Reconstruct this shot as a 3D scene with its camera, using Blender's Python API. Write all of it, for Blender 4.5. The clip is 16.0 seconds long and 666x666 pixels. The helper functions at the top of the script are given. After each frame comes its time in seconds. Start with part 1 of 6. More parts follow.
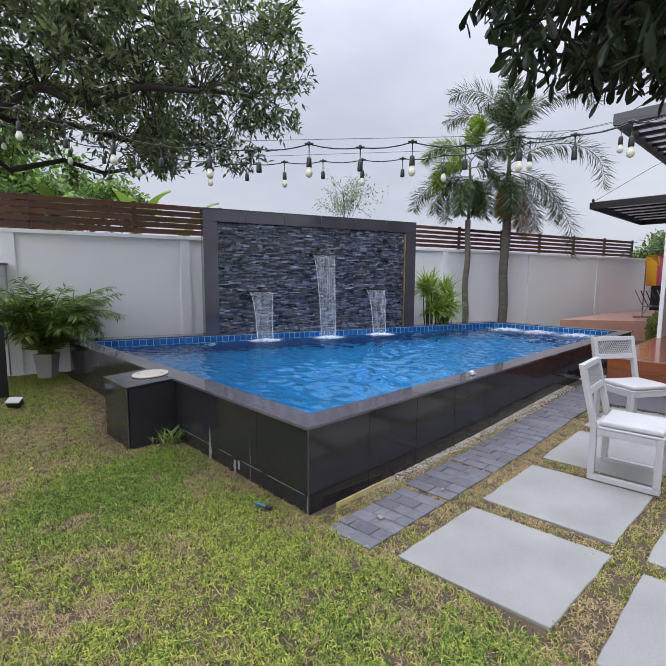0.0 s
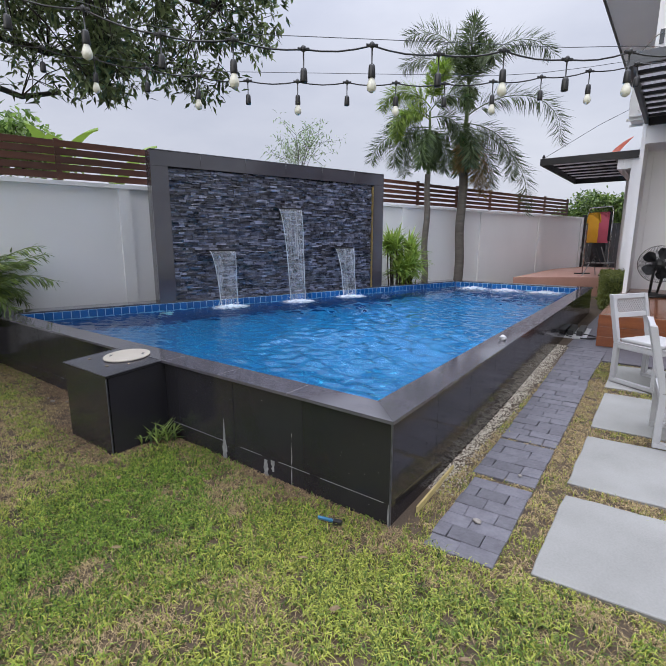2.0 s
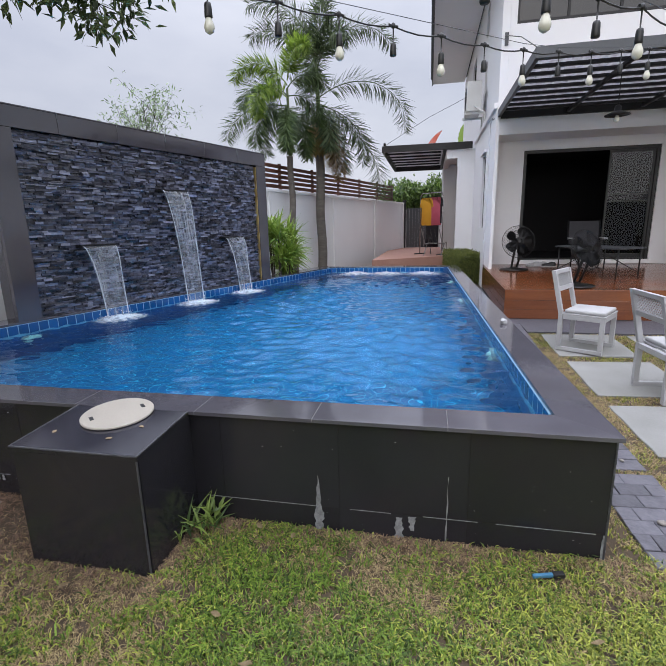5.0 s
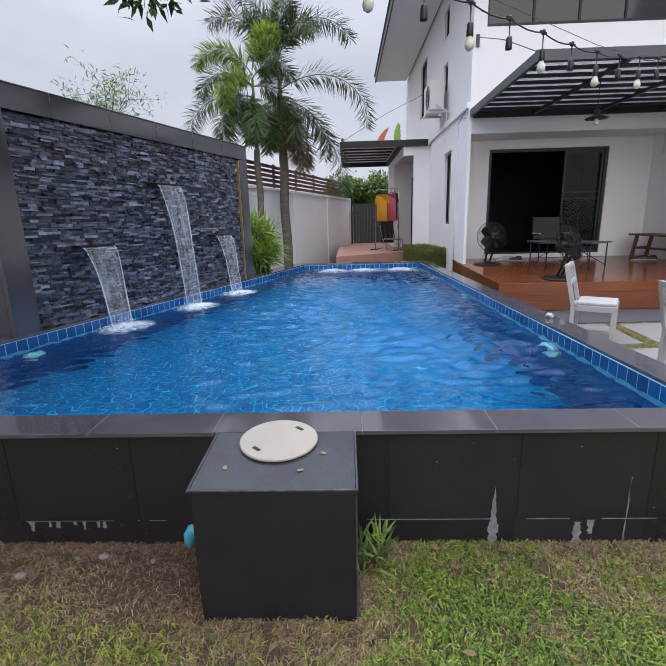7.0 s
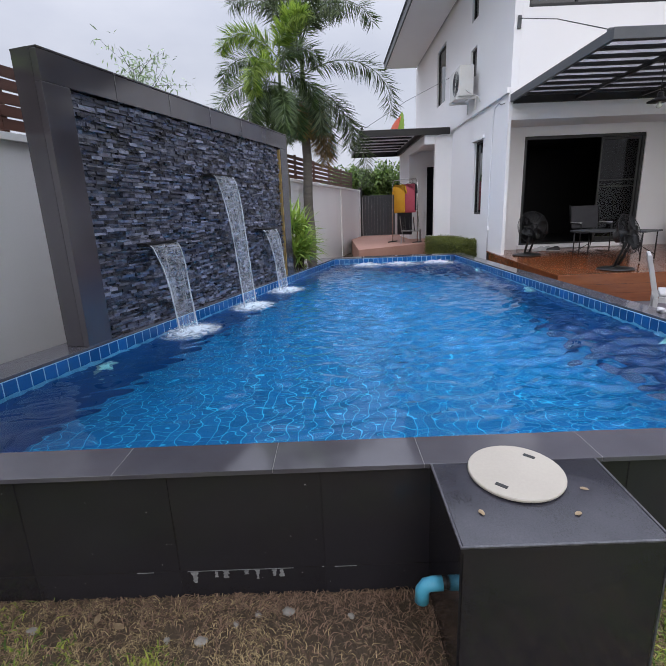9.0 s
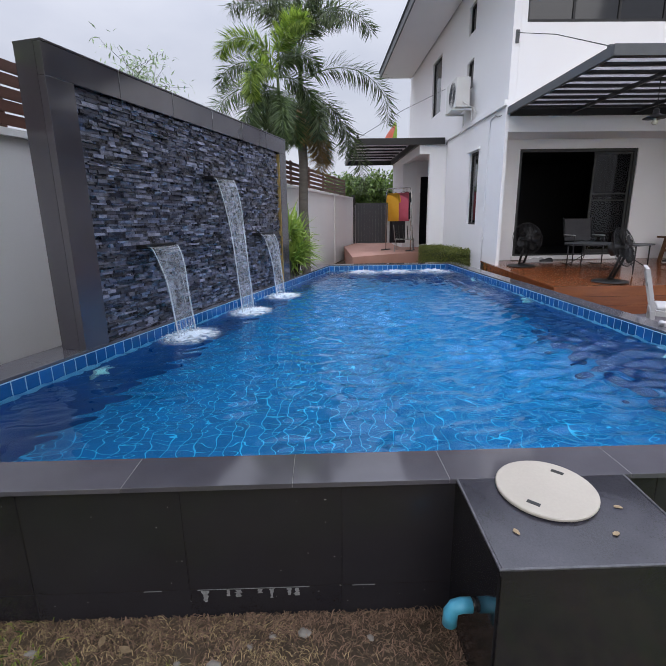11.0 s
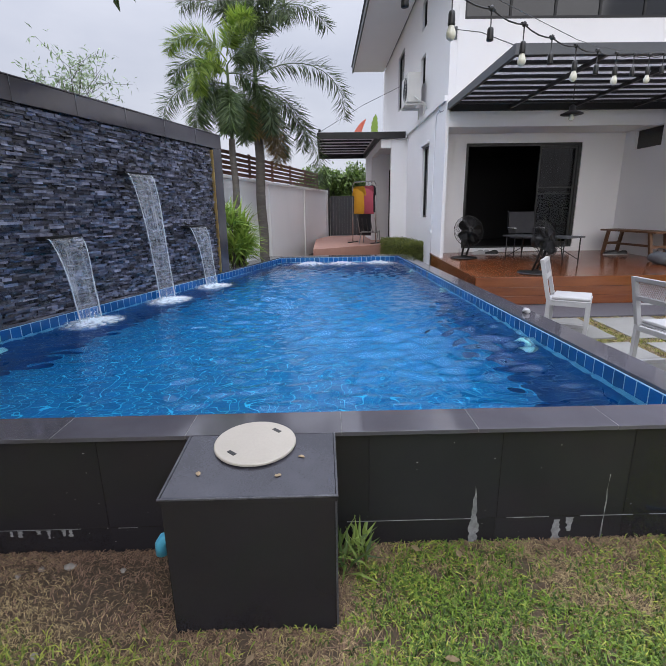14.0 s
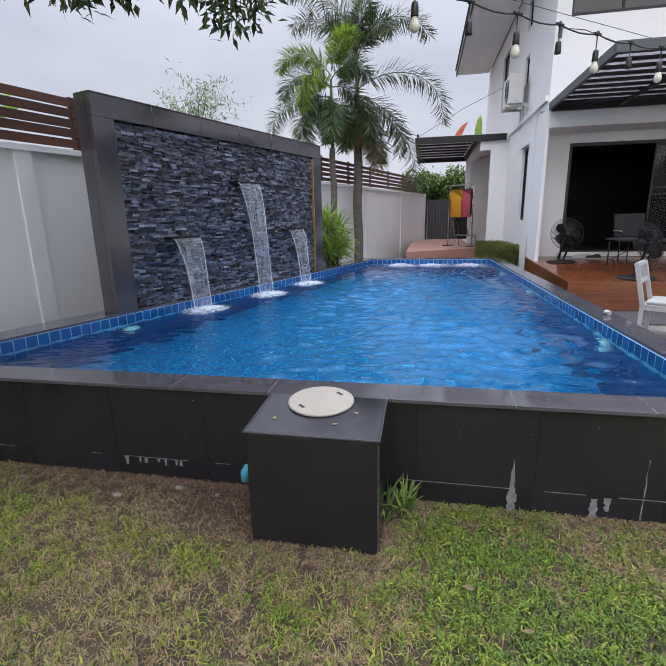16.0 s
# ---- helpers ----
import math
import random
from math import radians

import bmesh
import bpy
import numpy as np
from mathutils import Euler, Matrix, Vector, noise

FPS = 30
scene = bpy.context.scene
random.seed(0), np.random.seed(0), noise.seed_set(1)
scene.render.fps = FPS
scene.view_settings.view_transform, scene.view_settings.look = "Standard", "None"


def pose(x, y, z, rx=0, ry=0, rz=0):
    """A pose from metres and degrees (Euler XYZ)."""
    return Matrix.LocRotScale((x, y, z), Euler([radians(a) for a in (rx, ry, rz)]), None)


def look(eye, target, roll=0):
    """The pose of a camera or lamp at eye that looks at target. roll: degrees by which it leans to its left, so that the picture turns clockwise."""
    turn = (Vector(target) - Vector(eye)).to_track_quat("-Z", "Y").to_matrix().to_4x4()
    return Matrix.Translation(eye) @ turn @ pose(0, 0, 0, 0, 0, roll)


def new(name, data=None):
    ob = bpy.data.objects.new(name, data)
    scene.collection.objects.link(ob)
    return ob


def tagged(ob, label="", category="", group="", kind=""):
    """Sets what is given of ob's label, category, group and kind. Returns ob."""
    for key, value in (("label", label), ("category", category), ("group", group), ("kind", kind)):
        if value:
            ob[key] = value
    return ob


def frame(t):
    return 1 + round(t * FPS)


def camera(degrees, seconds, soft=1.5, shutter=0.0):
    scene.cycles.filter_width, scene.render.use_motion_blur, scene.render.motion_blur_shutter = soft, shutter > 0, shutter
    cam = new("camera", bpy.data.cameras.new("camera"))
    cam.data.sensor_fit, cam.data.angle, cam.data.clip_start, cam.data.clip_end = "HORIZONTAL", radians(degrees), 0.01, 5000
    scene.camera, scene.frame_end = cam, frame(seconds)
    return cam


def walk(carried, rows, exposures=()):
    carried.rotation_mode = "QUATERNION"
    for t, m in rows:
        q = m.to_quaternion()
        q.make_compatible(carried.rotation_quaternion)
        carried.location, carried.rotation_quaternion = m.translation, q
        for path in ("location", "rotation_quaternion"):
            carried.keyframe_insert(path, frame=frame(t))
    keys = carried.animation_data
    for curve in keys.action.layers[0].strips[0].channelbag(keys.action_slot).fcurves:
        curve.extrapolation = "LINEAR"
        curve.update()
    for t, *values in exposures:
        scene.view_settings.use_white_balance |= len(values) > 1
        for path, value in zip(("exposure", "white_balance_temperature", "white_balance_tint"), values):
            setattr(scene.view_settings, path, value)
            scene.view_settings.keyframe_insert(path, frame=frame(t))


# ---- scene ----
cam = camera(72.1, 16.0, 0.9)
METRES, EYE, TILT, LEAN, TURN = 7.177, 1.5, 0.0, 0.0, -43.3
ROWS = [
    (0.0, 0.0, 0.0, 0.0, 0.04, -6.6, -0.32),
    (0.5, -0.023, 0.0101, -0.0002, -1.78, -7.25, -0.32),
    (1.0, -0.0514, 0.0339, -0.0023, -3.74, -8.44, -0.21),
    (1.5, -0.0806, 0.0755, -0.0054, -6.21, -9.84, -0.3),
    (2.0, -0.1142, 0.1057, -0.0074, -9.98, -11.41, -0.1),
    (2.5, -0.1531, 0.1371, -0.0053, -14.05, -12.46, 0.29),
    (3.0, -0.1842, 0.1712, -0.0063, -18.44, -12.85, 0.4),
    (3.5, -0.2197, 0.1978, -0.0048, -23.14, -13.25, 0.67),
    (4.0, -0.2516, 0.2222, -0.0036, -27.43, -13.41, 1.24),
    (4.5, -0.2723, 0.2552, -0.007, -31.4, -13.27, 1.39),
    (7.0, -0.403, 0.4104, -0.0004, -45.14, -13.94, 1.46),
    (7.5, -0.4286, 0.4411, 0.001, -45.9, -14.29, 1.89),
    (8.0, -0.4394, 0.4774, -0.0001, -46.29, -14.63, 2.16),
    (8.5, -0.4533, 0.5177, 0.0025, -46.77, -14.94, 2.34),
    (11.0, -0.4662, 0.5581, 0.0016, -48.32, -14.09, 0.82),
    (11.5, -0.4518, 0.5361, 0.0, -48.94, -14.26, 0.59),
    (12.0, -0.4411, 0.5167, -0.0009, -49.02, -14.32, 0.77),
    (12.5, -0.4307, 0.4973, -0.0005, -49.27, -14.59, 0.91),
    (13.0, -0.414, 0.4794, -0.0025, -49.55, -14.84, 0.91),
    (13.5, -0.4018, 0.4514, -0.0014, -49.14, -15.07, 0.69),
    (14.0, -0.3961, 0.4184, 0.0007, -47.94, -14.95, 0.82),
    (14.5, -0.4094, 0.4002, 0.0009, -45.67, -15.06, 0.97),
    (15.0, -0.4282, 0.3855, -0.0019, -41.89, -15.01, 1.19),
    (15.5, -0.4293, 0.3755, -0.0022, -38.29, -14.7, 1.32),
    (16.0, -0.4183, 0.3597, -0.0013, -35.69, -14.24, 1.2),
]
walk(cam, [(t, pose(0, 0, EYE, TILT, LEAN, TURN) @ pose(METRES * x, METRES * y, METRES * z, 90 + pitch, roll, yaw)) for t, x, y, z, yaw, pitch, roll in ROWS],
     [(0.0, 0.68), (16.0, 0.68)])

# ---- world, sun, exposure ----
world = bpy.data.worlds.new("overcast_sky")
scene.world = world
world.use_nodes = True
wn, wl = world.node_tree.nodes, world.node_tree.links
wn.clear()
w_out = wn.new("ShaderNodeOutputWorld")
w_bg = wn.new("ShaderNodeBackground")
w_sky = wn.new("ShaderNodeTexSky")
w_sky.sky_type, w_sky.sun_disc = "NISHITA", False
w_sky.sun_elevation, w_sky.sun_rotation = radians(21), radians(273)
w_sky.air_density, w_sky.dust_density = 1.2, 3.0
w_tc = wn.new("ShaderNodeTexCoord")
w_map = wn.new("ShaderNodeMapping")
w_map.inputs["Scale"].default_value = (1.0, 1.0, 2.6)
w_noise = wn.new("ShaderNodeTexNoise")
w_noise.inputs["Scale"].default_value, w_noise.inputs["Detail"].default_value = 2.2, 7
w_noise.inputs["Roughness"].default_value = 0.55
w_ramp = wn.new("ShaderNodeValToRGB")
w_ramp.color_ramp.elements[0].position, w_ramp.color_ramp.elements[1].position = 0.3, 0.72
w_ramp.color_ramp.elements[0].color = (6.35, 6.7, 8.1, 1)
w_ramp.color_ramp.elements[1].color = (8.3, 8.55, 9.75, 1)
w_mix = wn.new("ShaderNodeMixRGB")
w_mix.inputs["Fac"].default_value = 0.9
wl.new(w_tc.outputs["Generated"], w_map.inputs["Vector"])
wl.new(w_map.outputs["Vector"], w_noise.inputs["Vector"])
wl.new(w_noise.outputs["Fac"], w_ramp.inputs["Fac"])
wl.new(w_sky.outputs["Color"], w_mix.inputs["Color1"])
wl.new(w_ramp.outputs["Color"], w_mix.inputs["Color2"])
# An overcast dome is about several times as bright overhead as at the horizon.
w_sep, w_grad, w_mul = wn.new("ShaderNodeSeparateXYZ"), wn.new("ShaderNodeMapRange"), wn.new("ShaderNodeVectorMath")
w_mul.operation = "SCALE"
w_grad.inputs["From Min"].default_value, w_grad.inputs["From Max"].default_value = 0.0, 1.0
w_grad.inputs["To Min"].default_value, w_grad.inputs["To Max"].default_value = 0.57, 4.9
w_pow = wn.new("ShaderNodeMath")
w_pow.operation = "POWER"
w_pow.use_clamp = True
w_pow.inputs[1].default_value = 4.0
wl.new(w_tc.outputs["Generated"], w_sep.inputs["Vector"])
wl.new(w_sep.outputs["Z"], w_pow.inputs[0])
wl.new(w_pow.outputs[0], w_grad.inputs["Value"])
wl.new(w_mix.outputs["Color"], w_mul.inputs[0])
wl.new(w_grad.outputs["Result"], w_mul.inputs["Scale"])
wl.new(w_mul.outputs["Vector"], w_bg.inputs["Color"])
w_bg.inputs["Strength"].default_value = 0.1
wl.new(w_bg.outputs["Background"], w_out.inputs["Surface"])

sun = new("sun", bpy.data.lights.new("sun", "SUN"))
sun.data.energy, sun.data.angle, sun.data.color = 0.76, radians(60), (1.0, 0.975, 0.98)
sun.matrix_world = look((0, 0, 3.8), (10.0, -0.5, 0))


# ---- materials ----
def nodes_of(m):
    m.use_nodes = True
    return m.node_tree.nodes, m.node_tree.links, m.node_tree.nodes["Principled BSDF"]


def surf(name, dark, light, scale=6.0, rough=0.6, bump=0.15, grain=80.0, metal=0.0, spec=0.5, stretch=(1, 1, 1), vary=0.0, contrast=0.25, rough_var=0.1):
    """A material of two tones at two scales, with grain in its relief. vary: how far objects or islands differ in value."""
    m = bpy.data.materials.new(name)
    n, l, b = nodes_of(m)
    tc, mp = n.new("ShaderNodeTexCoord"), n.new("ShaderNodeMapping")
    mp.inputs["Scale"].default_value = stretch
    l.new(tc.outputs["Object"], mp.inputs["Vector"])
    big, small = n.new("ShaderNodeTexNoise"), n.new("ShaderNodeTexNoise")
    big.inputs["Scale"].default_value, big.inputs["Detail"].default_value = scale, 6
    small.inputs["Scale"].default_value, small.inputs["Detail"].default_value = grain, 4
    both = n.new("ShaderNodeMixRGB")
    both.inputs["Fac"].default_value = 0.35
    ramp = n.new("ShaderNodeValToRGB")
    ramp.color_ramp.elements[0].position, ramp.color_ramp.elements[1].position = 0.5 - contrast, 0.5 + contrast
    ramp.color_ramp.elements[0].color, ramp.color_ramp.elements[1].color = (*dark, 1), (*light, 1)
    for t in (big, small):
        l.new(mp.outputs["Vector"], t.inputs["Vector"])
    l.new(big.outputs["Fac"], both.inputs["Color1"])
    l.new(small.outputs["Fac"], both.inputs["Color2"])
    l.new(both.outputs["Color"], ramp.inputs["Fac"])
    col = ramp.outputs["Color"]
    if vary:
        info, geo, add, mr, hsv = (n.new("ShaderNodeObjectInfo"), n.new("ShaderNodeNewGeometry"), n.new("ShaderNodeMath"), n.new("ShaderNodeMapRange"), n.new("ShaderNodeHueSaturation"))
        add.operation = "ADD"
        wrap = n.new("ShaderNodeMath")
        wrap.operation = "FRACT"
        l.new(info.outputs["Random"], add.inputs[0])
        l.new(geo.outputs["Random Per Island"], add.inputs[1])
        l.new(add.outputs[0], wrap.inputs[0])
        mr.inputs["To Min"].default_value, mr.inputs["To Max"].default_value = 1 - vary, 1 + vary
        l.new(wrap.outputs[0], mr.inputs["Value"])
        l.new(mr.outputs["Result"], hsv.inputs["Value"])
        l.new(col, hsv.inputs["Color"])
        col = hsv.outputs["Color"]
    l.new(col, b.inputs["Base Color"])
    rr = n.new("ShaderNodeMapRange")
    rr.inputs["To Min"].default_value, rr.inputs["To Max"].default_value = max(0.02, rough - rough_var), min(1, rough + rough_var)
    l.new(big.outputs["Fac"], rr.inputs["Value"])
    l.new(rr.outputs["Result"], b.inputs["Roughness"])
    b.inputs["Metallic"].default_value, b.inputs["Specular IOR Level"].default_value = metal, spec
    if bump:
        bp = n.new("ShaderNodeBump")
        bp.inputs["Strength"].default_value, bp.inputs["Distance"].default_value = bump, 0.01
        l.new(both.outputs["Color"], bp.inputs["Height"])
        l.new(bp.outputs["Normal"], b.inputs["Normal"])
    return m


def leaf_mat(name, dark, light, rough=0.45, through_light=0.35, vary=0.35):
    """Leaf: colour differs from leaf to leaf, some light passes through."""
    m = bpy.data.materials.new(name)
    n, l, b = nodes_of(m)
    geo, info, ramp = n.new("ShaderNodeNewGeometry"), n.new("ShaderNodeObjectInfo"), n.new("ShaderNodeValToRGB")
    ramp.color_ramp.elements[0].color, ramp.color_ramp.elements[1].color = (*dark, 1), (*light, 1)
    l.new(geo.outputs["Random Per Island"], ramp.inputs["Fac"])
    l.new(ramp.outputs["Color"], b.inputs["Base Color"])
    b.inputs["Roughness"].default_value = rough
    tr, mix = n.new("ShaderNodeBsdfTranslucent"), n.new("ShaderNodeMixShader")
    l.new(ramp.outputs["Color"], tr.inputs["Color"])
    mix.inputs["Fac"].default_value = through_light
    l.new(b.outputs["BSDF"], mix.inputs[1])
    l.new(tr.outputs["BSDF"], mix.inputs[2])
    l.new(mix.outputs["Shader"], n["Material Output"].inputs["Surface"])
    return m


WHITE = surf("white_paint", (0.82, 0.82, 0.835), (0.88, 0.88, 0.89), 1.2, 0.75, 0.08, 150, vary=0.0, contrast=0.35)
WALLW = surf("boundary_paint", (0.76, 0.76, 0.765), (0.86, 0.86, 0.86), 0.9, 0.8, 0.1, 120, contrast=0.3, stretch=(1, 1, 0.5))
GRANITE = surf("dark_granite", (0.013, 0.0122, 0.0147), (0.028, 0.0266, 0.031), 2.2, 0.12, 0.03, 260, spec=0.5, contrast=0.35, vary=0.12, rough_var=0.07)
COPING = surf("coping_granite", (0.055, 0.052, 0.061), (0.105, 0.10, 0.115), 3.0, 0.06, 0.02, 240, spec=0.8, contrast=0.3, vary=0.15, rough_var=0.05)
FRAMEG = surf("frame_granite", (0.046, 0.041, 0.048), (0.08, 0.073, 0.084), 2.0, 0.11, 0.02, 240, spec=0.95, contrast=0.3, vary=0.1)
GROUT = surf("pale_grout", (0.25, 0.25, 0.24), (0.5, 0.5, 0.48), 18, 0.9, 0.2, 120)
SLATE = surf("split_slate", (0.52, 0.52, 0.52), (1.0, 1.0, 1.0), 14.0, 0.28, 0.9, 90, spec=0.7, contrast=0.2)
n, l = SLATE.node_tree.nodes, SLATE.node_tree.links
b = n["Principled BSDF"]
geo, info, add, fr, rp, mx = n.new("ShaderNodeNewGeometry"), n.new("ShaderNodeObjectInfo"), n.new("ShaderNodeMath"), n.new("ShaderNodeMath"), n.new("ShaderNodeValToRGB"), n.new("ShaderNodeMixRGB")
add.operation, fr.operation, mx.blend_type = "ADD", "FRACT", "MULTIPLY"
mx.inputs["Fac"].default_value = 1.0
rp.color_ramp.elements[0].color, rp.color_ramp.elements[1].color = (0.016, 0.018, 0.03, 1), (0.36, 0.385, 0.51, 1)
for at, c in ((0.3, (0.045, 0.049, 0.074, 1)), (0.6, (0.12, 0.13, 0.185, 1)), (0.86, (0.235, 0.25, 0.34, 1))):
    rp.color_ramp.elements.new(at).color = c
l.new(geo.outputs["Random Per Island"], add.inputs[0])
l.new(info.outputs["Random"], add.inputs[1])
l.new(add.outputs[0], fr.inputs[0])
l.new(fr.outputs[0], rp.inputs["Fac"])
l.new(b.inputs["Base Color"].links[0].from_socket, mx.inputs["Color1"])
l.new(rp.outputs["Color"], mx.inputs["Color2"])
l.new(mx.outputs["Color"], b.inputs["Base Color"])
BLUETILE = surf("blue_pool_tile", (0.007, 0.07, 0.24), (0.013, 0.115, 0.33), 4.0, 0.12, 0.02, 60, vary=0.25)
TILEGROUT = surf("pool_grout", (0.22, 0.42, 0.58), (0.32, 0.53, 0.67), 9.0, 0.7, 0.1, 60)
WOODFENCE = surf("brown_fence_board", (0.06, 0.02, 0.012), (0.13, 0.05, 0.03), 5.0, 0.55, 0.2, 60, stretch=(0.4, 4, 4), vary=0.25)
DECKWOOD = surf("varnished_deck", (0.12, 0.034, 0.013), (0.29, 0.092, 0.031), 3.0, 0.15, 0.05, 40, spec=0.8, stretch=(5, 0.6, 5), vary=0.22, contrast=0.3)
BLACKST = surf("black_steel", (0.008, 0.008, 0.009), (0.018, 0.018, 0.02), 8, 0.45, 0.05, 120, spec=0.4)
GREYST = surf("grey_fascia", (0.05, 0.055, 0.06), (0.085, 0.09, 0.1), 4, 0.5, 0.05, 120)
REDPAINT = surf("terracotta_paint", (0.37, 0.19, 0.145), (0.50, 0.29, 0.23), 2.0, 0.7, 0.15, 60, contrast=0.3)
SLAB = surf("white_concrete", (0.185, 0.182, 0.168), (0.275, 0.272, 0.255), 3.1, 0.75, 0.25, 90, contrast=0.24)
PAVER = surf("grey_paver", (0.055, 0.053, 0.062), (0.145, 0.14, 0.158), 13.0, 0.6, 1.0, 50, vary=0.22, contrast=0.28)
GRAVELM = surf("pale_gravel", (0.26, 0.23, 0.17), (0.58, 0.53, 0.44), 12, 0.85, 0.2, 90, vary=0.3)
SOIL = surf("lawn_soil", (0.032, 0.022, 0.015), (0.115, 0.08, 0.048), 1.6, 0.95, 0.9, 90, contrast=0.25)
CHAIRW = surf("white_chair_paint", (0.36, 0.36, 0.37), (0.44, 0.44, 0.44), 5, 0.42, 0.05, 120)
CUSHION = surf("white_cushion", (0.36, 0.355, 0.355), (0.44, 0.435, 0.43), 7, 0.9, 0.3, 220)
CREAM = surf("cream_plastic", (0.40, 0.36, 0.30), (0.47, 0.43, 0.365), 5, 0.45, 0.05, 90)
# Near-black stands in for the missing light indoors.
UNLIT = surf("unlit_room", (0.014, 0.014, 0.017), (0.026, 0.026, 0.03), 2, 0.8, 0.0)
BLUEPVC = surf("blue_pvc", (0.06, 0.32, 0.48), (0.10, 0.42, 0.58), 8, 0.4, 0.03)
BLACKPL = surf("black_plastic", (0.008, 0.008, 0.008), (0.02, 0.02, 0.02), 8, 0.4, 0.03)
ACWHITE = surf("ac_casing", (0.6, 0.6, 0.58), (0.7, 0.7, 0.68), 4, 0.45, 0.03)
GOLD = surf("gold_trim", (0.55, 0.37, 0.12), (0.75, 0.55, 0.22), 6, 0.35, 0.05, metal=0.7)
TRUNK = surf("palm_trunk", (0.07, 0.06, 0.05), (0.17, 0.15, 0.13), 5, 0.85, 0.6, 50, stretch=(1, 1, 4))
BARK = surf("tree_bark", (0.02, 0.016, 0.012), (0.06, 0.05, 0.04), 9, 0.9, 0.8, 60)
POTM = surf("grey_pot", (0.24, 0.23, 0.215), (0.38, 0.36, 0.34), 5, 0.8, 0.2, 90)
TEAK = surf("teak", (0.10, 0.045, 0.02), (0.2, 0.10, 0.05), 4, 0.5, 0.1, 60, stretch=(1, 5, 5))
LEAF_TREE = leaf_mat("tree_leaf", (0.03, 0.05, 0.021), (0.25, 0.31, 0.13), through_light=0.35)
LEAF_SUNNY = leaf_mat("sunny_leaf", (0.05, 0.11, 0.025), (0.24, 0.36, 0.09), through_light=0.5)
# Overhanging leaves: the shadow they hang in is put into this near-black green.
LEAF_NEAR = leaf_mat("near_leaf_shadowed", (0.008, 0.016, 0.008), (0.02, 0.04, 0.016), through_light=0.12)
LEAF_PALM = leaf_mat("palm_leaf", (0.023, 0.042, 0.018), (0.14, 0.19, 0.08))
LEAF_PALM2 = leaf_mat("pale_palm_leaf", (0.026, 0.055, 0.018), (0.14, 0.21, 0.07))
LEAF_BROWN = leaf_mat("dead_palm_leaf", (0.16, 0.10, 0.03), (0.32, 0.21, 0.07))
TRIM = surf("worn_edge_trim", (0.02, 0.02, 0.024), (0.16, 0.16, 0.175), 20, 0.4, 0.1, 90, metal=0.4)
FABRIC = surf("dark_fabric", (0.03, 0.03, 0.035), (0.06, 0.06, 0.065), 8, 0.9, 0.3, 150)
LEAF_YOUNG = leaf_mat("young_palm_leaf", (0.09, 0.17, 0.02), (0.34, 0.46, 0.08))
LEAF_ARECA = leaf_mat("areca_leaf", (0.03, 0.065, 0.012), (0.28, 0.38, 0.08))
LEAF_BUSH = leaf_mat("bright_leaf", (0.13, 0.24, 0.03), (0.36, 0.48, 0.09))
LEAF_FAR = leaf_mat("far_leaf", (0.025, 0.06, 0.012), (0.20, 0.30, 0.07), through_light=0.4)
LEAF_HEDGE = leaf_mat("hedge_leaf", (0.075, 0.10, 0.02), (0.22, 0.25, 0.055))
LEAF_WISP = leaf_mat("wispy_leaf", (0.16, 0.23, 0.12), (0.34, 0.43, 0.26))
LUSHM = leaf_mat("lush_grass_blade", (0.014, 0.042, 0.004), (0.23, 0.35, 0.042), rough=0.5, through_light=0.3)
THATCHM = leaf_mat("brown_thatch", (0.07, 0.042, 0.026), (0.30, 0.19, 0.125), 0.8, 0.1)
GRASSM = leaf_mat("grass_blade", (0.05, 0.092, 0.012), (0.46, 0.49, 0.085), rough=0.55, through_light=0.3)
DRYM = leaf_mat("dry_grass", (0.14, 0.095, 0.048), (0.52, 0.40, 0.21), rough=0.8, through_light=0.2)

# Pool lining: small tiles with pale joints.
POOLIN = bpy.data.materials.new("pool_lining")
n, l, b = nodes_of(POOLIN)
tc, br = n.new("ShaderNodeTexCoord"), n.new("ShaderNodeTexBrick")
br.offset = 0.0
br.inputs["Scale"].default_value = 1.0
br.inputs["Brick Width"].default_value, br.inputs["Row Height"].default_value = 0.105, 0.105
br.inputs["Mortar Size"].default_value, br.inputs["Mortar Smooth"].default_value = 0.004, 0.5
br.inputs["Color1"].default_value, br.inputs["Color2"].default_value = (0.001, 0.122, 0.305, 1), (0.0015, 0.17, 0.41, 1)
br.inputs["Mortar"].default_value = (0.07, 0.56, 0.82, 1)
l.new(tc.outputs["Object"], br.inputs["Vector"])
l.new(br.outputs["Color"], b.inputs["Base Color"])
b.inputs["Roughness"].default_value = 0.4

# Basin sides: blue tile painted darker for the little light that grazes them.
WALLTILE = surf("shaded_basin_tile", (0.003, 0.045, 0.17), (0.006, 0.075, 0.24), 5.0, 0.3, 0.02, 60)

# Rippled water.
WATER = bpy.data.materials.new("pool_water")
n, l, b = nodes_of(WATER)
b.inputs["Base Color"].default_value = (0.34, 0.88, 1.0, 1)
b.inputs["Roughness"].default_value, b.inputs["IOR"].default_value = 0.0, 1.33
b.inputs["Transmission Weight"].default_value = 1.0
b.inputs["Specular Tint"].default_value = (0.58, 0.92, 1.0, 1)
b.inputs["Specular IOR Level"].default_value = 0.5


def glass(name, tint=(0.9, 0.95, 0.97), rough=0.0):
    m = bpy.data.materials.new(name)
    _, _, q = nodes_of(m)
    q.inputs["Base Color"].default_value = (*tint, 1)
    q.inputs["Roughness"].default_value, q.inputs["Transmission Weight"].default_value = rough, 1.0
    return m


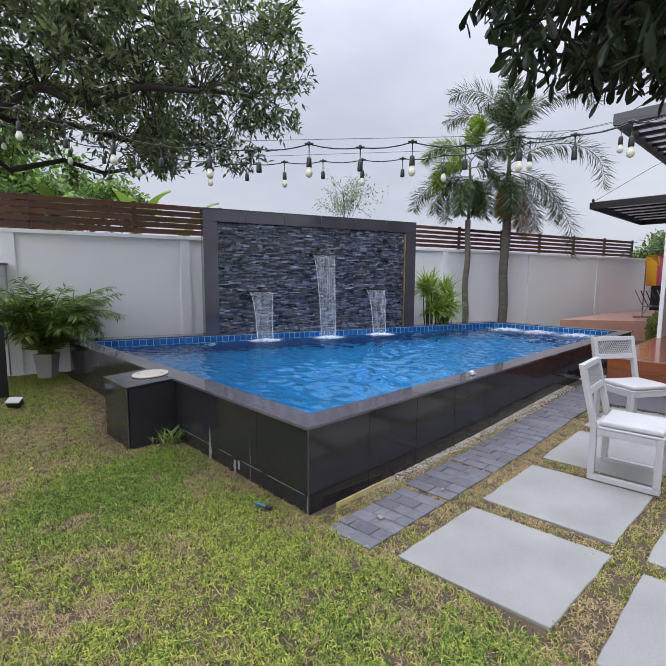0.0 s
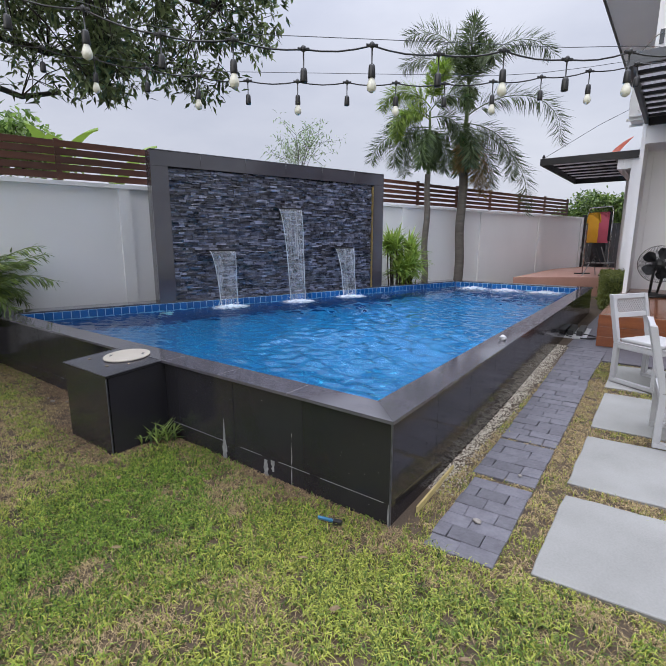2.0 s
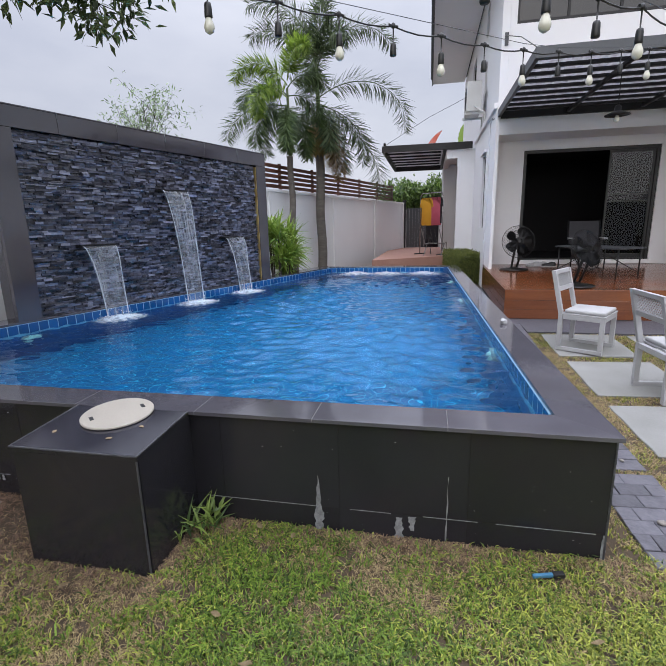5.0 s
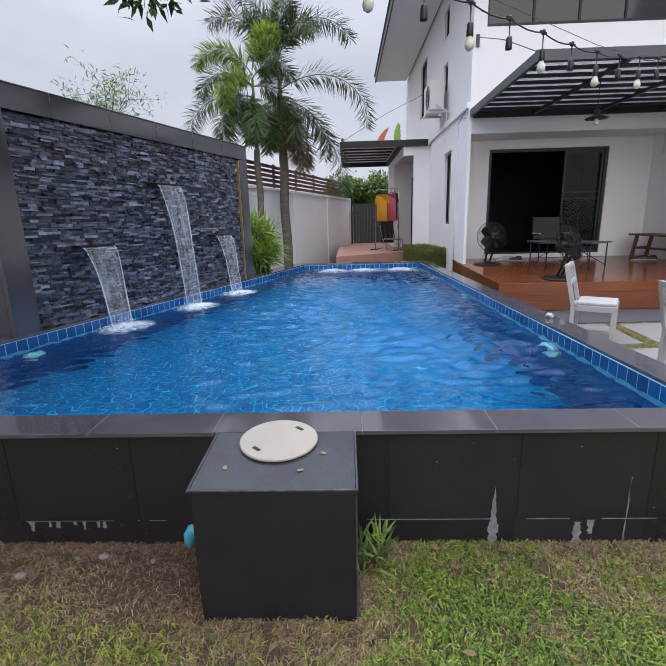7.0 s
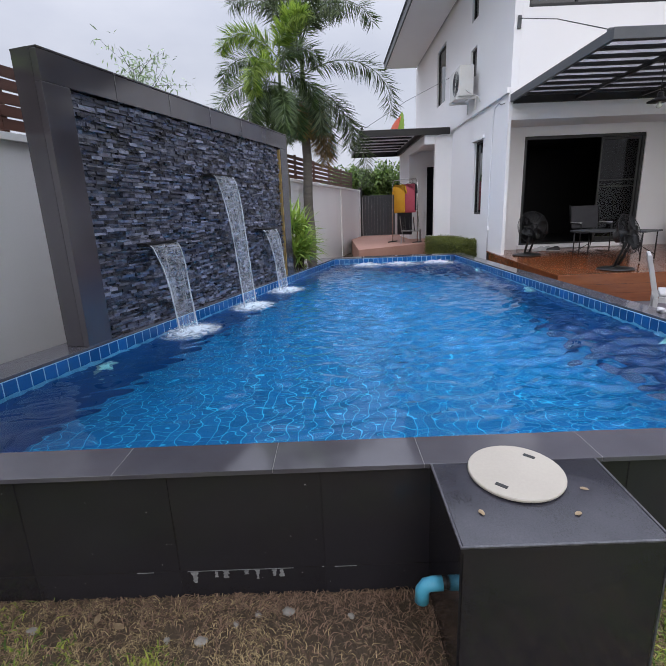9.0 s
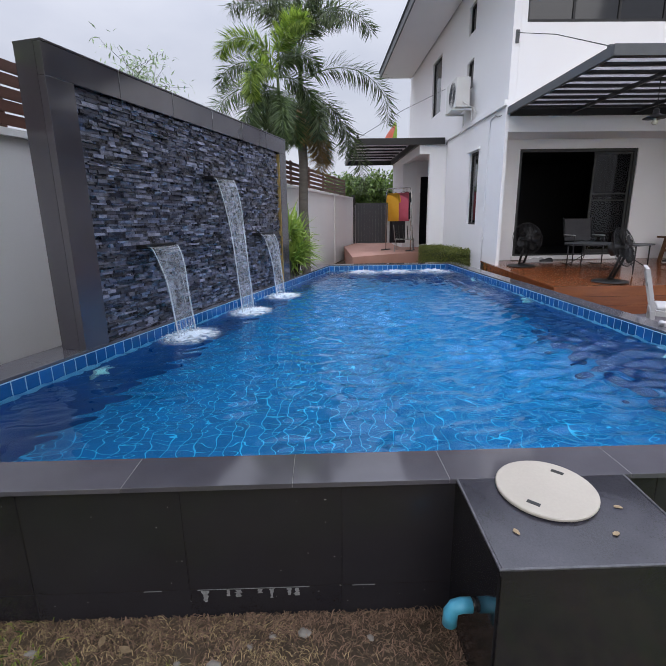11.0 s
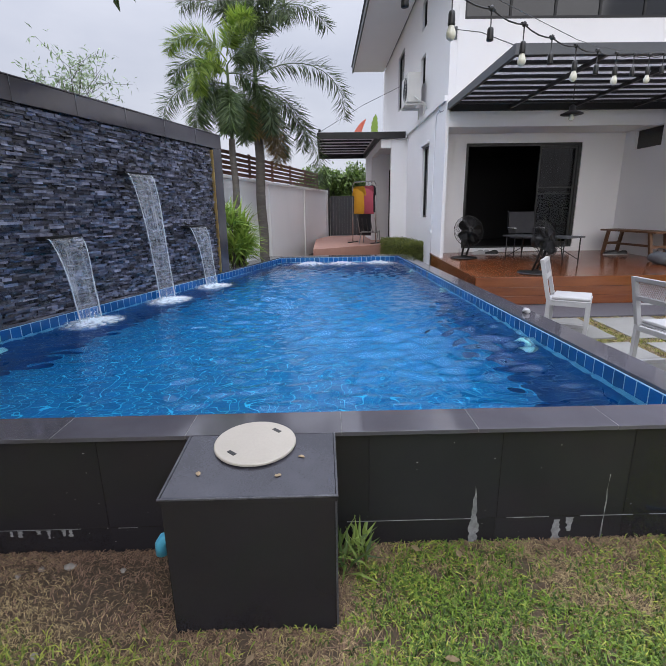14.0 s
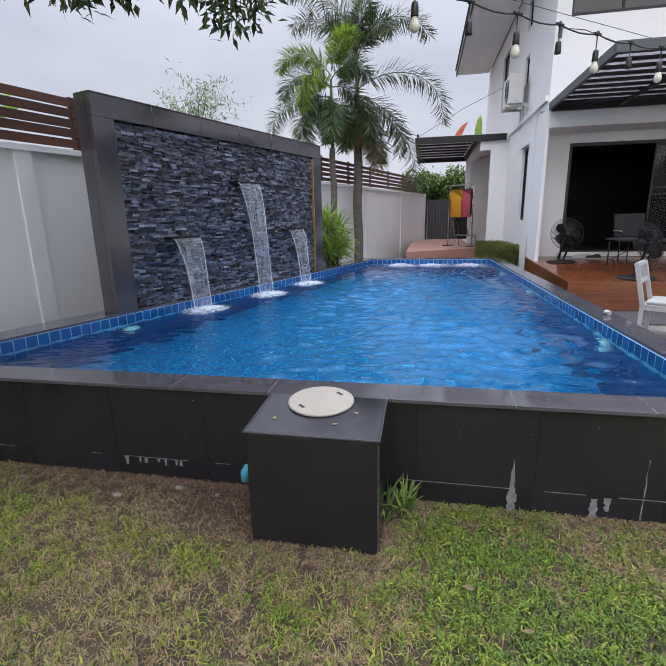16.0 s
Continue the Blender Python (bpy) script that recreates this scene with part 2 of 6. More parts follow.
def clear_pane(name, tint, gloss):
    """Thin flat glass: light passes straight through, a little is mirrored."""
    m = bpy.data.materials.new(name)
    n, l, b = nodes_of(m)
    b.inputs["Base Color"].default_value, b.inputs["Roughness"].default_value = (0.004, 0.004, 0.005, 1), 0.02
    tp, mix = n.new("ShaderNodeBsdfTransparent"), n.new("ShaderNodeMixShader")
    tp.inputs["Color"].default_value = (*tint, 1)
    mix.inputs["Fac"].default_value = gloss
    l.new(tp.outputs["BSDF"], mix.inputs[1])
    l.new(b.outputs["BSDF"], mix.inputs[2])
    l.new(mix.outputs["Shader"], n["Material Output"].inputs["Surface"])
    return m


BULBGL = surf("milky_bulb", (0.55, 0.54, 0.44), (0.66, 0.65, 0.55), 9, 0.15, 0.0)
PANE = surf("dark_pane", (0.008, 0.009, 0.011), (0.012, 0.013, 0.016), 2, 0.06, 0.0, spec=0.6, rough_var=0.02)

# ---- mesh helpers ----
def cube(bm, x0, x1, y0, y1, z0, z1, bev=0.0):
    """A box into bm, bevelled if asked."""
    v = [bm.verts.new((x, y, z)) for x in (x0, x1) for y in (y0, y1) for z in (z0, z1)]
    fs = [bm.faces.new([v[i] for i in q]) for q in ((0, 1, 3, 2), (4, 6, 7, 5), (0, 4, 5, 1), (2, 3, 7, 6), (0, 2, 6, 4), (1, 5, 7, 3))]
    if bev:
        es = list({e for f in fs for e in f.edges})
        bmesh.ops.bevel(bm, geom=es, offset=bev, segments=2, affect="EDGES", profile=0.6)
    return bm


def box(x0, x1, y0, y1, z0, z1, bev=0.0):
    return cube(bmesh.new(), x0, x1, y0, y1, z0, z1, bev)


def tube(bm, pts, r, sides=8, r1=None, cap=True):
    """A tube along points, tapering from r to r1."""
    pts = [Vector(p) for p in pts]
    r1 = r if r1 is None else r1
    rings = []
    for i, p in enumerate(pts):
        d = (pts[min(i + 1, len(pts) - 1)] - pts[max(i - 1, 0)]).normalized()
        a = d.orthogonal().normalized() if i == 0 else (side - d * side.dot(d)).normalized()
        side, c = a, d.cross(a)
        q = r + (r1 - r) * i / max(1, len(pts) - 1)
        rings.append([bm.verts.new(p + (a * math.cos(k * math.tau / sides) + c * math.sin(k * math.tau / sides)) * q) for k in range(sides)])
    for s, t in zip(rings, rings[1:]):
        for k in range(sides):
            bm.faces.new((s[k], s[(k + 1) % sides], t[(k + 1) % sides], t[k]))
    if cap:
        bm.faces.new(rings[0][::-1])
        bm.faces.new(rings[-1])
    return bm


def lathe(profile, sides=24):
    """A turned shape from (radius, height) pairs, round z."""
    bm = bmesh.new()
    rings = [[bm.verts.new((r * math.cos(k * math.tau / sides), r * math.sin(k * math.tau / sides), z)) for k in range(sides)] for r, z in profile]
    for s, t in zip(rings, rings[1:]):
        for k in range(sides):
            bm.faces.new((s[k], s[(k + 1) % sides], t[(k + 1) % sides], t[k]))
    bm.faces.new(rings[0][::-1])
    bm.faces.new(rings[-1])
    return bm


def prism(points, z0, z1):
    """An upright prism over a plan polygon (counter-clockwise)."""
    bm = bmesh.new()
    lo, hi = [bm.verts.new((x, y, z0)) for x, y in points], [bm.verts.new((x, y, z1)) for x, y in points]
    bm.faces.new(lo[::-1])
    bm.faces.new(hi)
    for i in range(len(points)):
        j = (i + 1) % len(points)
        bm.faces.new((lo[i], lo[j], hi[j], hi[i]))
    return bm


def mesh_of(name, bm, material, smooth=False):
    bmesh.ops.recalc_face_normals(bm, faces=bm.faces)
    me = bpy.data.meshes.new(name)
    bm.to_mesh(me)
    bm.free()
    me.materials.append(material)
    if smooth:
        me.polygons.foreach_set("use_smooth", [True] * len(me.polygons))
    return me


def part(name, bm, material, parent=None, label="", smooth=False, m=None):
    """One bmesh as one mesh object, under a thing or a part."""
    ob = new(name, mesh_of(name, bm, material, smooth))
    ob.parent = parent
    if m is not None:
        ob.matrix_basis = m
    if label:
        ob["label"] = label
    return ob


def thing(name, label, category, m=None, group="", kind=""):
    ob = new(name)
    ob.empty_display_size = 0.1
    if m is not None:
        ob.matrix_basis = m
    return tagged(ob, label, category, group, kind)


def struct(name, bm, material, label, category, m=None, smooth=False):
    return tagged(part(name, bm, material, None, "", smooth, m), label, category, "", "structure")


def pydata(name, verts, faces, material, parent=None, smooth=False):
    """A large joined mesh from arrays: verts (n, 3), faces (m, k)."""
    me = bpy.data.meshes.new(name)
    verts, faces = np.asarray(verts, np.float32), np.asarray(faces, np.int32)
    k = faces.shape[1]
    me.vertices.add(len(verts))
    me.vertices.foreach_set("co", verts.ravel())
    me.loops.add(faces.size)
    me.loops.foreach_set("vertex_index", faces.ravel())
    me.polygons.add(len(faces))
    me.polygons.foreach_set("loop_start", np.arange(0, faces.size, k, dtype=np.int32))
    me.polygons.foreach_set("loop_total", np.full(len(faces), k, np.int32))
    me.materials.append(material)
    me.update(calc_edges=True)
    me.polygons.foreach_set("use_smooth", [smooth] * len(me.polygons))
    ob = new(name, me)
    ob.parent = parent
    return ob


def leaves(base, along, up, length, width, fold=0.12, droop=0.15):
    """Arrays of folded lance-shaped leaves: base points, directions, face normals, lengths and widths."""
    along = along / np.linalg.norm(along, axis=1, keepdims=True)
    side = np.cross(along, up)
    side /= np.linalg.norm(side, axis=1, keepdims=True) + 1e-9
    nor = np.cross(side, along)
    ln, wd = np.asarray(length)[:, None], np.asarray(width)[:, None]
    mid = base + along * ln * 0.5 - nor * wd * fold
    tip = base + along * ln - nor * ln * droop
    a = base + along * ln * 0.42 + side * wd * 0.5
    c = base + along * ln * 0.42 - side * wd * 0.5
    v = np.stack([base, a, tip, c, mid], 1).reshape(-1, 3)
    o = 5 * np.arange(len(base))[:, None]
    f = np.concatenate([o + [0, 4, 1], o + [1, 4, 2], o + [0, 3, 4], o + [3, 2, 4]])
    return v, f


def blunt_leaves(base, along, up, length, width, fold=0.12, droop=0.15):
    """Arrays of round-tipped leaves that are widest beyond the middle."""
    along = along / np.linalg.norm(along, axis=1, keepdims=True)
    side = np.cross(along, up)
    side /= np.linalg.norm(side, axis=1, keepdims=True) + 1e-9
    nor = np.cross(side, along)
    ln, wd = np.asarray(length)[:, None], np.asarray(width)[:, None]
    rows = [base]
    for t, w in ((0.3, 0.27), (0.64, 0.5), (0.88, 0.36)):
        p = base + along * ln * t - nor * ln * droop * t * t
        rows += [p - side * wd * w, p - nor * wd * fold, p + side * wd * w]
    v = np.stack(rows + [base + along * ln - nor * ln * droop], 1).reshape(-1, 3)
    tri = [(0, 2, 1), (0, 3, 2), (7, 8, 10), (8, 9, 10)]
    for k in (1, 4):
        tri += [(k, k + 1, k + 4), (k, k + 4, k + 3), (k + 1, k + 2, k + 5), (k + 1, k + 5, k + 4)]
    o = 11 * np.arange(len(base))[:, None]
    return v, np.concatenate([o + list(q) for q in tri])


rng = np.random.default_rng(7)


def unit(n):
    v = rng.normal(size=(n, 3))
    return v / np.linalg.norm(v, axis=1, keepdims=True)

# ---- plan ----
COP, WL = 0.575, 0.462  # height of the coping and of the water
PF = Matrix.Translation((5.5, 6.39, 0)) @ Matrix.Rotation(-math.atan(0.318), 4, "Z")  # waterfall wall: x along, y away from the pool
PW = Matrix.Translation((3.7, 7.95, 0)) @ Matrix.Rotation(-math.atan(0.272), 4, "Z")  # boundary wall


def ground_z(x, y):
    """The paved side rises gently towards the house."""
    s = min(1.0, max(0.0, (x - 3.0) / 4.0))
    return -0.03 + 0.10 * s * s * (3 - 2 * s)


def right_line(x):
    """y of the coping's outer edge on the paved side."""
    return 2.14 + 0.027 * (x - 1.8)


def left_line(x):
    """y of the pool's inner edge below the waterfall."""
    return 6.39 - 0.318 * (x - 5.5)


# ---- ground ----
bm = bmesh.new()
xs = [-400, -60, -12, -4, -1.5, 0, 1.5, 2.2, 3, 3.5, 4, 4.5, 5, 5.5, 6, 6.5, 7, 9, 12, 16, 24, 60, 400]


def ground_rows(x):
    """y of the ground's grid lines at x, two of which run along the pool."""
    c = min(9.9, max(1.9, x))
    r, q = right_line(c) + 0.1, left_line(c) + 0.15
    return [-400, -60, -15, -6, -3, -1, 0, 1, 1.6, r, q, q + 0.6, q + 1.5, q + 5, 24, 60, 400]


xs = sorted(xs + [1.9, 9.9])
grid = [[bm.verts.new((x, y, ground_z(x, y))) for y in ground_rows(x)] for x in xs]
for i in range(len(xs) - 1):
    for j in range(16):
        if j == 9 and 1.85 < xs[i] < 9.8:
            continue
        bm.faces.new((grid[i][j], grid[i + 1][j], grid[i + 1][j + 1], grid[i][j + 1]))
ground = struct("ground", bm, SOIL, "lawn soil with thin brown dry patches", "ground")

# ---- pool ----
A, B = (2.015, right_line(2.015) + 0.215), (9.78, right_line(9.78) + 0.2)
C, D = (9.78, left_line(9.78)), (2.015, left_line(2.015))
Ao, Bo = (1.8, right_line(1.8)), (10.0, right_line(10.0))
Co, Do = (10.0, left_line(10.0) + 0.33), (1.8, left_line(1.8) + 0.33)
pool = thing("swimming_pool", "raised swimming pool lined with blue tiles and clad in dark granite", "pool", kind="structure")


FLOORZ = (-0.85, -0.85, -0.52, -0.52)  # the floor falls towards the paved side
bm = bmesh.new()
lo = [bm.verts.new((x, y, z)) for (x, y), z in zip((A, B, C, D), FLOORZ)]
bm.faces.new(lo)
lining = part("pool_floor", bm, POOLIN, pool, "blue tiled basin floor")
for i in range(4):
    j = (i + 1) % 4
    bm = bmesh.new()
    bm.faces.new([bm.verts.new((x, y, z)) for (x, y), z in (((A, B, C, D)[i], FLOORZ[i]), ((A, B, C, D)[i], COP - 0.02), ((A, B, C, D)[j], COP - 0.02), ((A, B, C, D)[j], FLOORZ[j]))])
    part("pool_lining", bm, WALLTILE, pool, "blue tiled basin side, its shade painted as darker blue")
# The basin is solid masonry between lining and cladding.
for inner, outer in (((A, B), (Ao, Bo)), ((B, C), (Bo, Co)), ((C, D), (Co, Do)), ((D, A), (Do, Ao))):
    (a, b_), (c, d) = [[Vector(p) for p in e] for e in (inner, outer)]
    k = 0.13
    part("pool_wall", prism([tuple(c.lerp(a, k)), tuple(d.lerp(b_, k)), tuple(b_.lerp(d, 0.05)), tuple(a.lerp(c, 0.05))], -0.2, COP - 0.022), GRANITE, pool)


COPJOINT = surf("pale_joint_filler", (0.12, 0.12, 0.12), (0.24, 0.235, 0.23), 14, 0.8, 0.2, 60)


def coping_run(p, q, pi, qi, length):
    """Coping slabs along one side, from p to q outside and pi to qi inside."""
    p, q, pi, qi = [Vector(v) for v in (p, q, pi, qi)]
    k = max(1, round((q - p).length / length))
    for i in range(k):
        gap = 0.0006 / (q - p).length
        s, t = i / k + gap, (i + 1) / k - gap
        bm = prism([tuple(p.lerp(q, s)), tuple(p.lerp(q, t)), tuple(pi.lerp(qi, t)), tuple(pi.lerp(qi, s))], COP - 0.02, COP)
        bmesh.ops.bevel(bm, geom=list(bm.edges), offset=0.001, segments=1, affect="EDGES")
        part("coping_slab", bm, COPING, pool)


coping_run(Ao, Bo, A, B, 0.8)
coping_run(Bo, Co, B, C, 0.8)
coping_run(Co, Do, C, D, 0.8)
cuts = [Do[1]] + [y for y in (6.55, 5.95, 5.33, 4.75, 4.07, 3.47, 2.85) if y < D[1] - 0.1] + [Ao[1]]
for i, (y0, y1) in enumerate(zip(cuts, cuts[1:])):  # the run by the lawn, cut square
    g = 0.0012
    a0, a1 = (y0 if i == 0 else y0 - g), (y1 if i == len(cuts) - 2 else y1 + g)
    bm = prism([(1.8, a0), (1.8, a1), (2.015, A[1] if i == len(cuts) - 2 else a1), (2.015, D[1] if i == 0 else a0)], COP - 0.02, COP)
    bmesh.ops.recalc_face_normals(bm, faces=bm.faces[:])
    bmesh.ops.bevel(bm, geom=list(bm.edges), offset=0.001, segments=1, affect="EDGES")
    part("coping_slab", bm, COPING, pool)
    if i:
        part("coping_joint", box(1.803, 2.012, y0 - g, y0 + g, COP - 0.018, COP - 0.0004), COPJOINT, pool)
# Choppy water: many small waves of all directions, on a grid that is finer at the lawn's end.
nx, ny = 420, 320
gu, gv_ = np.meshgrid((np.linspace(0, 1, nx + 1) + 1.2 * np.linspace(0, 1, nx + 1) ** 2) / 2.2, np.linspace(0, 1, ny + 1), indexing="ij")
lo_, hi_ = (np.array(A) + (np.array(B) - A) * gu[..., None]), (np.array(D) + (np.array(C) - D) * gu[..., None])
pts = lo_ + (hi_ - lo_) * gv_[..., None]
wr = random.Random(31)
wx, wy = pts[..., 0], pts[..., 1]
wx, wy = wx + 0.05 * np.sin(2.3 * wy + 0.9 * wx), wy + 0.05 * np.sin(2.7 * wx - 1.1 * wy)
wz = np.zeros_like(wx)
for k in range(34):
    short = k < 24
    lam = 0.105 * 2.4 ** (k / 23) if short else 0.4 * 2.0 ** ((k - 24) / 9)
    ang = wr.gauss(0.0, 0.6) if short else wr.uniform(0, math.tau)  # the ripples run mostly along the pool
    arg = math.tau / lam * (wx * math.cos(ang) + wy * math.sin(ang)) + wr.uniform(0, math.tau)
    wz += (0.085 if short else 0.012) * lam / math.tau * np.sin(arg)
wz *= 0.35 + 0.85 * np.clip((pts[..., 0] - 2.15) / 1.3, 0, 1)
wz *= 1 - 0.62 * np.clip((gv_ - 0.5) / 0.3, 0, 1) - 0.3 * np.clip((0.14 - gv_) / 0.12, 0, 1)  # calmer by the walls
wz *= 0.8 + 0.6 * np.clip(np.sin(1.3 * wx + 0.4) * np.sin(1.7 * wy - 0.6), -0.5, 1)
idx = np.arange((nx + 1) * (ny + 1)).reshape(nx + 1, ny + 1)
quads = np.stack([idx[:-1, :-1], idx[1:, :-1], idx[1:, 1:], idx[:-1, 1:]], -1).reshape(-1, 4)
water = pydata("water", np.concatenate([pts, (WL + wz)[..., None]], -1).reshape(-1, 3), quads, WATER, pool, True)
water["label"] = "clear rippled blue water"
water.visible_shadow = False

# Granite cladding panels on the two sides seen from the lawn and the path.
FX = 1.825


def panel_run(origin, ang, length, step, h0=0.02, h1=COP - 0.024, low=0.1, start=0.0):
    """Upright panels along a wall, with a lower plinth row."""
    m = Matrix.Translation(origin) @ Matrix.Rotation(ang, 4, "Z")
    s = start
    while s < length - 0.02:
        e = min(length, s + step)
        part("cladding_panel", cube(bmesh.new(), s + 0.0015, e - 0.0015, 0.0, 0.012, low + 0.003, h1, 0.002), GRANITE, pool, m=m)
        part("plinth_panel", cube(bmesh.new(), s + 0.0015, e - 0.0015, 0.002, 0.012, -0.1, low, 0.002), GRANITE, pool, m=m)
        s = e


panel_run((FX, 7.55, 0), -math.pi / 2, 5.39, 0.6, start=0.0)
panel_run((FX, right_line(1.8) + 0.022, 0), math.atan(0.027), 8.15, 0.6)

# Waterline tiles, one row above the water.
tile_me = mesh_of("waterline_tile", box(0.0035, 0.0965, -0.008, 0.004, WL - 0.02, COP - 0.026, 0.002), BLUETILE)


def tile_run(p, q, flip):
    p, q = Vector((*p, 0)), Vector((*q, 0))
    d = (q - p).normalized()
    k = int((q - p).length / 0.1)
    for i in range(k):
        t = new("waterline_tile", tile_me)
        t.parent = pool
        pos = p + d * (0.1 * i)
        t.matrix_basis = Matrix.Translation(pos) @ Matrix.Rotation(math.atan2(d.y, d.x), 4, "Z")
    m = Matrix.Translation(p) @ Matrix.Rotation(math.atan2(d.y, d.x), 4, "Z")
    part("grout_strip", box(0, k * 0.1, -0.007, 0.003, WL - 0.1, COP - 0.022), TILEGROUT, pool, m=m)


tile_run(D, C, 0)
tile_run(C, B, 0)
tile_run(B, A, 0)

# Skimmer box in front of the pool wall, with its round cover.
BX, BY0, BY1 = 1.374, 4.100, 4.728


def box_top(x):
    """The box's top falls a little away from the pool."""
    return COP - 0.001 - 0.054 * (1.8 - x)


skim = thing("balance_tank_box", "dark granite box with a round cream cover against the pool", "pool box", pose(0, 0, 0))
part("side_panel", cube(bmesh.new(), BX + 0.008, BX + 0.02, BY0 + 0.012, BY1 - 0.012, -0.1, box_top(BX) - 0.024, 0.002), GRANITE, skim)
for y in (BY0 + 0.006, BY1 - 0.018):
    bm = cube(bmesh.new(), BX + 0.022, FX - 0.002, y, y + 0.012, -0.1, 0.5)
    for v in bm.verts:
        if v.co.z > 0:
            v.co.z = box_top(v.co.x) - 0.024
    part("side_panel", bm, GRANITE, skim)
POLTOP = surf("polished_top", (0.009, 0.009, 0.014), (0.05, 0.049, 0.062), 4.0, 0.13, 0.02, 200, spec=0.6, rough_var=0.12, contrast=0.18)
for name, a, e, f, g_, mt in (("top_slab", BX + 0.009, 1.797, BY0 + 0.009, BY1 - 0.009, POLTOP), ("edge_trim", BX, BX + 0.008, BY0, BY1, TRIM), ("edge_trim", BX + 0.009, 1.797, BY0, BY0 + 0.008, TRIM), ("edge_trim", BX + 0.009, 1.797, BY1 - 0.008, BY1, TRIM)):
    bm = cube(bmesh.new(), a, e, f, g_, -0.02 if name == "top_slab" else -0.005, 0.0 if name == "top_slab" else 0.002, 0.002)
    for v in bm.verts:
        v.co.z += box_top(v.co.x)
    part(name, bm, mt, skim, "worn pale edge trim" if name == "edge_trim" else "")
for a, e, f, g_ in ((BX + 0.001, BX + 0.008, BY0 + 0.001, BY1 - 0.001), (BX + 0.0085, 1.797, BY0 + 0.001, BY0 + 0.0085), (BX + 0.0085, 1.797, BY1 - 0.0085, BY1 - 0.001)):
    bm = box(a, e, f, g_, -0.02, -0.006)
    for v in bm.verts:
        v.co.z += box_top(v.co.x)
    part("edge_strip", bm, GRANITE, skim)
bm = lathe([(0.164, 0.0), (0.168, 0.003), (0.168, 0.010), (0.164, 0.013)], 56)
lid = part("cover", bm, CREAM, skim, "round cream plastic cover with two finger slots", m=pose(1.720, 4.434, box_top(1.720) + 0.002, 0, -3.1, 0))
for s in (-1, 1):
    bm = box(-0.022, 0.022, -0.009, 0.009, 0.0, 0.0145, 0.002)
    part("finger_slot", bm, BLACKPL, lid, m=pose(s * 0.084, -s * 0.082, 0, 0, 0, 48))
part("corner_trim", cube(bmesh.new(), BX + 0.004, BX + 0.01, BY0 + 0.004, BY0 + 0.011, -0.03, box_top(BX) - 0.024, 0.001), TRIM, skim, "worn pale corner trim")

part("corner_trim", cube(bmesh.new(), FX - 0.004, FX + 0.004, right_line(1.8) + 0.016, right_line(1.8) + 0.024, -0.05, COP - 0.024, 0.001), TRIM, pool, "worn pale corner trim")

# ---- waterfall wall ----
fall = thing("waterfall_wall", "dark granite framed wall of split slate with three water spouts", "fountain wall", PF)
T0, T1 = COP + 0.001, 2.66
U0, U1, V0, V1, TI = -1.935, 2.27, -1.70, 2.03, 2.445
part("core", box(U0 + 0.015, U1 - 0.015, 0.07, 0.215, T0, T1 - 0.015), GRANITE, fall)
part("frame_panel", cube(bmesh.new(), U0, V0, 0.0, 0.058, T0, TI, 0.003), FRAMEG, fall)
part("frame_panel", cube(bmesh.new(), V1, U1, 0.0, 0.058, T0, TI, 0.003), FRAMEG, fall)
part("frame_panel", cube(bmesh.new(), U0, U0 + 0.014, 0.06, 0.225, T0, T1, 0.002), FRAMEG, fall)
part("frame_panel", cube(bmesh.new(), U1 - 0.014, U1, 0.06, 0.225, T0, T1, 0.002), FRAMEG, fall)
for i in range(6):
    a, e = U0 + (U1 - U0) * i / 6 + 0.001, U0 + (U1 - U0) * (i + 1) / 6 - 0.001
    part("frame_panel", cube(bmesh.new(), a, e, 0.0, 0.058, TI + 0.002, T1 - 0.016, 0.003), FRAMEG, fall)
    part("cap_slab", cube(bmesh.new(), a, e, -0.004, 0.23, T1 - 0.014, T1, 0.003), FRAMEG, fall)
part("gold_trim", box(V1 - 0.016, V1 - 0.004, 0.004, 0.05, T0, TI - 0.02, 0.002), GOLD, fall, "thin golden edge strip")
# Slate strips: courses of unequal stones, some proud, each a little tilted.
srng = random.Random(4)
strips, z = [], T0 + 0.002
while z < TI - 0.008:
    h = min(srng.choice((0.014, 0.018, 0.022, 0.028)), TI - z)
    u = V0 - srng.random() * 0.1
    while u < V1 - 0.024:
        w = srng.uniform(0.04, 0.17)
        a, e = max(u, V0 + 0.001), min(u + w - 0.0015, V1 - 0.024)
        if e - a > 0.008:
            strips.append((a, e, z, z + h - 0.0022, 0.049 - srng.choice((0.0, 0.004, 0.009, 0.015, 0.026)) + srng.uniform(-0.003, 0.003), srng.uniform(-0.003, 0.003), srng.uniform(-0.0035, 0.0035)))
        u += w
    z += h
near_set = set([q for q in strips if q[1] < -0.95 and 0.8 < q[2] < 1.5][:300])
strip_faces = [(0, 1, 2, 3), (1, 5, 6, 2), (4, 0, 3, 7), (3, 2, 6, 7), (4, 5, 1, 0)]
allv, allf = [], []
for q in strips:
    a, e, z0, z1, y, tu, tv = q
    corner = [(a, y + tu + tv, z0), (e, y - tu + tv, z0), (e, y - tu - tv, z1), (a, y + tu - tv, z1), (a, 0.068, z0), (e, 0.068, z0), (e, 0.068, z1), (a, 0.068, z1)]
    if q in near_set:
        pydata("slate_strip", corner, strip_faces, SLATE, fall)
        continue
    o = len(allv)
    allv += corner
    allf += [tuple(o + i for i in r) for r in strip_faces]
tagged(pydata("slate_courses", allv, allf, SLATE, fall), "split slate strips in uneven courses", kind="stuff")

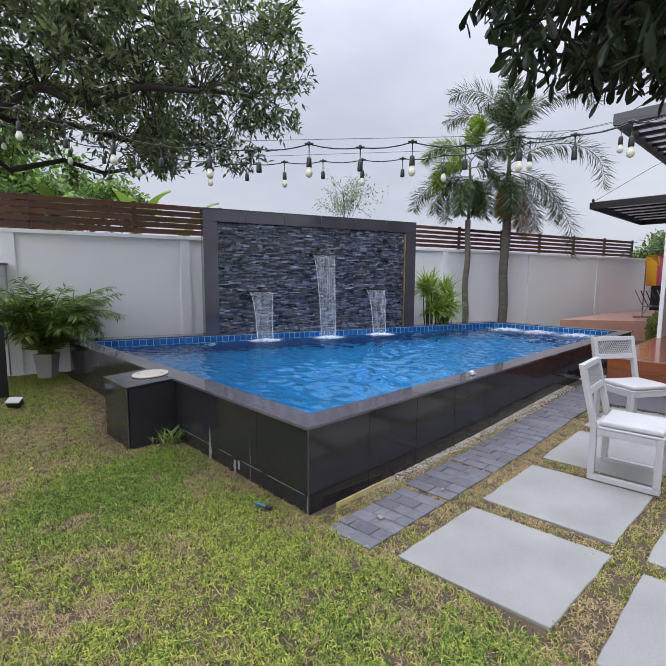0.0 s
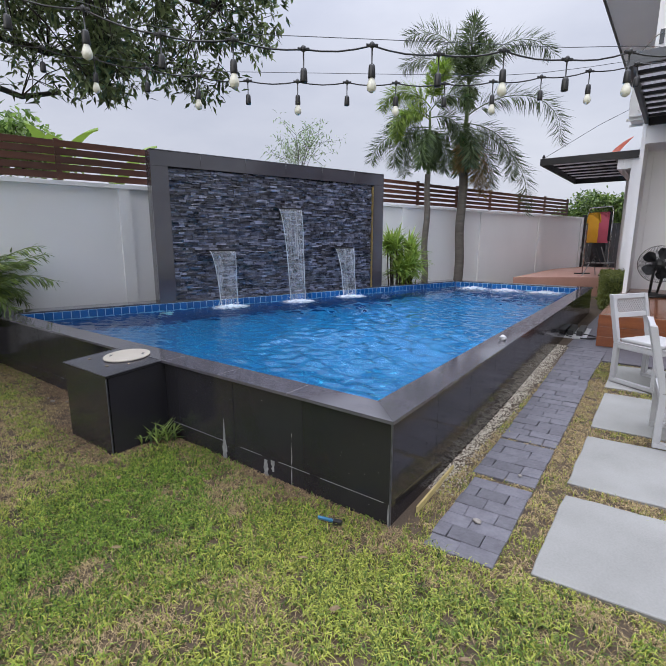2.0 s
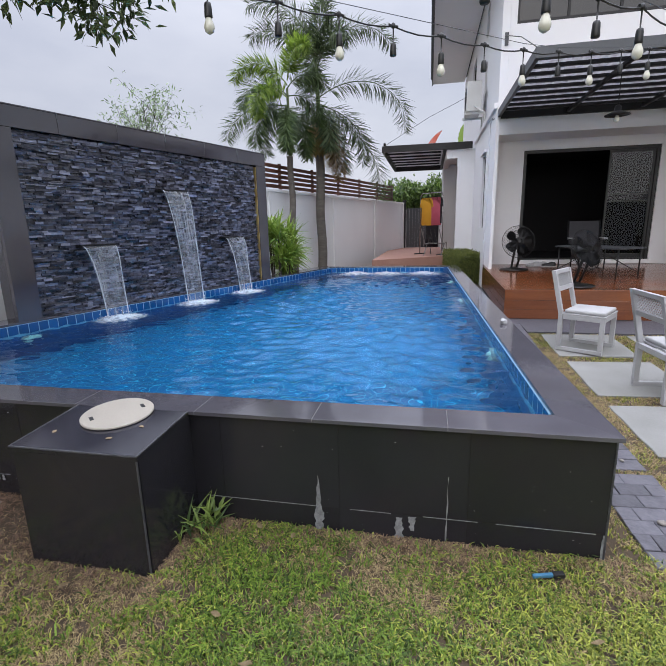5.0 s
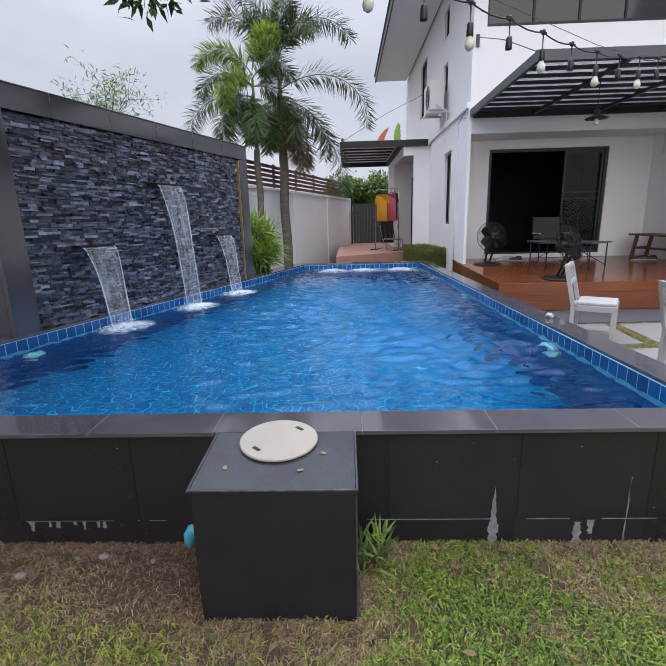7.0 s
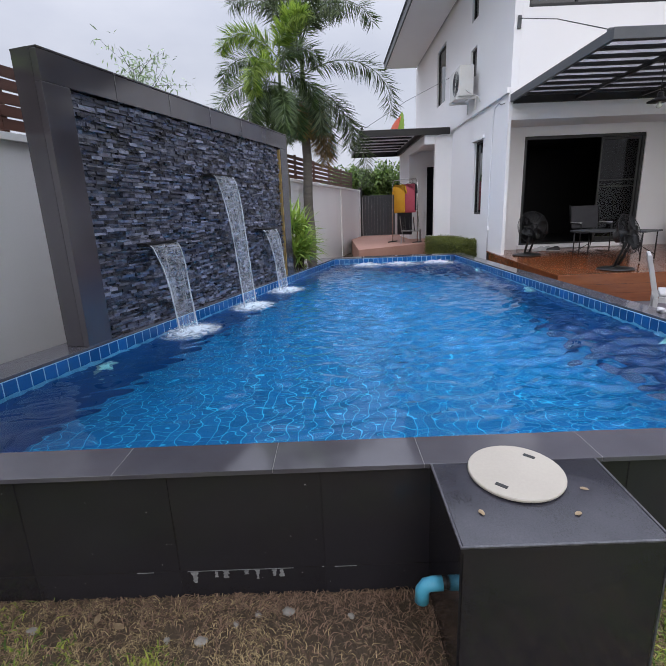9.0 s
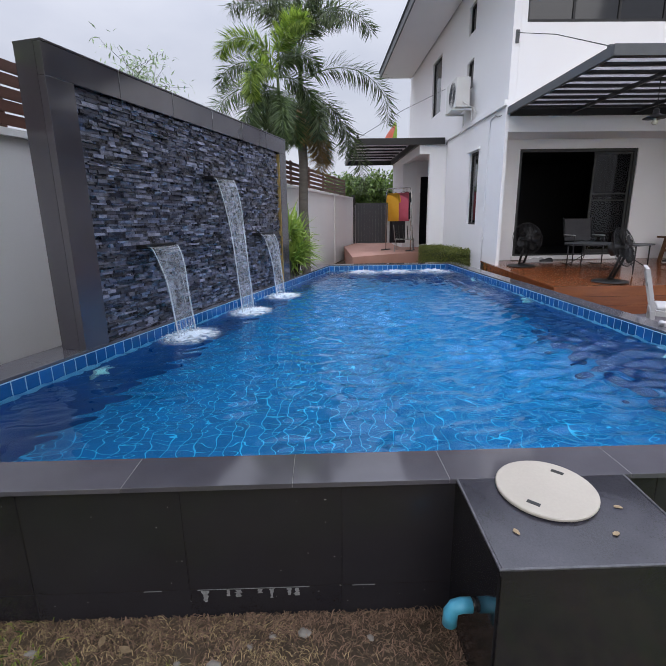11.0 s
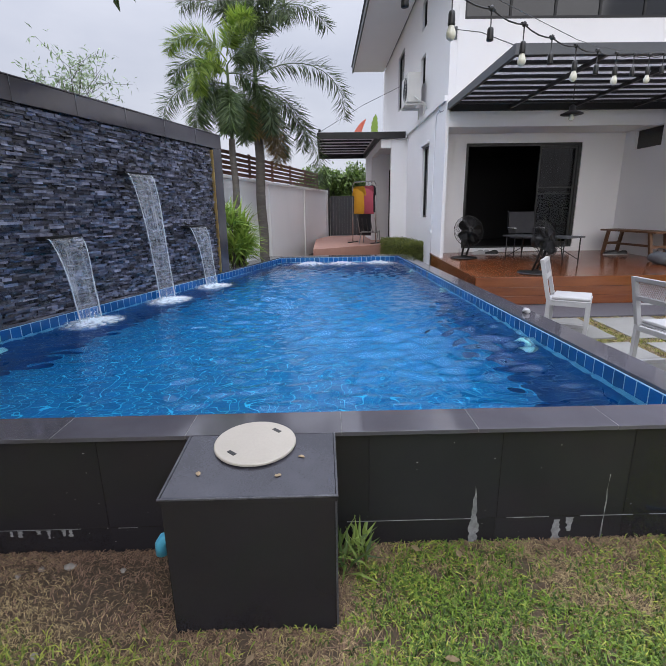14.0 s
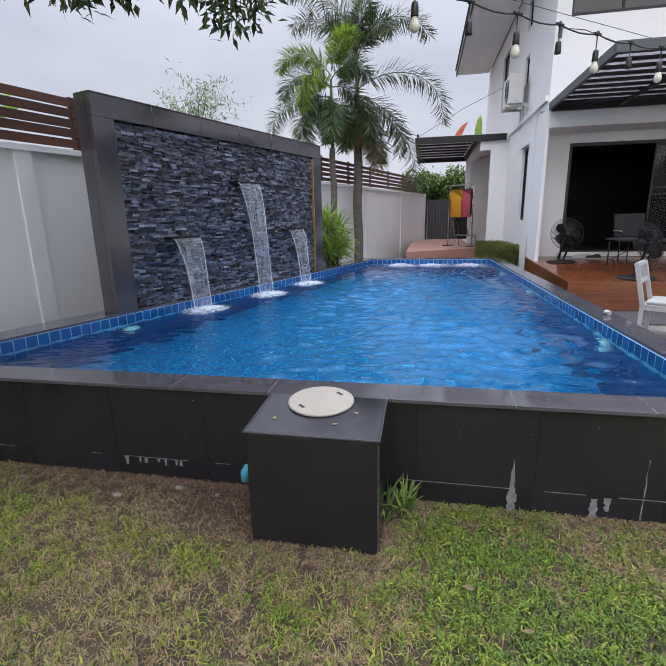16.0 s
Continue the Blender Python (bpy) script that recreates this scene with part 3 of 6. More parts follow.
# Falling water: thin curved sheets with strands.
FALLW = bpy.data.materials.new("falling_water")
n, l, b = nodes_of(FALLW)
tc, mp, nz, rp = n.new("ShaderNodeTexCoord"), n.new("ShaderNodeMapping"), n.new("ShaderNodeTexNoise"), n.new("ShaderNodeValToRGB")
mp.inputs["Scale"].default_value = (55, 3, 2.2)
nz.inputs["Scale"].default_value, nz.inputs["Detail"].default_value = 1.0, 4
rp.color_ramp.elements[0].position, rp.color_ramp.elements[1].position = 0.42, 0.75
rp.color_ramp.elements[0].color, rp.color_ramp.elements[1].color = (0.10, 0.10, 0.10, 1), (0.42, 0.42, 0.42, 1)
b.inputs["Base Color"].default_value, b.inputs["Roughness"].default_value = (0.85, 0.9, 0.95, 1), 0.15
l.new(tc.outputs["Object"], mp.inputs["Vector"])
l.new(mp.outputs["Vector"], nz.inputs["Vector"])
l.new(nz.outputs["Fac"], rp.inputs["Fac"])
l.new(rp.outputs["Color"], b.inputs["Alpha"])
FOAM = surf("foam", (0.62, 0.78, 0.88), (0.85, 0.92, 0.96), 30, 0.6, 0.6, 90)
n, l = FOAM.node_tree.nodes, FOAM.node_tree.links
tc, gr, nz, rp, ad = n.new("ShaderNodeTexCoord"), n.new("ShaderNodeTexGradient"), n.new("ShaderNodeTexNoise"), n.new("ShaderNodeValToRGB"), n.new("ShaderNodeMath")
gr.gradient_type = "SPHERICAL"
nz.inputs["Scale"].default_value, nz.inputs["Detail"].default_value, nz.inputs["Distortion"].default_value = 14.0, 5, 0.8
mp = n.new("ShaderNodeMapping")
mp.inputs["Scale"].default_value = (2.1, 2.6, 2.0)
l.new(tc.outputs["Object"], mp.inputs["Vector"])
l.new(mp.outputs["Vector"], gr.inputs["Vector"])
l.new(tc.outputs["Object"], nz.inputs["Vector"])
ad.operation = "MULTIPLY"
ad.use_clamp = True
l.new(gr.outputs["Fac"], ad.inputs[0])
l.new(nz.outputs["Fac"], ad.inputs[1])
rp.color_ramp.elements[0].position, rp.color_ramp.elements[1].position = 0.13, 0.38
rp.color_ramp.elements[0].color, rp.color_ramp.elements[1].color = (0, 0, 0, 1), (0.75, 0.75, 0.75, 1)
l.new(ad.outputs[0], rp.inputs["Fac"])
l.new(rp.outputs["Color"], n["Principled BSDF"].inputs["Alpha"])


def foam_patch(seed, rad, height):
    """A low lumpy dome of foam round its own origin."""
    bm = bmesh.new()
    bmesh.ops.create_grid(bm, x_segments=36, y_segments=36, size=rad)
    for v in bm.verts:
        r = min(1.0, v.co.length / rad)
        k = noise.noise(Vector((v.co.x * 16 + seed, v.co.y * 16, 0.5)))
        v.co.z = height * (1 - r) ** 2 * (1 + 0.9 * k) + 0.003 * k
    return bm



RIMW = surf("strand_water", (0.62, 0.70, 0.78), (0.82, 0.88, 0.93), 30, 0.1, 0.4, 60)
RIMW.node_tree.nodes["Principled BSDF"].inputs["Alpha"].default_value = 0.6
DROP = surf("water_drop", (0.75, 0.86, 0.93), (0.85, 0.92, 0.96), 20, 0.2, 0.0)
for uc, zt, half in ((-1.0, 1.29, 0.2), (0.18, 1.945, 0.21), (1.285, 1.31, 0.2)):
    part("spout", box(uc - half - 0.01, uc + half + 0.01, -0.075, 0.045, zt + 0.004, zt + 0.022, 0.003), BLACKST, fall, "dark slot spout")
    part("spout_lip", box(uc - half - 0.01, uc + half + 0.01, -0.085, 0.045, zt - 0.012, zt - 0.002, 0.002), BLACKST, fall)
    bm = bmesh.new()
    rows, N, M_ = [], 22, 18
    reach = 0.03 + 0.135 * math.sqrt(zt - WL)
    for i in range(N + 1):
        t = i / N
        dep = -0.085 - reach * t
        zz = zt - (zt - WL + 0.01) * t * t
        sh = 1 - 0.35 * t
        rows.append([bm.verts.new((uc + 0.02 * t + half * sh * (2 * j / M_ - 1), dep + 0.012 * math.sin(j * 2.1 + i * 0.35) * t, zz)) for j in range(M_ + 1)])
    for s, t in zip(rows, rows[1:]):
        for j in range(M_):
            bm.faces.new((s[j], s[j + 1], t[j + 1], t[j]))
    part("water_sheet", bm, FALLW, fall, "thin falling sheet of water", True)
    for sx in (-1, 1):
        rim = [(uc + 0.02 * t + half * (1 - 0.35 * t) * sx, -0.085 - reach * t + 0.006 * math.sin(9 * t + sx), zt - (zt - WL + 0.01) * t * t) for t in [i / 24 for i in range(25)]]
        part("water_strand", tube(bmesh.new(), rim, 0.0045, 6, 0.008), RIMW, fall, "bright glassy edge of the falling sheet", True)
    part("splash_foam", foam_patch(uc * 3, 0.46, 0.03), FOAM, fall, "white splash foam", True, pose(uc + 0.02, -0.085 - reach - 0.03, WL + 0.004))
    fr = random.Random(int(zt * 100 + uc * 10))
    bm = bmesh.new()
    for k in range(70):
        c = Vector((uc + 0.02 + fr.gauss(0, 0.1), -0.085 - reach + fr.gauss(0, 0.06), WL + abs(fr.gauss(0, 0.05))))
        bmesh.ops.create_icosphere(bm, subdivisions=1, radius=fr.uniform(0.002, 0.006), matrix=Matrix.Translation(c))
    tagged(part("drops", bm, DROP, fall, "small splashing drops", True), kind="stuff")

# Bubbling inlets at the far end of the pool.
BOIL = FOAM.copy()
BOIL.name = "boiling_water"
for q in BOIL.node_tree.nodes:
    if q.type == "VALTORGB" and q.outputs["Color"].links[0].to_socket.name == "Alpha":
        q.color_ramp.elements[0].position, q.color_ramp.elements[1].color = 0.06, (0.42, 0.42, 0.42, 1)
jets = thing("inlet_bubbles", "white bubbling water over the far pool inlets", "bubbles", pose(9.2, 0, WL))
for k, y in enumerate((3.05, 3.75, 4.4)):
    part("bubble_patch", foam_patch(k * 5.0, 0.62, 0.05), BOIL, jets, smooth=True, m=pose(-0.1, y, 0.02, 0, 0, 90) @ Matrix.Diagonal((1.0, 1.35, 1.0, 1)))

# ---- boundary wall and fence ----
wall_back = struct("wall_back", box(-5.5, 15.2, 0.0, 0.12, -0.1, 2.2), WALLW, "white painted boundary wall with weathered cap", "wall", PW)
for u in (-5.2, -2.62, 0.0, 3.05, 6.1, 9.15, 12.2, 15.05):
    part("pilaster", cube(bmesh.new(), u, u + 0.17, -0.035, 0.0, -0.1, 2.262, 0.003), WALLW, wall_back)
part("wall_cap", cube(bmesh.new(), -5.5, 15.2, -0.045, 0.165, 2.2, 2.262, 0.004), WALLW, wall_back)
fence = thing("slat_fence", "brown wooden slat fence on top of the white wall", "fence", PW)
posts = [-5.2 + 1.48 * i for i in range(14)]
for u in posts:
    part("post", cube(bmesh.new(), u, u + 0.07, 0.03, 0.075, 2.262, 2.82, 0.003), WOODFENCE, fence)
slat_me = mesh_of("slat", box(0.0, 1.476, 0.012, 0.03, 0.0, 0.089, 0.003), WOODFENCE)
thin_me = mesh_of("slat", box(0.0, 1.476, 0.012, 0.03, 0.0, 0.074, 0.003), WOODFENCE)
frng = random.Random(2)
for u in posts[:-1]:
    for r in range(5):
        s = new("slat", slat_me if u < 3 else thin_me)
        s.parent = fence
        s.matrix_basis = pose(u + 0.002, frng.uniform(-0.002, 0.002), 2.29 + r * 0.105 + frng.uniform(-0.003, 0.003))
gate = thing("metal_gate", "dark grey slatted metal gate at the end of the terrace", "gate", pose(18.45, 3.92, 0))
part("post", cube(bmesh.new(), -0.06, 0.06, -0.06, 0.06, 0.0, 2.35, 0.004), BLACKST, gate)
part("post", cube(bmesh.new(), 0.0, 0.1, -1.52, -1.42, 0.0, 2.2, 0.004), BLACKST, gate)
for k in range(11):
    part("gate_board", cube(bmesh.new(), 0.02, 0.05, -0.2 - 0.112 * k, -0.092 - 0.112 * k, 0.56, 2.05, 0.003), GREYST, gate)
part("end_panel", box(0.05, 0.12, -3.3, -0.06, -0.1, 2.0), WALLW, gate)
wall_left = struct("wall_left", box(-4.3, -4.18, -8, 9.8, -0.1, 2.3), WALLW, "plain white side boundary wall", "wall")
wall_south = struct("wall_south", box(-4.2, 6.0, -8.1, -7.98, -0.1, 2.3), WALLW, "plain white boundary wall behind the lawn", "wall")

# ---- house ----
SY, FXH, DX = 1.82, 9.16, 9.98  # side wall, front wall and door planes
house = thing("house", "white two-storey house with dark windows", "house", kind="structure")


def wall_panel(name, x0, x1, y0, y1, z0, z1, openings, axis, label=""):
    """A wall with thickness, cut by openings (a0, a1, z0, z1) along its axis."""
    bm = bmesh.new()
    lo, hi = (x0, x1) if axis == "x" else (y0, y1)
    cuts = sorted({lo, hi, *[v for o in openings for v in o[:2]]})
    for a, e in zip(cuts, cuts[1:]):
        spans, z = [], z0
        for o in sorted((o for o in openings if o[0] <= a + 1e-6 and o[1] >= e - 1e-6), key=lambda o: o[2]):
            if o[2] > z:
                spans.append((z, o[2]))
            z = o[3]
        if z < z1:
            spans.append((z, z1))
        for s, t in spans:
            if axis == "x":
                cube(bm, a, e, y0, y1, s, t)
            else:
                cube(bm, x0, x1, a, e, s, t)
    bmesh.ops.remove_doubles(bm, verts=bm.verts, dist=1e-5)
    return part(name, bm, WHITE, house, label)


# Side wall, lower and upper storey, with its windows.
LOWWIN = (10.52, 11.12, 1.33, 2.86)
UPWINS = [(11.25, 11.72, 4.25, 4.84), (11.25, 11.72, 5.38, 5.95), (14.05, 15.1, 4.35, 5.8)]
wall_panel("side_wall", FXH, DX, SY - 0.06, SY, 0.0, 3.42, [], "x")
wall_panel("side_wall", DX, 13.1, SY - 0.15, SY, 0.0, 3.42, [LOWWIN], "x")
wall_panel("side_wall", FXH, 18.6, SY - 0.15, SY - 0.02, 3.42, 6.35, UPWINS, "x")
part("ledge", cube(bmesh.new(), FXH - 0.02, 13.098, SY - 0.01, SY + 0.05, 3.42, 3.52, 0.006), WHITE, house)
# Front: upper wall over a recessed ground floor.
wall_panel("front_wall", FXH, FXH + 0.15, -7.0, SY - 0.062, 2.98, 3.418, [], "y")
wall_panel("front_wall", FXH, FXH + 0.15, -7.0, SY - 0.152, 3.42, 6.35, [(-5.0, 1.56, 4.74, 5.9)], "y")
part("soffit", box(FXH + 0.152, DX + 0.15, -7.0, SY - 0.062, 2.985, 3.1), WHITE, house)
wall_panel("recess_wall", DX + 0.001, DX + 0.15, -2.12, SY - 0.152, 0.3, 2.98, [(-1.25, 1.16, 0.68, 2.8)], "y")
wall_panel("return_wall", 8.05, DX + 0.15, -2.3, -2.122, 0.3, 2.98, [(8.9, 9.68, 2.6, 2.95)], "x")
wall_panel("front_wall", 8.05, 8.2, -7.0, -2.302, 0.3, 3.3, [(-3.6, -2.75, 2.5, 3.0)], "y")
part("door_sill", cube(bmesh.new(), DX - 0.06, DX + 0.149, -1.3, 1.2, 0.6, 0.678, 0.004), WHITE, house)
# Room behind the sliding door, its lack of light painted as near-black surfaces.
part("room_lining", box(13.4, 13.5, -2.2, 1.66, 0.3, 3.0), UNLIT, house)
part("room_lining", box(DX + 0.16, 13.4, -2.3, -2.2, 0.3, 3.0), UNLIT, house)
part("room_lining", box(DX + 0.16, 13.4, 1.55, 1.65, 0.3, 3.0), UNLIT, house)
part("room_floor", box(DX + 0.16, 13.4, -2.2, 1.55, 0.55, 0.66), UNLIT, house)
part("room_ceiling", box(DX + 0.16, 13.4, -2.2, 1.55, 2.9, 2.98), UNLIT, house)
# Roof over the upper storey: eave slab, fascia and slope.
part("eave", box(8.2, 18.25, 1.84, 2.94, 6.3, 6.36), WHITE, house, "white eave soffit")
part("eave", box(8.2, FXH - 0.002, -7.0, 1.838, 6.3, 6.36), WHITE, house)
part("fascia", box(8.16, 18.25, 2.942, 2.98, 6.26, 6.46), GREYST, house, "grey roof edge")
part("fascia", box(8.12, 8.158, -7.0, 2.98, 6.26, 6.46), GREYST, house)
bm = bmesh.new()
for tri in (((8.1, -8, 6.47), (8.1, 3.02, 6.47), (14, -2.6, 9.0)), ((8.1, 3.02, 6.47), (18.3, 3.02, 6.47), (14, -2.6, 9.0)), ((18.3, 3.02, 6.47), (18.3, -8, 6.47), (14, -2.6, 9.0)), ((18.3, -8, 6.47), (8.1, -8, 6.47), (14, -2.6, 9.0))):
    bm.faces.new([bm.verts.new(p) for p in tri])
bmesh.ops.solidify(bm, geom=bm.faces[:], thickness=0.08)
part("roof", bm, GREYST, house, "grey hipped roof")
part("back_wall", box(18.5, 18.6, -7.0, 1.66, 0.0, 6.3), WHITE, house)


def side_window(x0, x1, z0, z1, y):
    w = part("window", cube(cube(cube(cube(bmesh.new(), x0, x0 + 0.04, y - 0.1, y - 0.05, z0, z1), x1 - 0.04, x1, y - 0.1, y - 0.05, z0, z1), x0 + 0.04, x1 - 0.04, y - 0.1, y - 0.05, z0, z0 + 0.04), x0 + 0.04, x1 - 0.04, y - 0.1, y - 0.05, z1 - 0.04, z1), BLACKST, house, "dark framed window")
    part("pane", box(x0 + 0.04, x1 - 0.04, y - 0.08, y - 0.072, z0 + 0.04, z1 - 0.04), PANE, w)
    return w


side_window(*LOWWIN, SY)
for o in UPWINS:
    side_window(*o, SY - 0.02)
part("window_head", cube(bmesh.new(), 10.42, 11.2, SY, SY + 0.05, 2.87, 2.93, 0.004), WHITE, house)
# Upper front window: a band of dark panes.
w = part("window", box(FXH + 0.04, FXH + 0.09, -5.0, 1.56, 4.74, 4.80), BLACKST, house, "wide dark framed window band")
part("window_rail", box(FXH + 0.04, FXH + 0.09, -5.0, 1.56, 5.84, 5.9), BLACKST, w)
for i in range(9):
    y = 1.52 - i * 0.8
    part("mullion", box(FXH + 0.04, FXH + 0.09, y, y + 0.04, 4.8, 5.84), BLACKST, w)
    if i < 8:
        part("pane", box(FXH + 0.06, FXH + 0.068, y - 0.758, y - 0.002, 4.802, 5.838), PANE, w)
w = part("window", box(8.1, 8.14, -3.6, -2.75, 2.5, 3.0), PANE, house, "small dark high window")
w = part("window", box(8.9, 9.68, -2.22, -2.19, 2.6, 2.95), PANE, house, "small dark high window")

# Sliding door with curtain.
sd = thing("door_1", "black framed sliding glass door, open, with a grey curtain", "door", kind="structure")
bm = bmesh.new()
for y0, y1, z0, z1 in ((-1.25, -1.19, 0.68, 2.8), (1.10, 1.16, 0.68, 2.8), (-1.19, 1.10, 2.74, 2.8), (-1.19, 1.10, 0.68, 0.71)):
    cube(bm, DX + 0.03, DX + 0.12, y0, y1, z0, z1)
part("door_frame", bm, BLACKPL, sd)
bm = bmesh.new()
for y0, y1, z0, z1 in ((-1.185, -1.14, 0.715, 2.735), (-0.43, -0.395, 0.715, 2.735), (-1.14, -0.43, 2.69, 2.735), (-1.14, -0.43, 0.715, 0.79)):
    cube(bm, DX + 0.05, DX + 0.08, y0, y1, z0, z1)
leaf = part("door_leaf", bm, BLACKPL, sd, "closed sliding leaf")
for z0 in (1.78, 1.91):
    part("mid_rail", box(DX + 0.052, DX + 0.078, -1.139, -0.431, z0, z0 + 0.022), BLACKPL, leaf)
part("pane", box(DX + 0.061, DX + 0.067, -1.138, -0.432, 0.795, 2.685), clear_pane("door_glass", (0.62, 0.63, 0.66), 0.5), leaf).visible_shadow = False
bm = bmesh.new()
cv = []
for i in range(49):
    y = -1.15 + i * 0.0145
    x = DX + 0.22 + 0.035 * math.sin(i * 0.62) + 0.012 * math.sin(i * 1.5)
    cv.append((bm.verts.new((x, y, 0.72)), bm.verts.new((x, y, 2.72))))
for p, q in zip(cv, cv[1:]):
    bm.faces.new((p[0], q[0], q[1], p[1]))
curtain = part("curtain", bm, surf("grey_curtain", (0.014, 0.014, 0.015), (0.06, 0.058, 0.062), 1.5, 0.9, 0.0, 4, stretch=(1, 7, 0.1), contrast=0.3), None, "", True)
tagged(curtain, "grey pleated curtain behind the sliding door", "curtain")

# ---- deck ----
DK0, DK1 = 0.505, 0.585  # the boards rise a little to the house
deck = thing("wooden_deck", "varnished reddish wooden deck in front of the house", "deck", kind="structure")
DM = Matrix.Translation((6.78, 0, DK0)) @ Matrix.Rotation(-math.atan((DK1 - DK0) / 2.9), 4, "Y")
board_me = mesh_of("deck_board", box(0, 0.096, -6.6, 1.84, -0.025, 0.0, 0.003), DECKWOOD)
for i in range(32):
    ob = new("deck_board", board_me)
    ob.parent = deck
    ob.matrix_basis = DM @ pose(i * 0.1, 0, 0)
for r in range(3):
    part("face_board", cube(bmesh.new(), -0.022, -0.002, -6.6, 1.862, -0.15 - 0.135 * r, -0.018 - 0.135 * r if r else -0.001, 0.004), DECKWOOD, deck, m=DM)
    part("side_board", cube(bmesh.new(), 0.0, 2.95, 1.842, 1.862, -0.15 - 0.135 * r, -0.018 - 0.135 * r if r else -0.001, 0.004), DECKWOOD, deck, m=DM)
part("deck_base", box(0.01, 3.15, -6.6, 1.838, -0.6, -0.03), BLACKST, deck, m=DM)

# ---- canopy over the deck ----
canopy = thing("deck_canopy", "dark steel canopy with translucent corrugated sheets over the deck", "canopy")
CX0, CZ = 6.08, 3.275
part("front_beam", cube(bmesh.new(), CX0, CX0 + 0.05, -6.6, 1.8, CZ + 0.0, CZ + 0.125, 0.003), GREYST, canopy)
part("side_beam", cube(bmesh.new(), CX0 + 0.052, FXH - 0.002, 1.75, 1.8, CZ + 0.001, CZ + 0.124, 0.003), GREYST, canopy)
part("ledger", cube(bmesh.new(), FXH - 0.06, FXH - 0.004, -6.6, 1.748, CZ - 0.03, CZ + 0.1, 0.003), BLACKST, canopy)
for i in range(9):
    x = CX0 + 0.2 + i * 0.325
    part("purlin", cube(bmesh.new(), x, x + 0.06, -6.6, 1.745, CZ + 0.05, CZ + 0.09, 0.002), BLACKST, canopy)
for i in range(6):
    y = 0.62 - i * 1.15
    part("rafter", cube(bmesh.new(), CX0 + 0.055, FXH - 0.065, y, y + 0.05, CZ + 0.0, CZ + 0.048, 0.002), BLACKST, canopy)
bm = bmesh.new()
cs = []
for i in range(420):
    y = -6.6 + i * 0.02
    z = CZ + 0.106 + 0.012 * math.sin(i * 1.256)
    cs.append((bm.verts.new((CX0 + 0.06, y, z)), bm.verts.new((FXH - 0.01, y, z))))
for p, q in zip(cs, cs[1:]):
    bm.faces.new((p[0], q[0], q[1], p[1]))
bmesh.ops.solidify(bm, geom=bm.faces[:], thickness=0.004)
SHEETT = leaf_mat("translucent_sheet", (0.42, 0.41, 0.43), (0.48, 0.465, 0.485), 0.6, 0.8)
part("roof_sheet", bm, SHEETT, canopy, "weathered translucent corrugated sheet")

# ---- porch at the side ----
porch = thing("side_porch", "flat dark steel porch canopy at the house's side", "canopy")
for x in (13.0, 17.75):
    part("edge_beam", cube(bmesh.new(), x, x + 0.06, 1.9 if x < 14 else 2.2, 4.25, 3.34, 3.5, 0.003), BLACKST, porch)
part("edge_beam", cube(bmesh.new(), 13.062, 17.748, 4.19, 4.25, 3.34, 3.5, 0.003), BLACKST, porch)
part("edge_beam", cube(bmesh.new(), 13.062, 17.748, 2.55, 2.61, 3.345, 3.5, 0.003), BLACKST, porch)
for i in range(6):
    x = 13.7 + i * 0.66
    part("purlin", cube(bmesh.new(), x, x + 0.05, 2.662, 4.188, 3.455, 3.5, 0.002), BLACKST, porch)
part("roof_sheet", box(13.0, 17.8, 1.9, 4.2, 3.502, 3.508), leaf_mat("dirty_sheet", (0.4, 0.38, 0.38), (0.4, 0.38, 0.38), 0.6, 0.7), porch, "translucent porch sheet")
# White porch corner with the dark side door.
part("porch_pier", cube(bmesh.new(), 13.102, 13.25, SY - 0.15, 2.26, 0.0, 3.339, 0.003), WHITE, house)
part("porch_lintel", cube(bmesh.new(), 13.102, 13.25, 2.262, 2.398, 3.12, 3.339, 0.003), WHITE, house)
wall_panel("porch_wall", 15.5, 15.62, 0.9, 2.54, 0.4, 3.34, [(1.0, 1.98, 0.64, 2.75)], "y")
part("porch_beam", box(13.1, 15.498, 2.4, 2.54, 3.12, 3.339), WHITE, house)
part("porch_ceiling", box(13.252, 15.498, 0.9, 2.398, 3.22, 3.339), WHITE, house)
dd = thing("door_2", "dark side door in the porch", "door", kind="structure")
part("door_leaf", box(15.54, 15.58, 1.0, 1.98, 0.64, 2.75), PANE, dd)
part("porch_side", box(15.622, 17.6, 2.42, 2.54, 0.4, 3.34), WHITE, house)

# ---- terrace ----
terrace = struct("terrace", prism([(13.7, 2.0), (18.5, 2.0), (18.5, 3.85), (16.5, 4.38), (11.95, 4.4)], 0.0, 0.55), REDPAINT, "terracotta painted concrete terrace", "terrace")

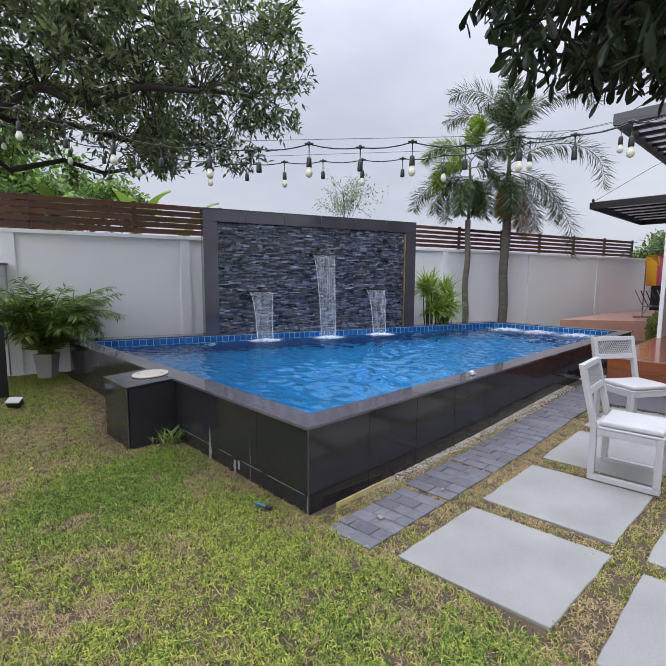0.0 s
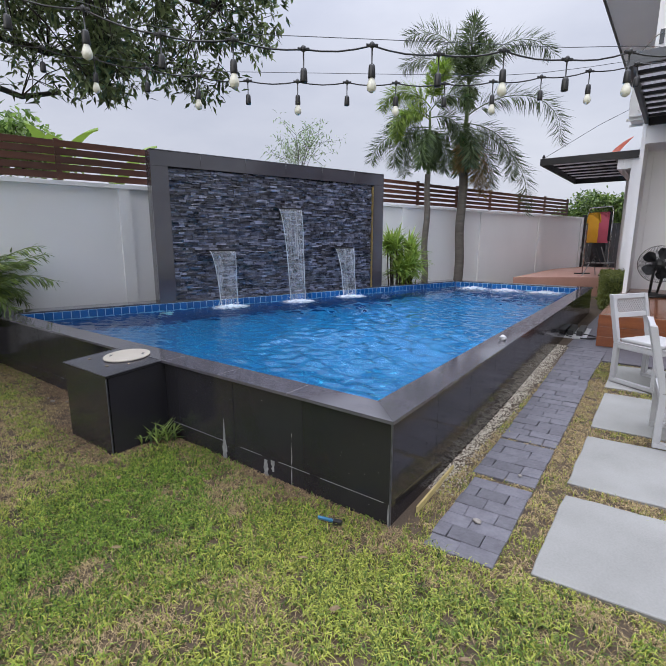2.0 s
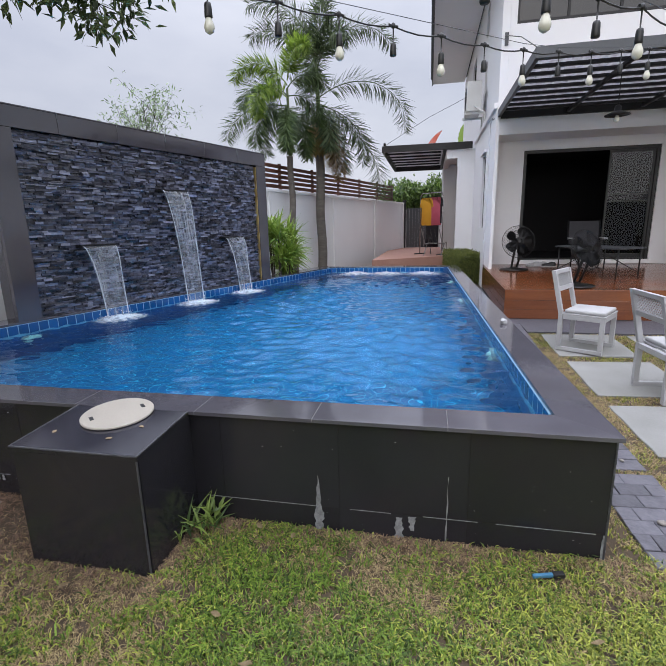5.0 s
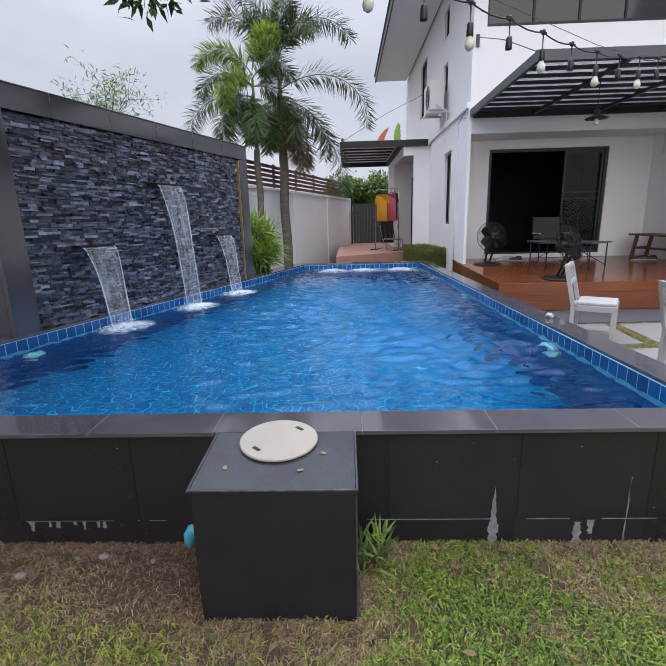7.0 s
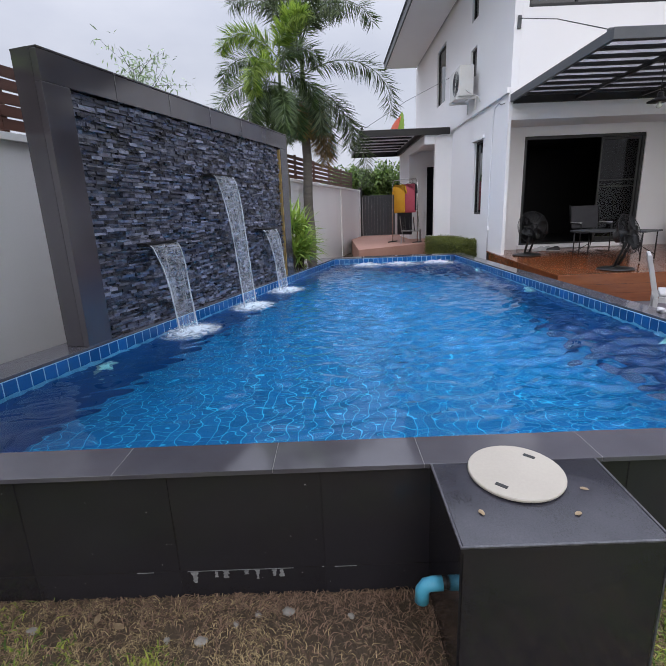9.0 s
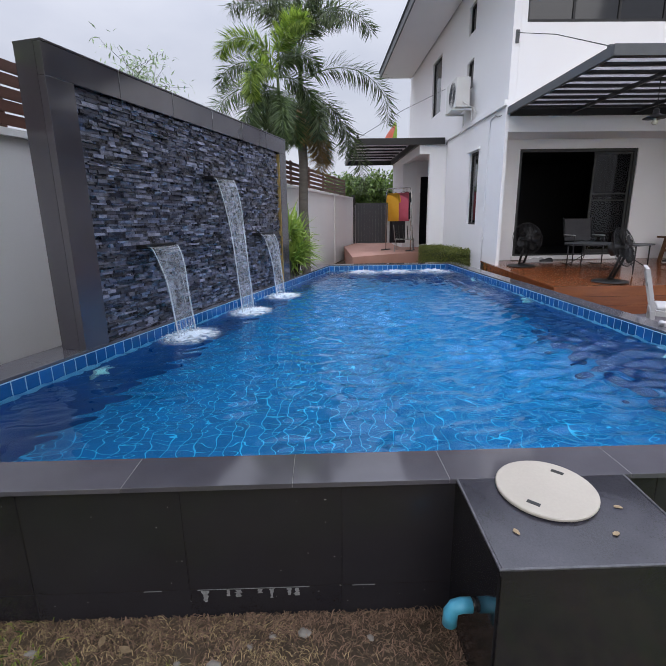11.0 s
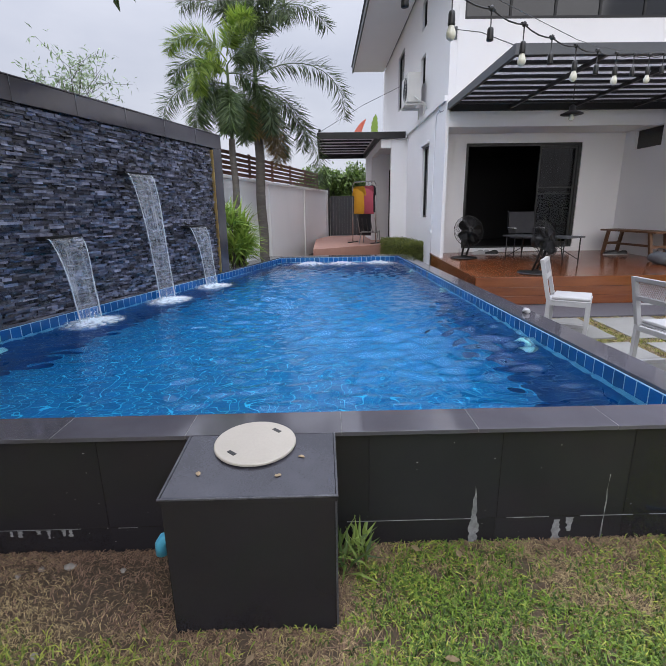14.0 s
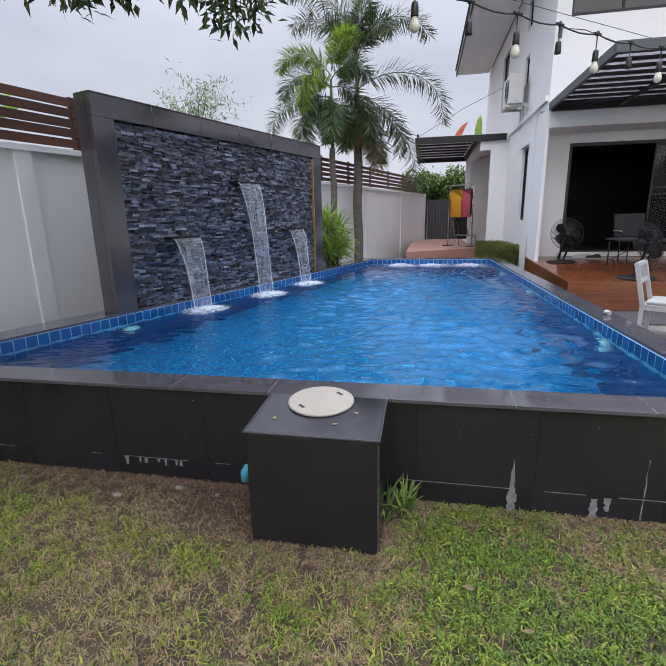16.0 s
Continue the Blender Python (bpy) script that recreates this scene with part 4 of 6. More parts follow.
# ---- paved side ----
paving = thing("stepping_slabs", "large pale concrete slabs set in the lawn", "paving", kind="structure")
prng = random.Random(5)
SLABX, SLABY = ((1.90, 2.70), (2.86, 3.70), (3.90, 4.82), (4.99, 5.86)), ((0.675, 1.48), (-0.33, 0.50), (-1.33, -0.5))
for x0, x1 in SLABX:
    for y0, y1 in SLABY:
        sh = 0.022 * (x0 - 1.9)
        bm = bmesh.new()
        za, zb = ground_z(x0, 0) + 0.018, ground_z(x1, 0) + 0.018
        cube(bm, x0, x1, y0 + sh, y1 + sh, -0.06, 0.0)
        for v in bm.verts:
            v.co.z += za + (zb - za) * (v.co.x - x0) / (x1 - x0)
            v.co.x += prng.uniform(-0.012, 0.012) + 0.075 * (y1 + sh - v.co.y)
            v.co.y += prng.uniform(-0.012, 0.012)
        bmesh.ops.subdivide_edges(bm, edges=[q for q in bm.edges if q.calc_length() > 0.2], cuts=14, use_grid_fill=True)
        cx_, cy_ = (x0 + x1) / 2, (y0 + y1) / 2 + sh
        for v in bm.verts:
            if max(abs(v.co.x - cx_) / (x1 - x0), abs(v.co.y - cy_) / (y1 - y0)) > 0.47:
                k_ = noise.noise(Vector((v.co.x * 7, v.co.y * 7, 0.3)))
                v.co.x += (cx_ - v.co.x) * 0.02 * k_
                v.co.y += (cy_ - v.co.y) * 0.02 * k_
        bmesh.ops.bevel(bm, geom=[q for q in bm.edges if len(q.link_faces) == 2 and q.calc_face_angle(0) > 0.7], offset=0.004, segments=1, affect="EDGES")
        part("slab", bm, SLAB, paving)
path = thing("paver_path", "grey stone-pattern pavers along the pool", "path", kind="structure")
spans = [(1.82 + 0.113 * i, 1.82 + 0.113 * (i + 1), True) for i in range(7)] + [(2.67 + 0.125 * i, 2.67 + 0.125 * (i + 1), True) for i in range(5)]
for a_, e_ in ((3.33, 4.36), (4.38, 5.6), (5.6, 6.55)):
    k_ = round((e_ - a_) / 0.118)
    spans += [(a_ + (e_ - a_) * i / k_, a_ + (e_ - a_) * (i + 1) / k_, True) for i in range(k_)]
for a, e, split in spans:
    yo = 1.96 + 0.03 * (a - 1.8) + (0.03 if a > 2.6 else 0)
    yi = 1.625 + 0.02 * (a - 1.8) if a < 4.9 else 1.70
    odd = int(round((a - 1.82) / 0.113)) % 2
    jo = prng.uniform(-0.02, 0.02)
    cuts = [yi] + [yi + (yo - yi) * q + jo for q in ((0.3, 0.78) if odd else (0.52,))] + [yo] if split else [yi, yo]
    sk = prng.uniform(0, 0.02)
    for y, t in zip(cuts, cuts[1:]):
        bm = bmesh.new()
        cube(bm, a, e - 0.0035, y, t - 0.0025, -0.05, 0.0)
        zz = prng.uniform(-0.003, 0.003)
        for v in bm.verts:
            v.co.y += 0.025 * (v.co.x - a)
            v.co.x -= (v.co.y - yi) * 0.07
            v.co.y += prng.uniform(-0.004, 0.004)
            v.co.z += ground_z(v.co.x, 0) + 0.02 + zz
        bmesh.ops.bevel(bm, geom=[q for q in bm.edges if all(k.co.z > ground_z(k.co.x, 0) for k in q.verts)], offset=0.003, segments=1, affect="EDGES")
        part("paver", bm, PAVER, path)
apron = struct("apron", prism([(5.95, 0.6), (6.02, -3.0), (6.85, -3.0), (6.85, 1.86), (10.0, 1.83), (10.0, 2.2), (6.57, 2.17), (6.57, 1.70), (5.95, 1.69)], -0.05, ground_z(6.2, 0) + 0.02), PAVER, "grey concrete apron before the deck", "paving")
gv, gf = [], []
for k in range(4200):
    x = prng.uniform(2.3, 6.6)
    y = right_line(x) + 0.02 - abs(prng.gauss(0, 0.075))
    q = prng.uniform(0.004, 0.012)
    o = len(gv)
    z = ground_z(x, y) + 0.004
    for dx, dy, dz in ((1, 0, 0), (-0.5, 0.8, 0), (-0.5, -0.8, 0), (0, 0, 0.6)):
        gv.append((x + dx * q, y + dy * q, z + dz * q))
    gf += [(o, o + 1, o + 3), (o + 1, o + 2, o + 3), (o + 2, o, o + 3)]
tagged(pydata("gravel", gv, gf, GRAVELM), "pale gravel strip along the pool wall", "gravel", kind="stuff")

# ---- plants ----
def strand_leaves(pts, n, length, width, spread, down, plume=False):
    """Leaflets in two rows along a bent stalk. spread: angle from the stalk in degrees; down: how far they hang."""
    pts = np.asarray(pts, float)
    seg = np.linalg.norm(np.diff(pts, axis=0), axis=1)
    cum = np.r_[0, np.cumsum(seg)] / seg.sum()
    t = np.linspace(0.12, 1.0, n)
    base = np.stack([np.interp(t, cum, pts[:, k]) for k in range(3)], 1)
    ahead = np.gradient(base, axis=0)
    ahead /= np.linalg.norm(ahead, axis=1, keepdims=True)
    side = np.cross(ahead, [0, 0, 1.0])
    side /= np.linalg.norm(side, axis=1, keepdims=True) + 1e-9
    above = np.cross(side, ahead)
    out_v, out_f, o = [], [], 0
    for s in (-1, 1):
        a = np.radians(spread + rng.normal(0, 7, n))[:, None]
        if plume:
            phi = rng.uniform(0, math.pi, n)[:, None] * s
        else:
            phi = np.pi / 2 * s + rng.normal(0, 0.35, n)[:, None]
        d = ahead * np.cos(a) + (side * np.sin(phi) + above * np.cos(phi)) * np.sin(a) - np.array([0, 0, 1.0]) * (down + rng.normal(0, 0.08, n)[:, None])
        ln = length * (np.sin(np.pi * (0.14 + 0.76 * t)) ** 0.5) * rng.uniform(0.85, 1.1, n)
        v, f = leaves(base, d, above + 0.01, ln, np.full(n, width), 0.2, 0.16)
        out_v.append(v)
        out_f.append(f + o)
        o += len(v)
    return np.concatenate(out_v), np.concatenate(out_f)


def arc(p, az, el, length, droop, n=12):
    """A stalk that starts at p in direction az and elevation el (degrees) and bends down."""
    pts, q, e = [np.array(p, float)], np.array(p, float), radians(el)
    for i in range(n):
        st = length / n
        q = q + st * np.array([math.cos(e) * math.cos(radians(az)), math.cos(e) * math.sin(radians(az)), math.sin(e)])
        e -= radians(droop) / n * (0.5 + 1.0 * i / n)
        pts.append(q)
    return pts


def frond(parent, p, az, el, length, droop, mat, n=42, ll=0.42, lw=0.03, spread=52, down=0.3, stalk=0.014, stalk_mat=None, plume=False):
    pts = arc(p, az, el, length, droop)
    v, f = strand_leaves(pts, n, ll, lw, spread, down, plume)
    fr = pydata("frond", v, f, mat, parent)
    bm = bmesh.new()
    tube(bm, pts, stalk, 5, 0.004)
    part("stalk", bm, stalk_mat or mat, fr, smooth=True)
    return fr


def palm(label, base, top, r0, r1, fronds, mat, young=(), dead=(), shaft=None, **kw):
    p = thing("palm_tree", label, "palm tree", pose(*base), group="palms behind the pool")
    h = top - base[2]
    bm = bmesh.new()
    pts = [(0.02 * math.sin(i * 0.7), 0.015 * math.cos(i), h * i / 14) for i in range(15)]
    tube(bm, pts, r0, 12, r1)
    part("trunk", bm, TRUNK, p, smooth=True)
    if shaft:
        bm = bmesh.new()
        tube(bm, [(0, 0, h - 0.02), (0.01, 0, h + shaft * 0.5), (0, 0.01, h + shaft)], r1 * 0.62, 10, 0.025)
        part("crownshaft", bm, LEAF_PALM, p, smooth=True)
    for az, el, ln, dr, z in fronds:
        frond(p, (0, 0, h + z), az, el, ln, dr, mat, **kw)
    for az, el, ln, dr, z in young:
        frond(p, (0, 0, h + z), az, el, ln, dr, LEAF_YOUNG, **{**kw, "n": 240, "lw": 0.024, "ll": 0.34})
    for az, el, ln, dr, z in dead:
        frond(p, (0, 0, h + z), az, el, ln, dr, LEAF_BROWN, **kw)
    return p


palm("tall palm with dark feathery drooping fronds behind the pool", (11.19, 5.56, 0.05), 3.85, 0.115, 0.10,
     [(-74, 33, 2.8, 150, 0.5), (-68, -24, 2.7, 84, 0.3), (-64, -10, 1.9, 112, 0.35), (112, 80, 2.2, 118, 1.15), (-62, 66, 2.35, 135, 1.15), (122, 63, 1.9, 119, 1.0),
      (112, -10, 1.25, 110, 0.3), (205, 76, 1.45, 80, 1.15), (60, 78, 1.5, 90, 1.15), (225, 60, 1.5, 135, 1.1), (20, 45, 1.8, 120, 1.0),
      (215, -25, 1.25, 90, 0.3), (30, -10, 1.5, 100, 0.3), (-50, -40, 1.5, 60, 0.2)],
     LEAF_PALM, dead=[(-60, -56, 1.6, 45, 0.2), (-85, -62, 1.3, 35, 0.15), (190, -68, 0.8, 20, 0.1)], shaft=1.25, n=150, ll=0.47, lw=0.025, spread=56, down=0.2, plume=True)
palm("shorter palm with pale green young leaves behind the pool", (10.05, 5.95, 0.05), 2.95, 0.08, 0.065,
     [(118, 4, 1.65, 92, 1.0), (115, -26, 1.2, 102, 0.95), (-60, 10, 1.05, 140, 1.2), (-65, 55, 1.05, 150, 1.35), (190, -25, 1.1, 90, 0.95),
      (20, 0, 1.3, 120, 1.0), (-40, -32, 1.0, 90, 0.9), (75, 42, 1.5, 130, 1.2), (140, -5, 1.3, 110, 0.95)],
     LEAF_PALM2, young=[(112, 54, 1.4, 150, 1.4), (225, 70, 1.1, 125, 1.5), (150, 28, 1.3, 168, 1.15)], shaft=1.35, n=150, ll=0.4, lw=0.025, spread=58, down=0.18, plume=True)

# Potted areca palm by the boundary wall.
areca = thing("potted_palm", "bushy areca palm in a small grey tapered pot", "potted plant", pose(1.57, 8.11, 0.0, 0, 0, 52))
bm = bmesh.new()
v8 = [bm.verts.new((x * r, y * r, z)) for z, r in ((-0.03, 0.10), (0.36, 0.135)) for x, y in ((-1, -1), (1, -1), (1, 1), (-1, 1))]
for q in ((3, 2, 1, 0), (0, 1, 5, 4), (1, 2, 6, 5), (2, 3, 7, 6), (3, 0, 4, 7)):
    bm.faces.new([v8[i] for i in q])
rim = bm.faces.new([v8[i] for i in (4, 5, 6, 7)])
bmesh.ops.inset_region(bm, faces=[rim], thickness=0.025)
for v in rim.verts:
    v.co.z -= 0.05
bmesh.ops.bevel(bm, geom=list(bm.edges), offset=0.008, segments=2, affect="EDGES")
part("pot", bm, POTM, areca, "grey tapered square pot")
arng = random.Random(8)
for k in range(62):
    az = arng.uniform(0, 360)
    el = arng.uniform(64, 90)
    frond(areca, (0.08 * math.cos(az), 0.08 * math.sin(az), 0.3), az, el, arng.uniform(0.85, 1.55), arng.uniform(70, 140), LEAF_ARECA, n=46, ll=0.29, lw=0.026, spread=50, down=0.2, stalk=0.009)

# Strap-leaved bush between the waterfall wall and the palms.
bush = thing("strap_leaf_bush", "bright green strap-leaved shrub beside the waterfall wall", "shrub", pose(8.66, 5.92, 0.05) @ Matrix.Diagonal((0.72, 0.93, 1.2, 1.0)))
hr = random.Random(21)
for cx, cy, h, nl in [(hr.uniform(-0.5, 0.62), hr.uniform(-0.4, 0.15), 0, 44) for _ in range(19)]:
    h = 1.0 - 0.55 * max(0, cx) - 0.3 * abs(cy) + hr.uniform(-0.6, 0.2)
    bm = bmesh.new()
    tube(bm, [(cx * 0.5, cy * 0.5, 0), (cx * 0.85, cy * 0.85, h * 0.5), (cx, cy, h)], 0.018, 6, 0.012)
    st = part("stem", bm, BARK, bush, smooth=True)
    az = rng.uniform(0, math.tau, nl)
    el = rng.uniform(-0.1, 1.35, nl)
    d = np.stack([np.cos(az) * np.cos(el), np.sin(az) * np.cos(el), np.sin(el)], 1)
    base = np.array([cx, cy, h]) + np.zeros((nl, 3)) - np.array([0, 0, 1]) * rng.uniform(0, 0.12, nl)[:, None]
    v, f = leaves(base, d, np.tile([0.02, 0.01, 1.0], (nl, 1)), rng.uniform(0.34, 0.52, nl), np.full(nl, 0.062), 0.15, 0.3)
    pydata("leaf_rosette", v, f, LEAF_BUSH, st)

# Clipped hedge at the house's side.
hedge = thing("clipped_hedge", "low clipped green hedge along the house wall", "hedge", pose(11.68, 2.14, 0.07, 0, 0, 8) @ Matrix.Diagonal((0.88, 1.0, 1.1, 1)))
bm = box(-1.15, 1.15, -0.24, 0.24, 0.0, 0.58, 0.12)
part("inner_growth", bm, surf("hedge_core", (0.012, 0.02, 0.006), (0.03, 0.045, 0.012), 20, 0.9, 0.8), hedge)
nl = 12000
p = rng.uniform([-1.2, -0.29, 0.0], [1.2, 0.29, 0.64], (nl, 3))
face = rng.integers(0, 4, nl)
p[face == 0, 2] = 0.6 + rng.normal(0, 0.025, (face == 0).sum())
p[face == 1, 1] = 0.27 + rng.normal(0, 0.02, (face == 1).sum())
p[face == 2, 1] = -0.27 + rng.normal(0, 0.02, (face == 2).sum())
p[face == 3, 0] = np.where(rng.random((face == 3).sum()) < 0.5, -1.18, 1.18) + rng.normal(0, 0.02, (face == 3).sum())
v, f = leaves(p, unit(nl), unit(nl), rng.uniform(0.03, 0.06, nl), rng.uniform(0.015, 0.028, nl))
pydata("foliage", v, f, LEAF_HEDGE, hedge)


# ---- broad-leaved trees ----
def limb(rnd, p, d, length, r, depth, tubes, tips, bend=0.35, up=0.05):
    """A branching limb: adds tubes and, at its ends, tips."""
    pts, q, dd = [Vector(p)], Vector(p), Vector(d).normalized()
    steps = 6
    for i in range(steps):
        dd = (dd + Vector((rnd.gauss(0, bend), rnd.gauss(0, bend), rnd.gauss(up, bend * 0.6))) * 0.4).normalized()
        q = q + dd * length / steps
        pts.append(q.copy())
        if depth and i >= 2:
            for _ in range(rnd.choice((1, 1, 2))):
                nd = (dd + Vector((rnd.gauss(0, 0.8), rnd.gauss(0, 0.8), rnd.gauss(0, 0.55)))).normalized()
                limb(rnd, q, nd, length * rnd.uniform(0.4, 0.6), r * 0.5, depth - 1, tubes, tips, bend, up)
        elif not depth and i >= 1:
            tips.append((q.copy(), dd.copy()))
    tubes.append((pts, r, r * 0.45))


def leafy(name, parent, tips, mat, per, length, width, spread=0.07, sag=0.25, shape=leaves):
    """Leaves in whorls about twig ends."""
    base = np.repeat(np.array([t[0] for t in tips]), per, 0) + rng.normal(0, spread, (len(tips) * per, 3))
    d = np.repeat(np.array([t[1] for t in tips]), per, 0) * 0.6 + unit(len(base)) - np.array([0, 0, sag])
    v, f = shape(base, d, unit(len(base)) * 0.6 + np.array([0, 0, 1.0]), rng.uniform(*length, len(base)), rng.uniform(*width, len(base)), 0.15, 0.18)
    return pydata(name, v, f, mat, parent)


def limbs_part(name, parent, tubes, mat):
    bm = bmesh.new()
    for pts, r, r1 in tubes:
        if r > 0.03:
            part("limb", tube(bmesh.new(), pts, r, 8, r1), mat, parent, smooth=True)
        else:
            tube(bm, pts, r, 4, r1)
    return tagged(part(name, bm, mat, parent, smooth=True), "thin brown twigs", kind="stuff")


tree = thing("broadleaf_tree", "broad tree with dark narrow leaves overhanging the lawn", "tree", pose(0, 0, 0))
tr = random.Random(11)
bm = bmesh.new()
tube(bm, [(-1.6, 7.3, -0.1), (-1.55, 7.3, 0.8), (-1.4, 7.2, 1.6), (-1.2, 7.05, 2.4)], 0.24, 14, 0.17)
part("trunk", bm, BARK, tree, smooth=True)


def crown(rnd, limbs_, centre, radii, low, count, twigs, reach=1.0):
    """Branchlets from the nearest limb to scattered points of an ellipsoid above low(x, y); returns tubes and tips."""
    tubes, tips = [], []
    nodes = [Vector(p) for pts, _, _ in limbs_ for p in pts[1:]]
    while len(tips) < count * twigs:
        q = Vector((rnd.uniform(-1, 1), rnd.uniform(-1, 1), rnd.uniform(-1, 1)))
        if q.length > 1:
            continue
        p = Vector(centre) + Vector([a * b_ for a, b_ in zip(q, radii)])
        if p.z < low(p.x, p.y):
            continue
        o = min(nodes, key=lambda v: (v - p).length + rnd.uniform(0, 0.8))
        mid = o.lerp(p, 0.5) + Vector((rnd.gauss(0, 0.06), rnd.gauss(0, 0.06), 0.08))
        tubes.append(([o, mid, p], 0.008, 0.003))
        for _ in range(twigs):
            d = ((p - o).normalized() * 0.7 + Vector((rnd.gauss(0, 0.7), rnd.gauss(0, 0.7), rnd.gauss(0, 0.5)))).normalized()
            e = p + d * rnd.uniform(0.08, 0.26) * reach
            tubes.append(([p, e], 0.004, 0.002))
            tips.append((e, d))
    return tubes, tips


def bent(pts, n=10):
    """A smooth limb through three points."""
    a, m, e = [Vector(p) for p in pts]
    kink = [Vector((tr.gauss(0, 1), tr.gauss(0, 1), tr.gauss(0, 1))) * 0.035 * (e - a).length * math.sin(math.pi * i / n) for i in range(n + 1)]
    return [a * (1 - t) ** 2 + m * 2 * t * (1 - t) + e * t * t + kink[i] for i, t in enumerate(k / n for k in range(n + 1))]


fork = (-1.2, 7.05, 2.4)
big = [(bent((fork, m, e)), r, 0.025) for m, e, r in (((0.2, 6.6, 3.6), (3.6, 5.4, 3.9), 0.085), ((0.0, 6.3, 3.2), (2.3, 4.4, 3.35), 0.08), ((0.4, 7.0, 3.3), (3.6, 6.5, 3.5), 0.075), ((-0.3, 6.4, 4.0), (1.6, 4.8, 4.9), 0.08), ((0.2, 6.9, 4.4), (3.2, 6.1, 4.9), 0.075), ((-0.9, 6.0, 3.6), (0.2, 4.6, 4.0), 0.07), ((0.4, 6.9, 2.8), (2.6, 7.0, 3.1), 0.06))]


def low_(x, y):
    """Lowest leaves of the overhanging crown."""
    a_ = 1.68 + 0.44 * math.hypot(max(0, x - 0.33), (y - 5.2) * 0.8)
    return max(2.75, a_, 1.68 + 0.375 * math.hypot(x + 0.09, y - 4.13)) + 0.35 * min(1, max(0, 2.2 - x))


tubes, tips = crown(tr, big, (1.75, 5.85, 4.2), (2.6, 1.85, 1.5), low_, 470, 6)
limbs_part("twig_growth", tree, big + tubes, BARK)
leafy("foliage", tree, tips, LEAF_TREE, 11, (0.08, 0.13), (0.030, 0.044), 0.045, -0.1)

neartree = thing("shade_tree", "tree with small leaves, their shadow painted in, hanging over the paving", "tree", pose(0, 0, 0))
bm = bmesh.new()
tube(bm, [(2.3, -2.5, -0.1), (2.35, -2.4, 1.4), (2.2, -2.2, 2.6)], 0.14, 12, 0.1)
part("trunk", bm, BARK, neartree, smooth=True)
big = [(bent(((2.2, -2.2, 2.6), (1.8, -0.8, 3.1), e)), 0.04, 0.008) for e in ((0.95, 0.15, 2.2), (0.9, 0.3, 2.18), (1.2, 0.1, 2.25))]


def near_low(x, y):
    """The hanging branch keeps high towards its tip."""
    a_ = math.degrees(math.atan2(x, y))
    return 9.0 if a_ < 61 else 1.5 + math.hypot(x, y) * math.tan(radians(20 + 1.1 * max(0, 70 - a_)))


tubes, tips = crown(tr, big, (1.02, 0.2, 2.14), (0.42, 0.36, 0.36), near_low, 300, 4, 0.25)
limbs_part("twig_growth", neartree, big + tubes, BARK)
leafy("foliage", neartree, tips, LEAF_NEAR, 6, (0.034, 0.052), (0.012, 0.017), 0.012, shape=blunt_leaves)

# Trees and bananas beyond the boundary wall.
for (x, y), h, mat, k, sz in (((0.4, 12.5), 5.4, LEAF_SUNNY, 4, 1.0), ((-2.0, 13.0), 5.8, LEAF_SUNNY, 4, 1.0), ((3.0, 13.5), 4.9, LEAF_SUNNY, 4, 0.9), ((21.5, 3.5), 3.5, LEAF_FAR, 4, 1.0), ((23.0, 2.2), 3.8, LEAF_FAR, 4, 1.0)):
    ft = thing("far_tree", "leafy green tree beyond the boundary wall", "tree", pose(x, y, 0), group="trees beyond the wall")
    tubes, tips = [], []
    bm = bmesh.new()
    tube(bm, [(0, 0, -0.1), (0.05, 0, h * 0.25), (0, 0.05, h * 0.45)], 0.14, 8, 0.09)
    part("trunk", bm, BARK, ft, smooth=True)
    for i in range(k + 2):
        a = i * math.tau / (k + 2) + tr.random()
        limb(tr, (0, 0.05, h * 0.42), (math.cos(a), math.sin(a), tr.uniform(0.3, 1.2)), h * 0.42 * sz, 0.05, 2, tubes, tips, 0.35, 0.05)
    limbs_part("twig_growth", ft, tubes, BARK)
    leafy("foliage", ft, tips, mat, 16, (0.12, 0.24), (0.06, 0.11), 0.16)
for x, y, h, s in ((2.2, 9.8, 2.95, 1), (3.5, 9.3, 2.95, 2), (1.2, 10.2, 3.0, 3), (4.4, 9.2, 2.85, 4)):
    ban = thing("banana_plant", "banana plant with broad pale green leaves", "banana plant", pose(x, y, 0), group="bananas beyond the wall")
    bm = bmesh.new()
    tube(bm, [(0, 0, -0.1), (0.02, 0, h * 0.5), (0, 0, h - 0.4)], 0.09, 10, 0.05)
    part("stem", bm, LEAF_BUSH, ban, smooth=True)
    br_ = random.Random(s)
    for i in range(5):
        az, el = br_.uniform(0, 360), br_.uniform(45, 80)
        pts = arc((0, 0, h - 0.5), az, el, 1.1, 75, 10)
        bm = bmesh.new()
        prev = None
        sd = Vector((-math.sin(radians(az)), math.cos(radians(az)), 0))
        for q, pt in enumerate(pts):
            w_ = 0.12 * math.sin(math.pi * min(1, 0.08 + q / 10.5)) ** 0.7 + 0.004
            row = [bm.verts.new(Vector(pt) + sd * w_ * k + Vector((0, 0, -0.04 * abs(k)))) for k in (-1, 0, 1)]
            if prev:
                for k in (0, 1):
                    bm.faces.new((prev[k], prev[k + 1], row[k + 1], row[k]))
            prev = row
        part("leaf", bm, LEAF_BUSH, ban, smooth=True)
wisp = thing("slender_tree", "slender young tree with sparse pale leaves beyond the wall", "tree", pose(8.02, 8.1, 0))
tubes, tips = [], []
for i in range(9):
    limb(tr, (0, 0, 2.7), (tr.gauss(0, 0.32), tr.gauss(0, 0.32), 1), tr.uniform(0.7, 1.1), 0.007, 1, tubes, tips, 0.25, 0.05)
